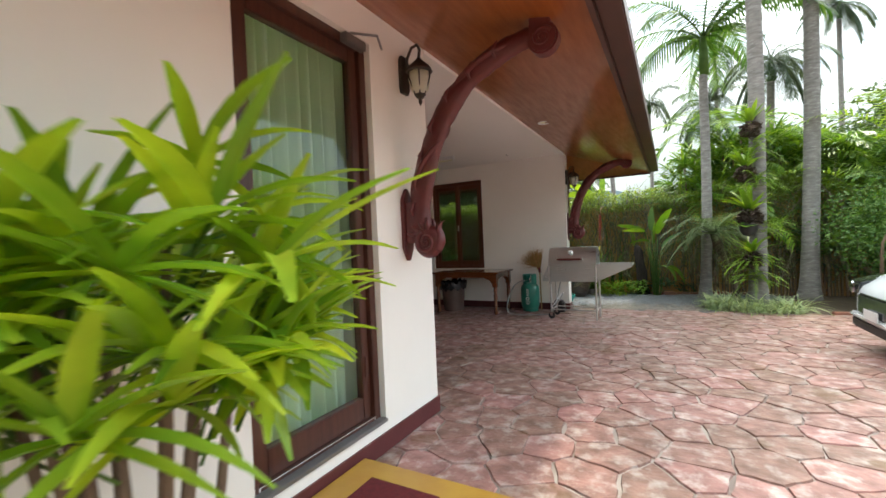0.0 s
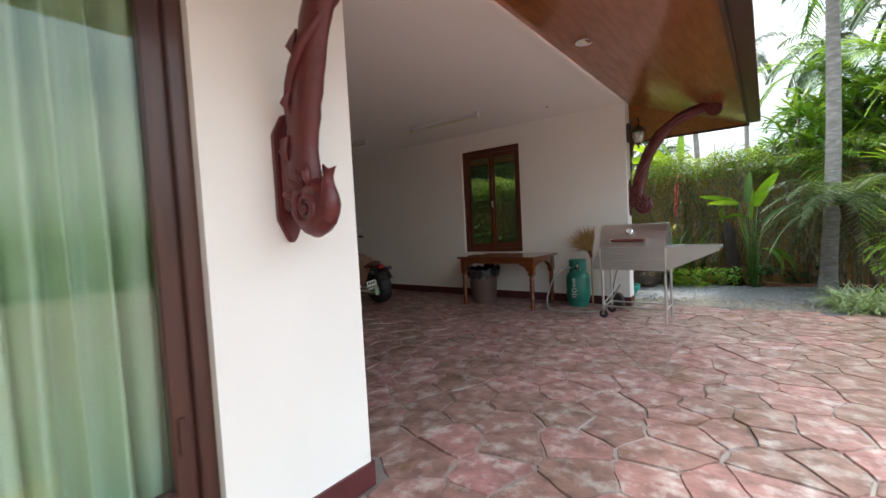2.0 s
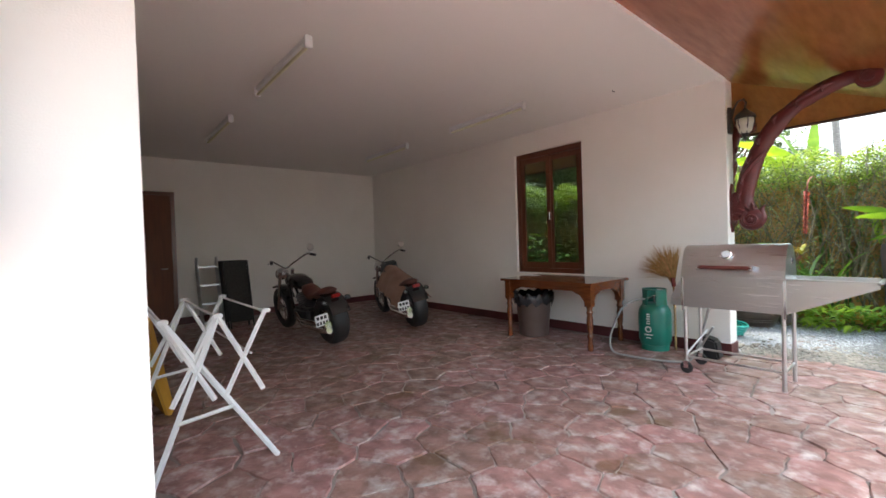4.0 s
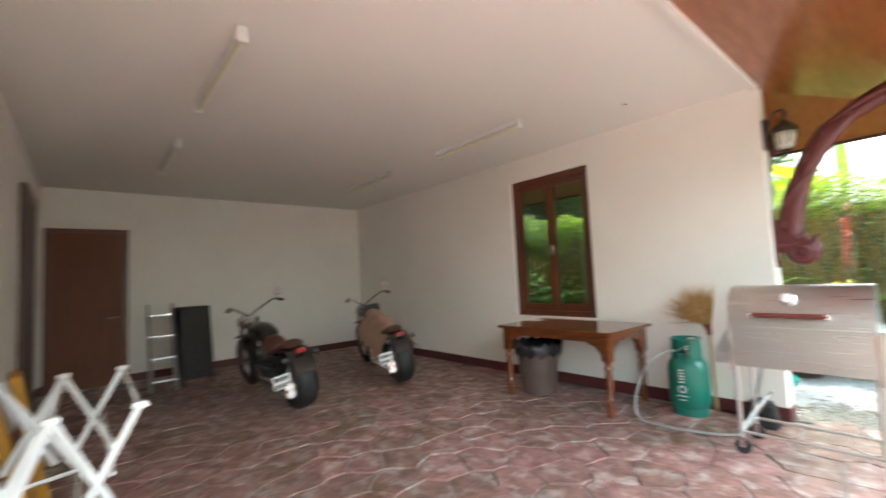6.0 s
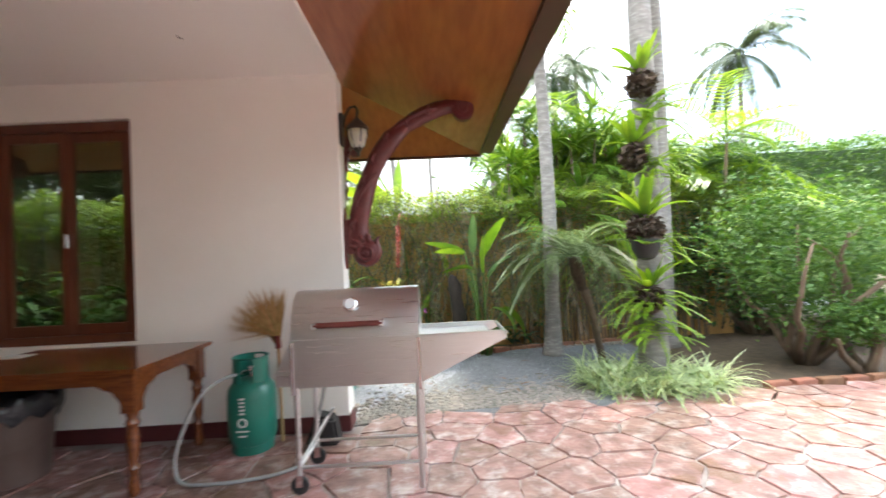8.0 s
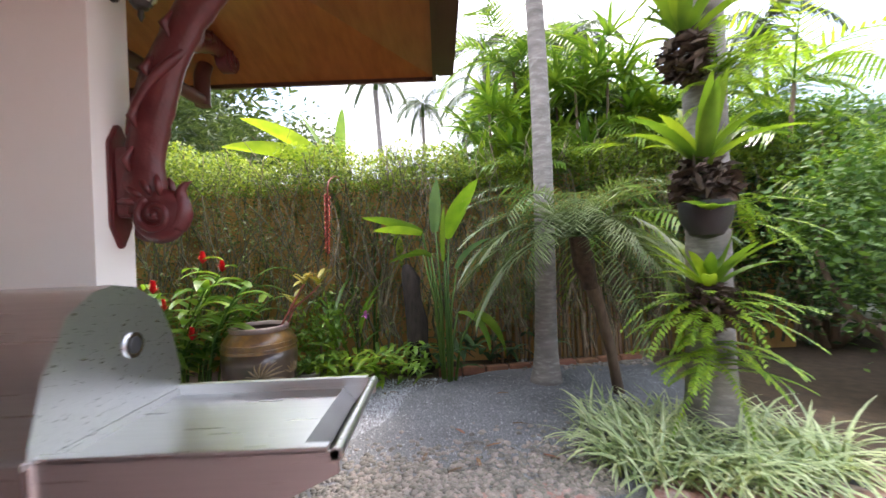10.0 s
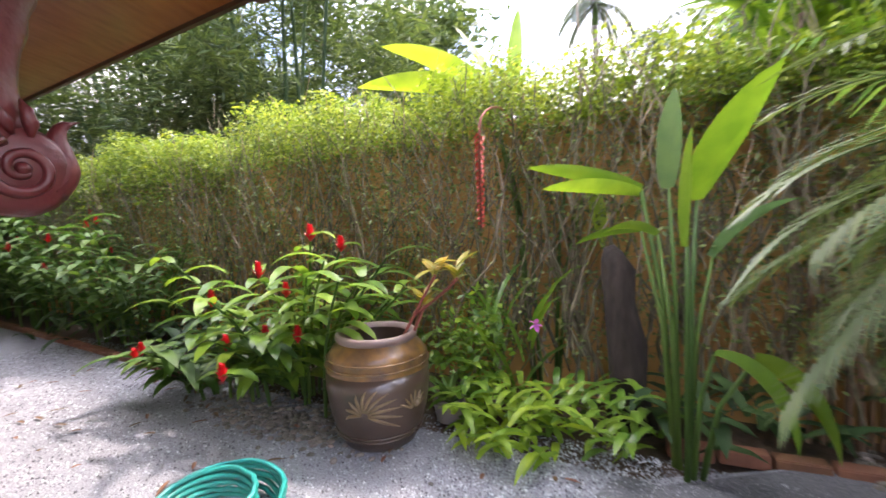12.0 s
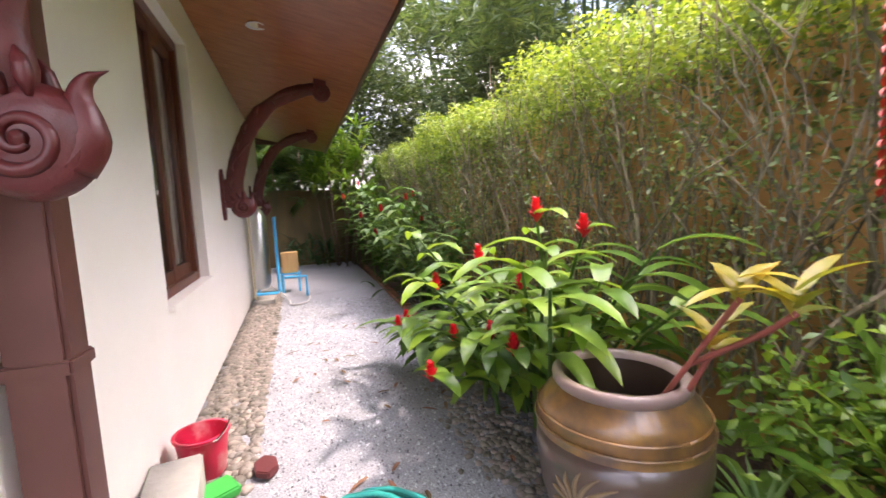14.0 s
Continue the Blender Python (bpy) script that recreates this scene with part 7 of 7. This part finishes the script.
def block_hedge(name, label, x0, x1, y0, y1, h, n, leaf, seed, material=LEAF_MID):
    """Clipped dense hedge: leaves outside a solid core, its dark colour painting the shade within."""
    ob = tagged(thing(name, label, "hedge"), kind="stuff")
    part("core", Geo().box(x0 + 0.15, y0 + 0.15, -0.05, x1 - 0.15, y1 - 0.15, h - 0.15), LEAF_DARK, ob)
    r = np.random.RandomState(seed)
    pts = []
    areas = [(x1 - x0) * h, (x1 - x0) * h, (y1 - y0) * h, (y1 - y0) * h, (x1 - x0) * (y1 - y0)]
    tot = sum(areas)
    for k, a in enumerate(areas):
        m = int(n * a / tot)
        u, w, dd = r.uniform(0, 1, m), r.uniform(0, 1, m), r.normal(0, 0.07, m)
        if k == 0:
            q = np.stack([x0 + u * (x1 - x0), y0 + dd, w * h], 1)
        elif k == 1:
            q = np.stack([x0 + u * (x1 - x0), y1 + dd, w * h], 1)
        elif k == 2:
            q = np.stack([x0 + dd, y0 + u * (y1 - y0), w * h], 1)
        elif k == 3:
            q = np.stack([x1 + dd, y0 + u * (y1 - y0), w * h], 1)
        else:
            q = np.stack([x0 + u * (x1 - x0), y0 + w * (y1 - y0), h + dd + 0.06 * np.sin(3 * u * (x1 - x0))], 1)
        pts.append(q)
    cloud_part("leaves", np.concatenate(pts), leaf, material, ob, seed=seed)
    return ob


block_hedge("hedge", "tall clipped dense green hedge beyond the palms", 5.0, 17.0, 13.6, 14.6, 3.35, 52000, 0.08, 101)
block_hedge("hedge", "tall clipped green hedge along the drive", 13.5, 14.5, -6.0, 13.0, 1.7, 14000, 0.11, 102)
block_hedge("hedge", "clipped green hedge at the near end of the drive", -8.0, 14.0, -8.0, -7.0, 2.0, 14000, 0.12, 103)

# ---- sun loungers ----
LWOOD = mat("grey_teak", (0.34, 0.29, 0.24), (0.26, 0.22, 0.18), 6, 0.7, 0.2, 40, stretch=(0.6, 5, 5))
CUSH = mat("white_cushion", (0.7, 0.7, 0.7), (0.64, 0.64, 0.65), 5, 0.8)
def lounger():
    ob = thing("sun_lounger", "wooden sun lounger with a pale cushion and raised back", "sun lounger", "loungers")
    for y in (0, 0.6):
        part("rail", Geo().box(0, y, 0.26, 1.9, y + 0.04, 0.33), LWOOD, ob, bevel=0.005)
        for x in (0.1, 1.7):
            part("leg", Geo().box(x, y, 0, x + 0.06, y + 0.04, 0.26), LWOOD, ob)
    for k in range(12):
        part("slat", Geo().box(0.02 + 0.1 * k, 0.04, 0.3, 0.1 + 0.1 * k, 0.6, 0.325), LWOOD, ob)
    part("cushion", Geo().box(0.0, 0.05, 0.33, 1.2, 0.59, 0.41), CUSH, ob, "pale cushion", bevel=0.03)
    part("backrest", Geo().box(0, 0.05, 0, 0.7, 0.59, 0.07), LWOOD, ob, bevel=0.01).matrix_basis = pose(1.2, 0, 0.33, 0, -42)
    return ob


lg0 = lounger()
lg0.matrix_basis = pose(6.2, 10.7, 0.0, 0, 0, 20)
copy_thing(lg0, pose(6.1, 11.6, 0.0, 0, 0, 20))

# ---- trees beyond the wall ----
def clump_tree(at, h, crown_r, n, leaf, seed, label, material=FARLEAF, trunks=1, aspect=0.35, clumps=40, name="tree"):
    r = np.random.RandomState(seed)
    rnd = random.Random(seed)
    ob = thing(name, label, "tree", at=at)
    for k in range(trunks):
        a = rnd.uniform(0, 6.28)
        sp = 0.9 if trunks > 1 else 0.1
        b = Vector((sp * math.cos(a) * rnd.random(), sp * math.sin(a) * rnd.random(), 0))
        t = b + Vector((math.cos(a) * crown_r * 0.5, math.sin(a) * crown_r * 0.5, h * rnd.uniform(0.75, 1.0)))
        part("trunk", Geo().tube(smooth_path([b, b.lerp(t, 0.4) + Vector((0, 0, h * 0.08)), b.lerp(t, 0.75) + Vector((0, 0, h * 0.1)), t], 3), [0.1 if trunks == 1 else 0.045] * 4 + [0.07 if trunks == 1 else 0.035] * 3 + [0.03] * 3, 7), BARK if trunks == 1 else LEAF_DARK, ob, smooth="all")
    if trunks == 1:
        for k in range(9):
            a = 2.4 * k
            z = h * (0.4 + 0.05 * k)
            part("limb", Geo().tube([(0, 0, z), (crown_r * 0.5 * math.cos(a), crown_r * 0.5 * math.sin(a), z + h * 0.15)], [0.05, 0.015], 6), BARK, ob)
    cs = []
    for _ in range(clumps):
        q = r.normal(size=3)
        q /= np.linalg.norm(q)
        q *= r.uniform(0.35, 1.0) ** 0.6
        cs.append(np.array([q[0] * crown_r, q[1] * crown_r, h * 0.68 + q[2] * h * 0.36]))
    pts = np.concatenate([c + r.normal(size=(n // clumps, 3)) * crown_r * 0.15 * np.array([1, 1, 0.7]) for c in cs])
    cloud_part("crown", pts, leaf, material, ob, "uneven leafy crown", aspect=aspect, seed=seed)
    return ob


clump_tree((-6.0, 15.6, 0), 7.0, 2.9, 17000, 0.26, 111, "tall feathery bamboo clump beyond the garden wall", trunks=12, aspect=0.16, name="bamboo_clump")
clump_tree((-10.0, 14.8, 0), 7.5, 3.2, 17000, 0.26, 112, "tall feathery bamboo clump beyond the garden wall", trunks=12, aspect=0.16, name="bamboo_clump")
clump_tree((-13.2, 11.0, 0), 7.0, 3.2, 17000, 0.28, 113, "tall feathery bamboo clump at the end of the path", trunks=12, aspect=0.16, name="bamboo_clump")
clump_tree((-8.0, 21.0, 0), 8.5, 4.2, 14000, 0.32, 114, "large leafy tree beyond the garden wall")
clump_tree((-3.2, 20.0, 0), 5.2, 2.4, 6000, 0.22, 115, "leafy tree beyond the garden wall")
clump_tree((-16.0, 20.0, 0), 9.0, 4.5, 8000, 0.3, 116, "large leafy tree beyond the garden wall")
clump_tree((9.0, 24.0, 0), 6.0, 3.5, 7000, 0.28, 117, "broad leafy tree behind the hedge")
clump_tree((16.5, 16.6, 0), 5.6, 2.4, 12000, 0.17, 132, "bright leafy tree beside the tall hedge", LEAF_GINGER)
clump_tree((-12.0, 6.0, 0), 7.0, 3.0, 5000, 0.26, 118, "leafy tree behind the house")
fan_palm((-9.2, 11.0, 0.0), 12, 3.1, 119, "tall fan palm clump at the end of the path")
leafy_low((-9.6, 10.2, 0), 70, 0.6, 0.07, 131, "dark green undergrowth at the foot of the end wall", LEAF_DARK, 0.6, 2.0)
areca((-10.9, 9.9, 0.0), 12, 2.9, 120, "leafy palm clump behind the end wall", LEAF_MID, 1.1)
clump_tree((-12.5, 8.5, 0), 5.5, 2.6, 9000, 0.25, 130, "dark leafy tree behind the end wall", LEAF_DARK)

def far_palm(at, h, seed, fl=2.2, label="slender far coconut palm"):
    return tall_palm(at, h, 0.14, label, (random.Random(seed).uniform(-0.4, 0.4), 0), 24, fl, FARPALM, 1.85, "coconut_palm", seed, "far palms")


far_palm((-1.0, 27.0, 0), 8.9, 121, 1.9, "far fan palm with a thick crown")
far_palm((0.65, 34.0, 0), 9.8, 122, 2.2)
far_palm((-4.0, 36.0, 0), 5.0, 123, 2.2)
far_palm((16.9, 27.0, 0), 10.6, 124, 3.5)
far_palm((4.5, 31.0, 0), 11.8, 131, 2.6, "far palm with long drooping fronds")
far_palm((9.9, 31.0, 0), 12.4, 129, 2.2)
far_palm((4.6, 19.0, 0), 6.4, 125, 1.9)
far_palm((3.2, 22.0, 0), 6.0, 126, 2.0)
far_palm((22.0, 34.0, 0), 7.0, 127, 2.4)
# distance haze is painted as the hills' blue-green base colour
HILL = mat("haze_tinted_hill", (0.22, 0.30, 0.34), (0.19, 0.26, 0.29), 0.02, 1.0)
rnd = random.Random(9)
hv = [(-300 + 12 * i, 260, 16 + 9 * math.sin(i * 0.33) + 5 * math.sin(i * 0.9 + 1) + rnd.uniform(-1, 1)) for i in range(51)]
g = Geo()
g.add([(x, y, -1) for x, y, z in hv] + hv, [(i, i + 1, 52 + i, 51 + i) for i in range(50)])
structure("backdrop", g, HILL, "far hills with the haze painted in as blue-green", "hills")
r_ = np.random.RandomState(77)
ft = tagged(thing("far_woods", "distant line of leafy trees", "trees"), kind="stuff")
xx = r_.uniform(-60, 70, 15000)
cloud_part("leaves", np.stack([xx, 45 + r_.uniform(0, 8, 15000), np.abs(r_.normal(0, 1, 15000)) * (2.4 + np.sin(xx * 0.35) + 0.8 * np.sin(xx * 1.1))], 1), 0.75, FARLEAF, ft, seed=3)
# house roof beyond the wall
fh = thing("neighbour_house", "low neighbouring house with a pale tiled roof", "house")
part("wall", Geo().box(-9, 26, 0, -4.0, 30, 2.6), WALL, fh)
part("roof", Geo().prism([(25.4, 2.5), (28, 4.2), (30.6, 2.5)], "x", -9.5, -3.5), CONC, fh, "pale tiled roof")


# ---- pebbles ----
PEB = mat("river_pebble", (0.20, 0.175, 0.145), (0.115, 0.105, 0.092), 14, 0.55, 0.15, 60, random_tint=0.45)


def pebble_mesh(seed):
    r = np.random.RandomState(seed)
    bm = bmesh.new()
    bmesh.ops.create_icosphere(bm, subdivisions=1, radius=1.0)
    sc = np.array([1.0, r.uniform(0.6, 0.85), r.uniform(0.4, 0.6)])
    v = [tuple(np.array(q.co) * sc * (1 + r.uniform(-0.08, 0.08))) for q in bm.verts]
    f = [tuple(w.index for w in q.verts) for q in bm.faces]
    bm.free()
    return np.array(v), f


PEBS = [pebble_mesh(k) for k in range(6)]


def pebbles(name, label, pts, smin, smax, seed):
    r = np.random.RandomState(seed)
    g = Geo()
    for (x, y) in pts:
        v, f = PEBS[r.randint(6)]
        a = r.uniform(0, 6.28)
        s = r.uniform(smin, smax)
        c, sn = math.cos(a), math.sin(a)
        g.add([(x + s * (q[0] * c - q[1] * sn), y + s * (q[0] * sn + q[1] * c), s * q[2] + s * 0.1 - 0.012) for q in v], f)
    me = bpy.data.meshes.new(name)
    me.from_pydata(g.v, [], g.f)
    me.polygons.foreach_set("use_smooth", [True] * len(me.polygons))
    me.materials.append(PEB)
    return tagged(new(name, me), label, "pebbles", kind="stuff")


r_ = np.random.RandomState(12)
pts = [(r_.uniform(-6.5, -0.05), r_.uniform(9.24, 9.63)) for _ in range(3300)]
pebbles("wall_pebbles", "brown river pebbles along the house wall", pts, 0.022, 0.048, 1)
pts = []
for _ in range(3600):
    x = r_.uniform(0.0, 2.3)
    lo = np.interp(x, [0, 0.9, 2.0, 2.4], [9.1, 9.34, 9.42, 9.44])
    pts.append((x, lo + abs(r_.normal(0, 0.3))))
pebbles("border_pebbles", "grey-brown pebbles between paving and gravel", pts, 0.016, 0.032, 2)
pts = [(-1.0 + r_.normal(0, 0.35), 10.95 + r_.normal(0, 0.12)) for _ in range(500)] + [(r_.uniform(2.2, 3.6), 11.8 + r_.normal(0, 0.08)) for _ in range(400)]
pebbles("bed_pebbles", "dark lava stones in the flower bed", pts, 0.018, 0.035, 3)
# loose gravel grains
r_ = np.random.RandomState(15)
GRAIN = mat("gravel_grain", (0.33, 0.345, 0.37), (0.16, 0.17, 0.19), 20, 0.75, random_tint=0.75)
# grains coloured darker for the palm shade
SHADEGRAIN = mat("shaded_gravel_grain", (0.24, 0.25, 0.265), (0.09, 0.095, 0.105), 20, 0.5, random_tint=0.7)
n = 44000
gx, gy = np.where(np.arange(n) < 26000, r_.uniform(-5.5, 3.4, n), r_.uniform(0.2, 3.4, n)), r_.uniform(9.62, 11.5, n)
keep = ~((gx > 0) & (gy < 9.8))
gx, gy = gx[keep], gy[keep]
n = len(gx)
s = r_.uniform(0.004, 0.012, n)[:, None]
base = np.array([[1, 0, -0.3], [-0.5, 0.87, -0.3], [-0.5, -0.87, -0.3], [0, 0, 0.9]])
jit = r_.uniform(0.6, 1.3, (n, 4, 1))
ang = r_.uniform(0, 6.28, n)
ca, sa = np.cos(ang)[:, None], np.sin(ang)[:, None]
bb = base[None] * jit * s[:, None]
v = np.stack([bb[..., 0] * ca - bb[..., 1] * sa + gx[:, None], bb[..., 0] * sa + bb[..., 1] * ca + gy[:, None], bb[..., 2] - 0.01], -1)
i0 = np.arange(n)[:, None] * 4
f = np.concatenate([i0 + np.array([[0, 1, 3]]), i0 + np.array([[1, 2, 3]]), i0 + np.array([[2, 0, 3]])])
me = bpy.data.meshes.new("gravel_grains")
me.vertices.add(n * 4)
me.vertices.foreach_set("co", v.reshape(-1))
me.loops.add(len(f) * 3)
me.loops.foreach_set("vertex_index", f.reshape(-1).astype(np.int32))
me.polygons.add(len(f))
me.polygons.foreach_set("loop_start", np.arange(0, len(f) * 3, 3, dtype=np.int32))
me.update(calc_edges=True)
me.materials.append(GRAIN)
me.materials.append(SHADEGRAIN)
# grains past this edge take the painted-shade colour
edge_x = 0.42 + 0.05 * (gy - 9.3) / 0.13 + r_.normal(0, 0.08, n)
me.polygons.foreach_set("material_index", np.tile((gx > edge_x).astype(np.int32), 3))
tagged(new("gravel_grains", me), "loose grey gravel, painted darker near the palms for their shade", "gravel", kind="stuff")
# fallen leaves
g = Geo()
rnd = random.Random(17)
for _ in range(70):
    x, y = rnd.uniform(-4, 2.0), rnd.uniform(9.7, 11.2)
    a = rnd.uniform(0, 6.28)
    blade(g, (x, y, 0.004), (math.cos(a), math.sin(a), 0.12), rnd.uniform(0.04, 0.14), 0.025, 0.3, 3, 0.15)
tagged(part("fallen_leaves", g, mat("dry_leaf", (0.16, 0.09, 0.04), (0.10, 0.05, 0.025), 9, 0.8, random_tint=0.4)), "dry brown fallen leaves on the gravel", "leaves", kind="stuff")


# ---- flagstone paving ----
def clip(poly, px, py, qx, qy, gap):
    """Keep the part of a polygon nearer to p than to q, less half the gap."""
    mx, my = (px + qx) / 2, (py + qy) / 2
    dx, dy = qx - px, qy - py
    ln = math.hypot(dx, dy)
    dx, dy = dx / ln, dy / ln
    mx, my = mx - dx * gap / 2, my - dy * gap / 2
    out = []
    for i in range(len(poly)):
        a, b = poly[i], poly[(i + 1) % len(poly)]
        da = (a[0] - mx) * dx + (a[1] - my) * dy
        db = (b[0] - mx) * dx + (b[1] - my) * dy
        if da <= 0:
            out.append(a)
        if (da < 0 < db) or (db < 0 < da):
            t = da / (da - db)
            out.append((a[0] + (b[0] - a[0]) * t, a[1] + (b[1] - a[1]) * t))
    return out


def in_court(x, y):
    return (x > 0.02 and y < np.interp(x, [0, 0.9, 2.0, 3.6, 12], [9.15, 9.32, 9.4, 9.47, 9.47]) and y > -6) or (XB < x <= 0.02 and YA < y < YB)


SP = 0.35
rs = np.random.RandomState(23)
cells = {}
for i in range(-24, 36):
    for j in range(-22, 34):
        cells[i, j] = ((i + 0.5 * (j % 2) + rs.uniform(-0.33, 0.33)) * SP, (j * 0.866 + rs.uniform(-0.3, 0.3)) * SP)
floor_ob = bpy.data.objects["floor"]
rest = Geo()
count = 0
rnd = random.Random(29)
for (i, j), (px, py) in cells.items():
    if not in_court(px, py) or px > 11.5:
        continue
    poly = [(px - 0.6, py - 0.6), (px + 0.6, py - 0.6), (px + 0.6, py + 0.6), (px - 0.6, py + 0.6)]
    for di in (-2, -1, 0, 1, 2):
        for dj in (-2, -1, 0, 1, 2):
            if (di or dj) and (i + di, j + dj) in cells:
                poly = clip(poly, px, py, *cells[i + di, j + dj], 0.013)
                if len(poly) < 3:
                    break
    if YA < py < YB:
        poly = [(max(x, XB + 0.015), y if x > 0.016 else min(max(y, YA + 0.015), YB - 0.015)) for x, y in poly]
    elif px > 0.02:
        poly = [(max(x, 0.016), y) for x, y in poly]
    else:
        poly = [(max(x, XB + 0.015), min(max(y, YA + 0.015), YB - 0.015)) for x, y in poly]
    if len(poly) < 3:
        continue
    # wobble the outline a little
    fine = []
    for k in range(len(poly)):
        a, b = poly[k], poly[(k + 1) % len(poly)]
        ln = math.hypot(b[0] - a[0], b[1] - a[1])
        if ln < 0.02:
            fine.append(a)
            continue
        fine.append(a)
        nx, ny = -(b[1] - a[1]) / ln, (b[0] - a[0]) / ln
        for u in ((0.5,) if ln < 0.2 else (0.33, 0.66)):
            w = 0.010 * math.sin(17 * (a[0] + b[0]) + 13 * (a[1] + b[1]) + 5 * u)
            fine.append((a[0] + (b[0] - a[0]) * u + nx * w, a[1] + (b[1] - a[1]) * u + ny * w))
    h = rnd.uniform(-0.002, 0.002)
    tx, ty = rnd.uniform(-0.006, 0.006), rnd.uniform(-0.006, 0.006)
    n = len(fine)
    top = [(px + (x - px) * 0.972, py + (y - py) * 0.972, h + (x - px) * tx + (y - py) * ty) for x, y in fine]
    low = [(x, y, -0.016) for x, y in fine]
    faces = [tuple(range(n))] + [(n + k, n + (k + 1) % n, (k + 1) % n, k) for k in range(n)]
    if -0.6 < px < 2.3 and 2.6 < py < 8.9 and count < 290:
        me = bpy.data.meshes.new("stone")
        me.from_pydata(top + low, [], faces)
        me.materials.append(STONE)
        ob = new("stone", me)
        ob.parent = floor_ob
        count += 1
    else:
        rest.add(top + low, faces)
me = bpy.data.meshes.new("paving_stones")
me.from_pydata(rest.v, [], rest.f)
me.materials.append(STONE)
ps = new("paving_stones", me)
ps.parent = floor_ob
tagged(ps, kind="stuff")
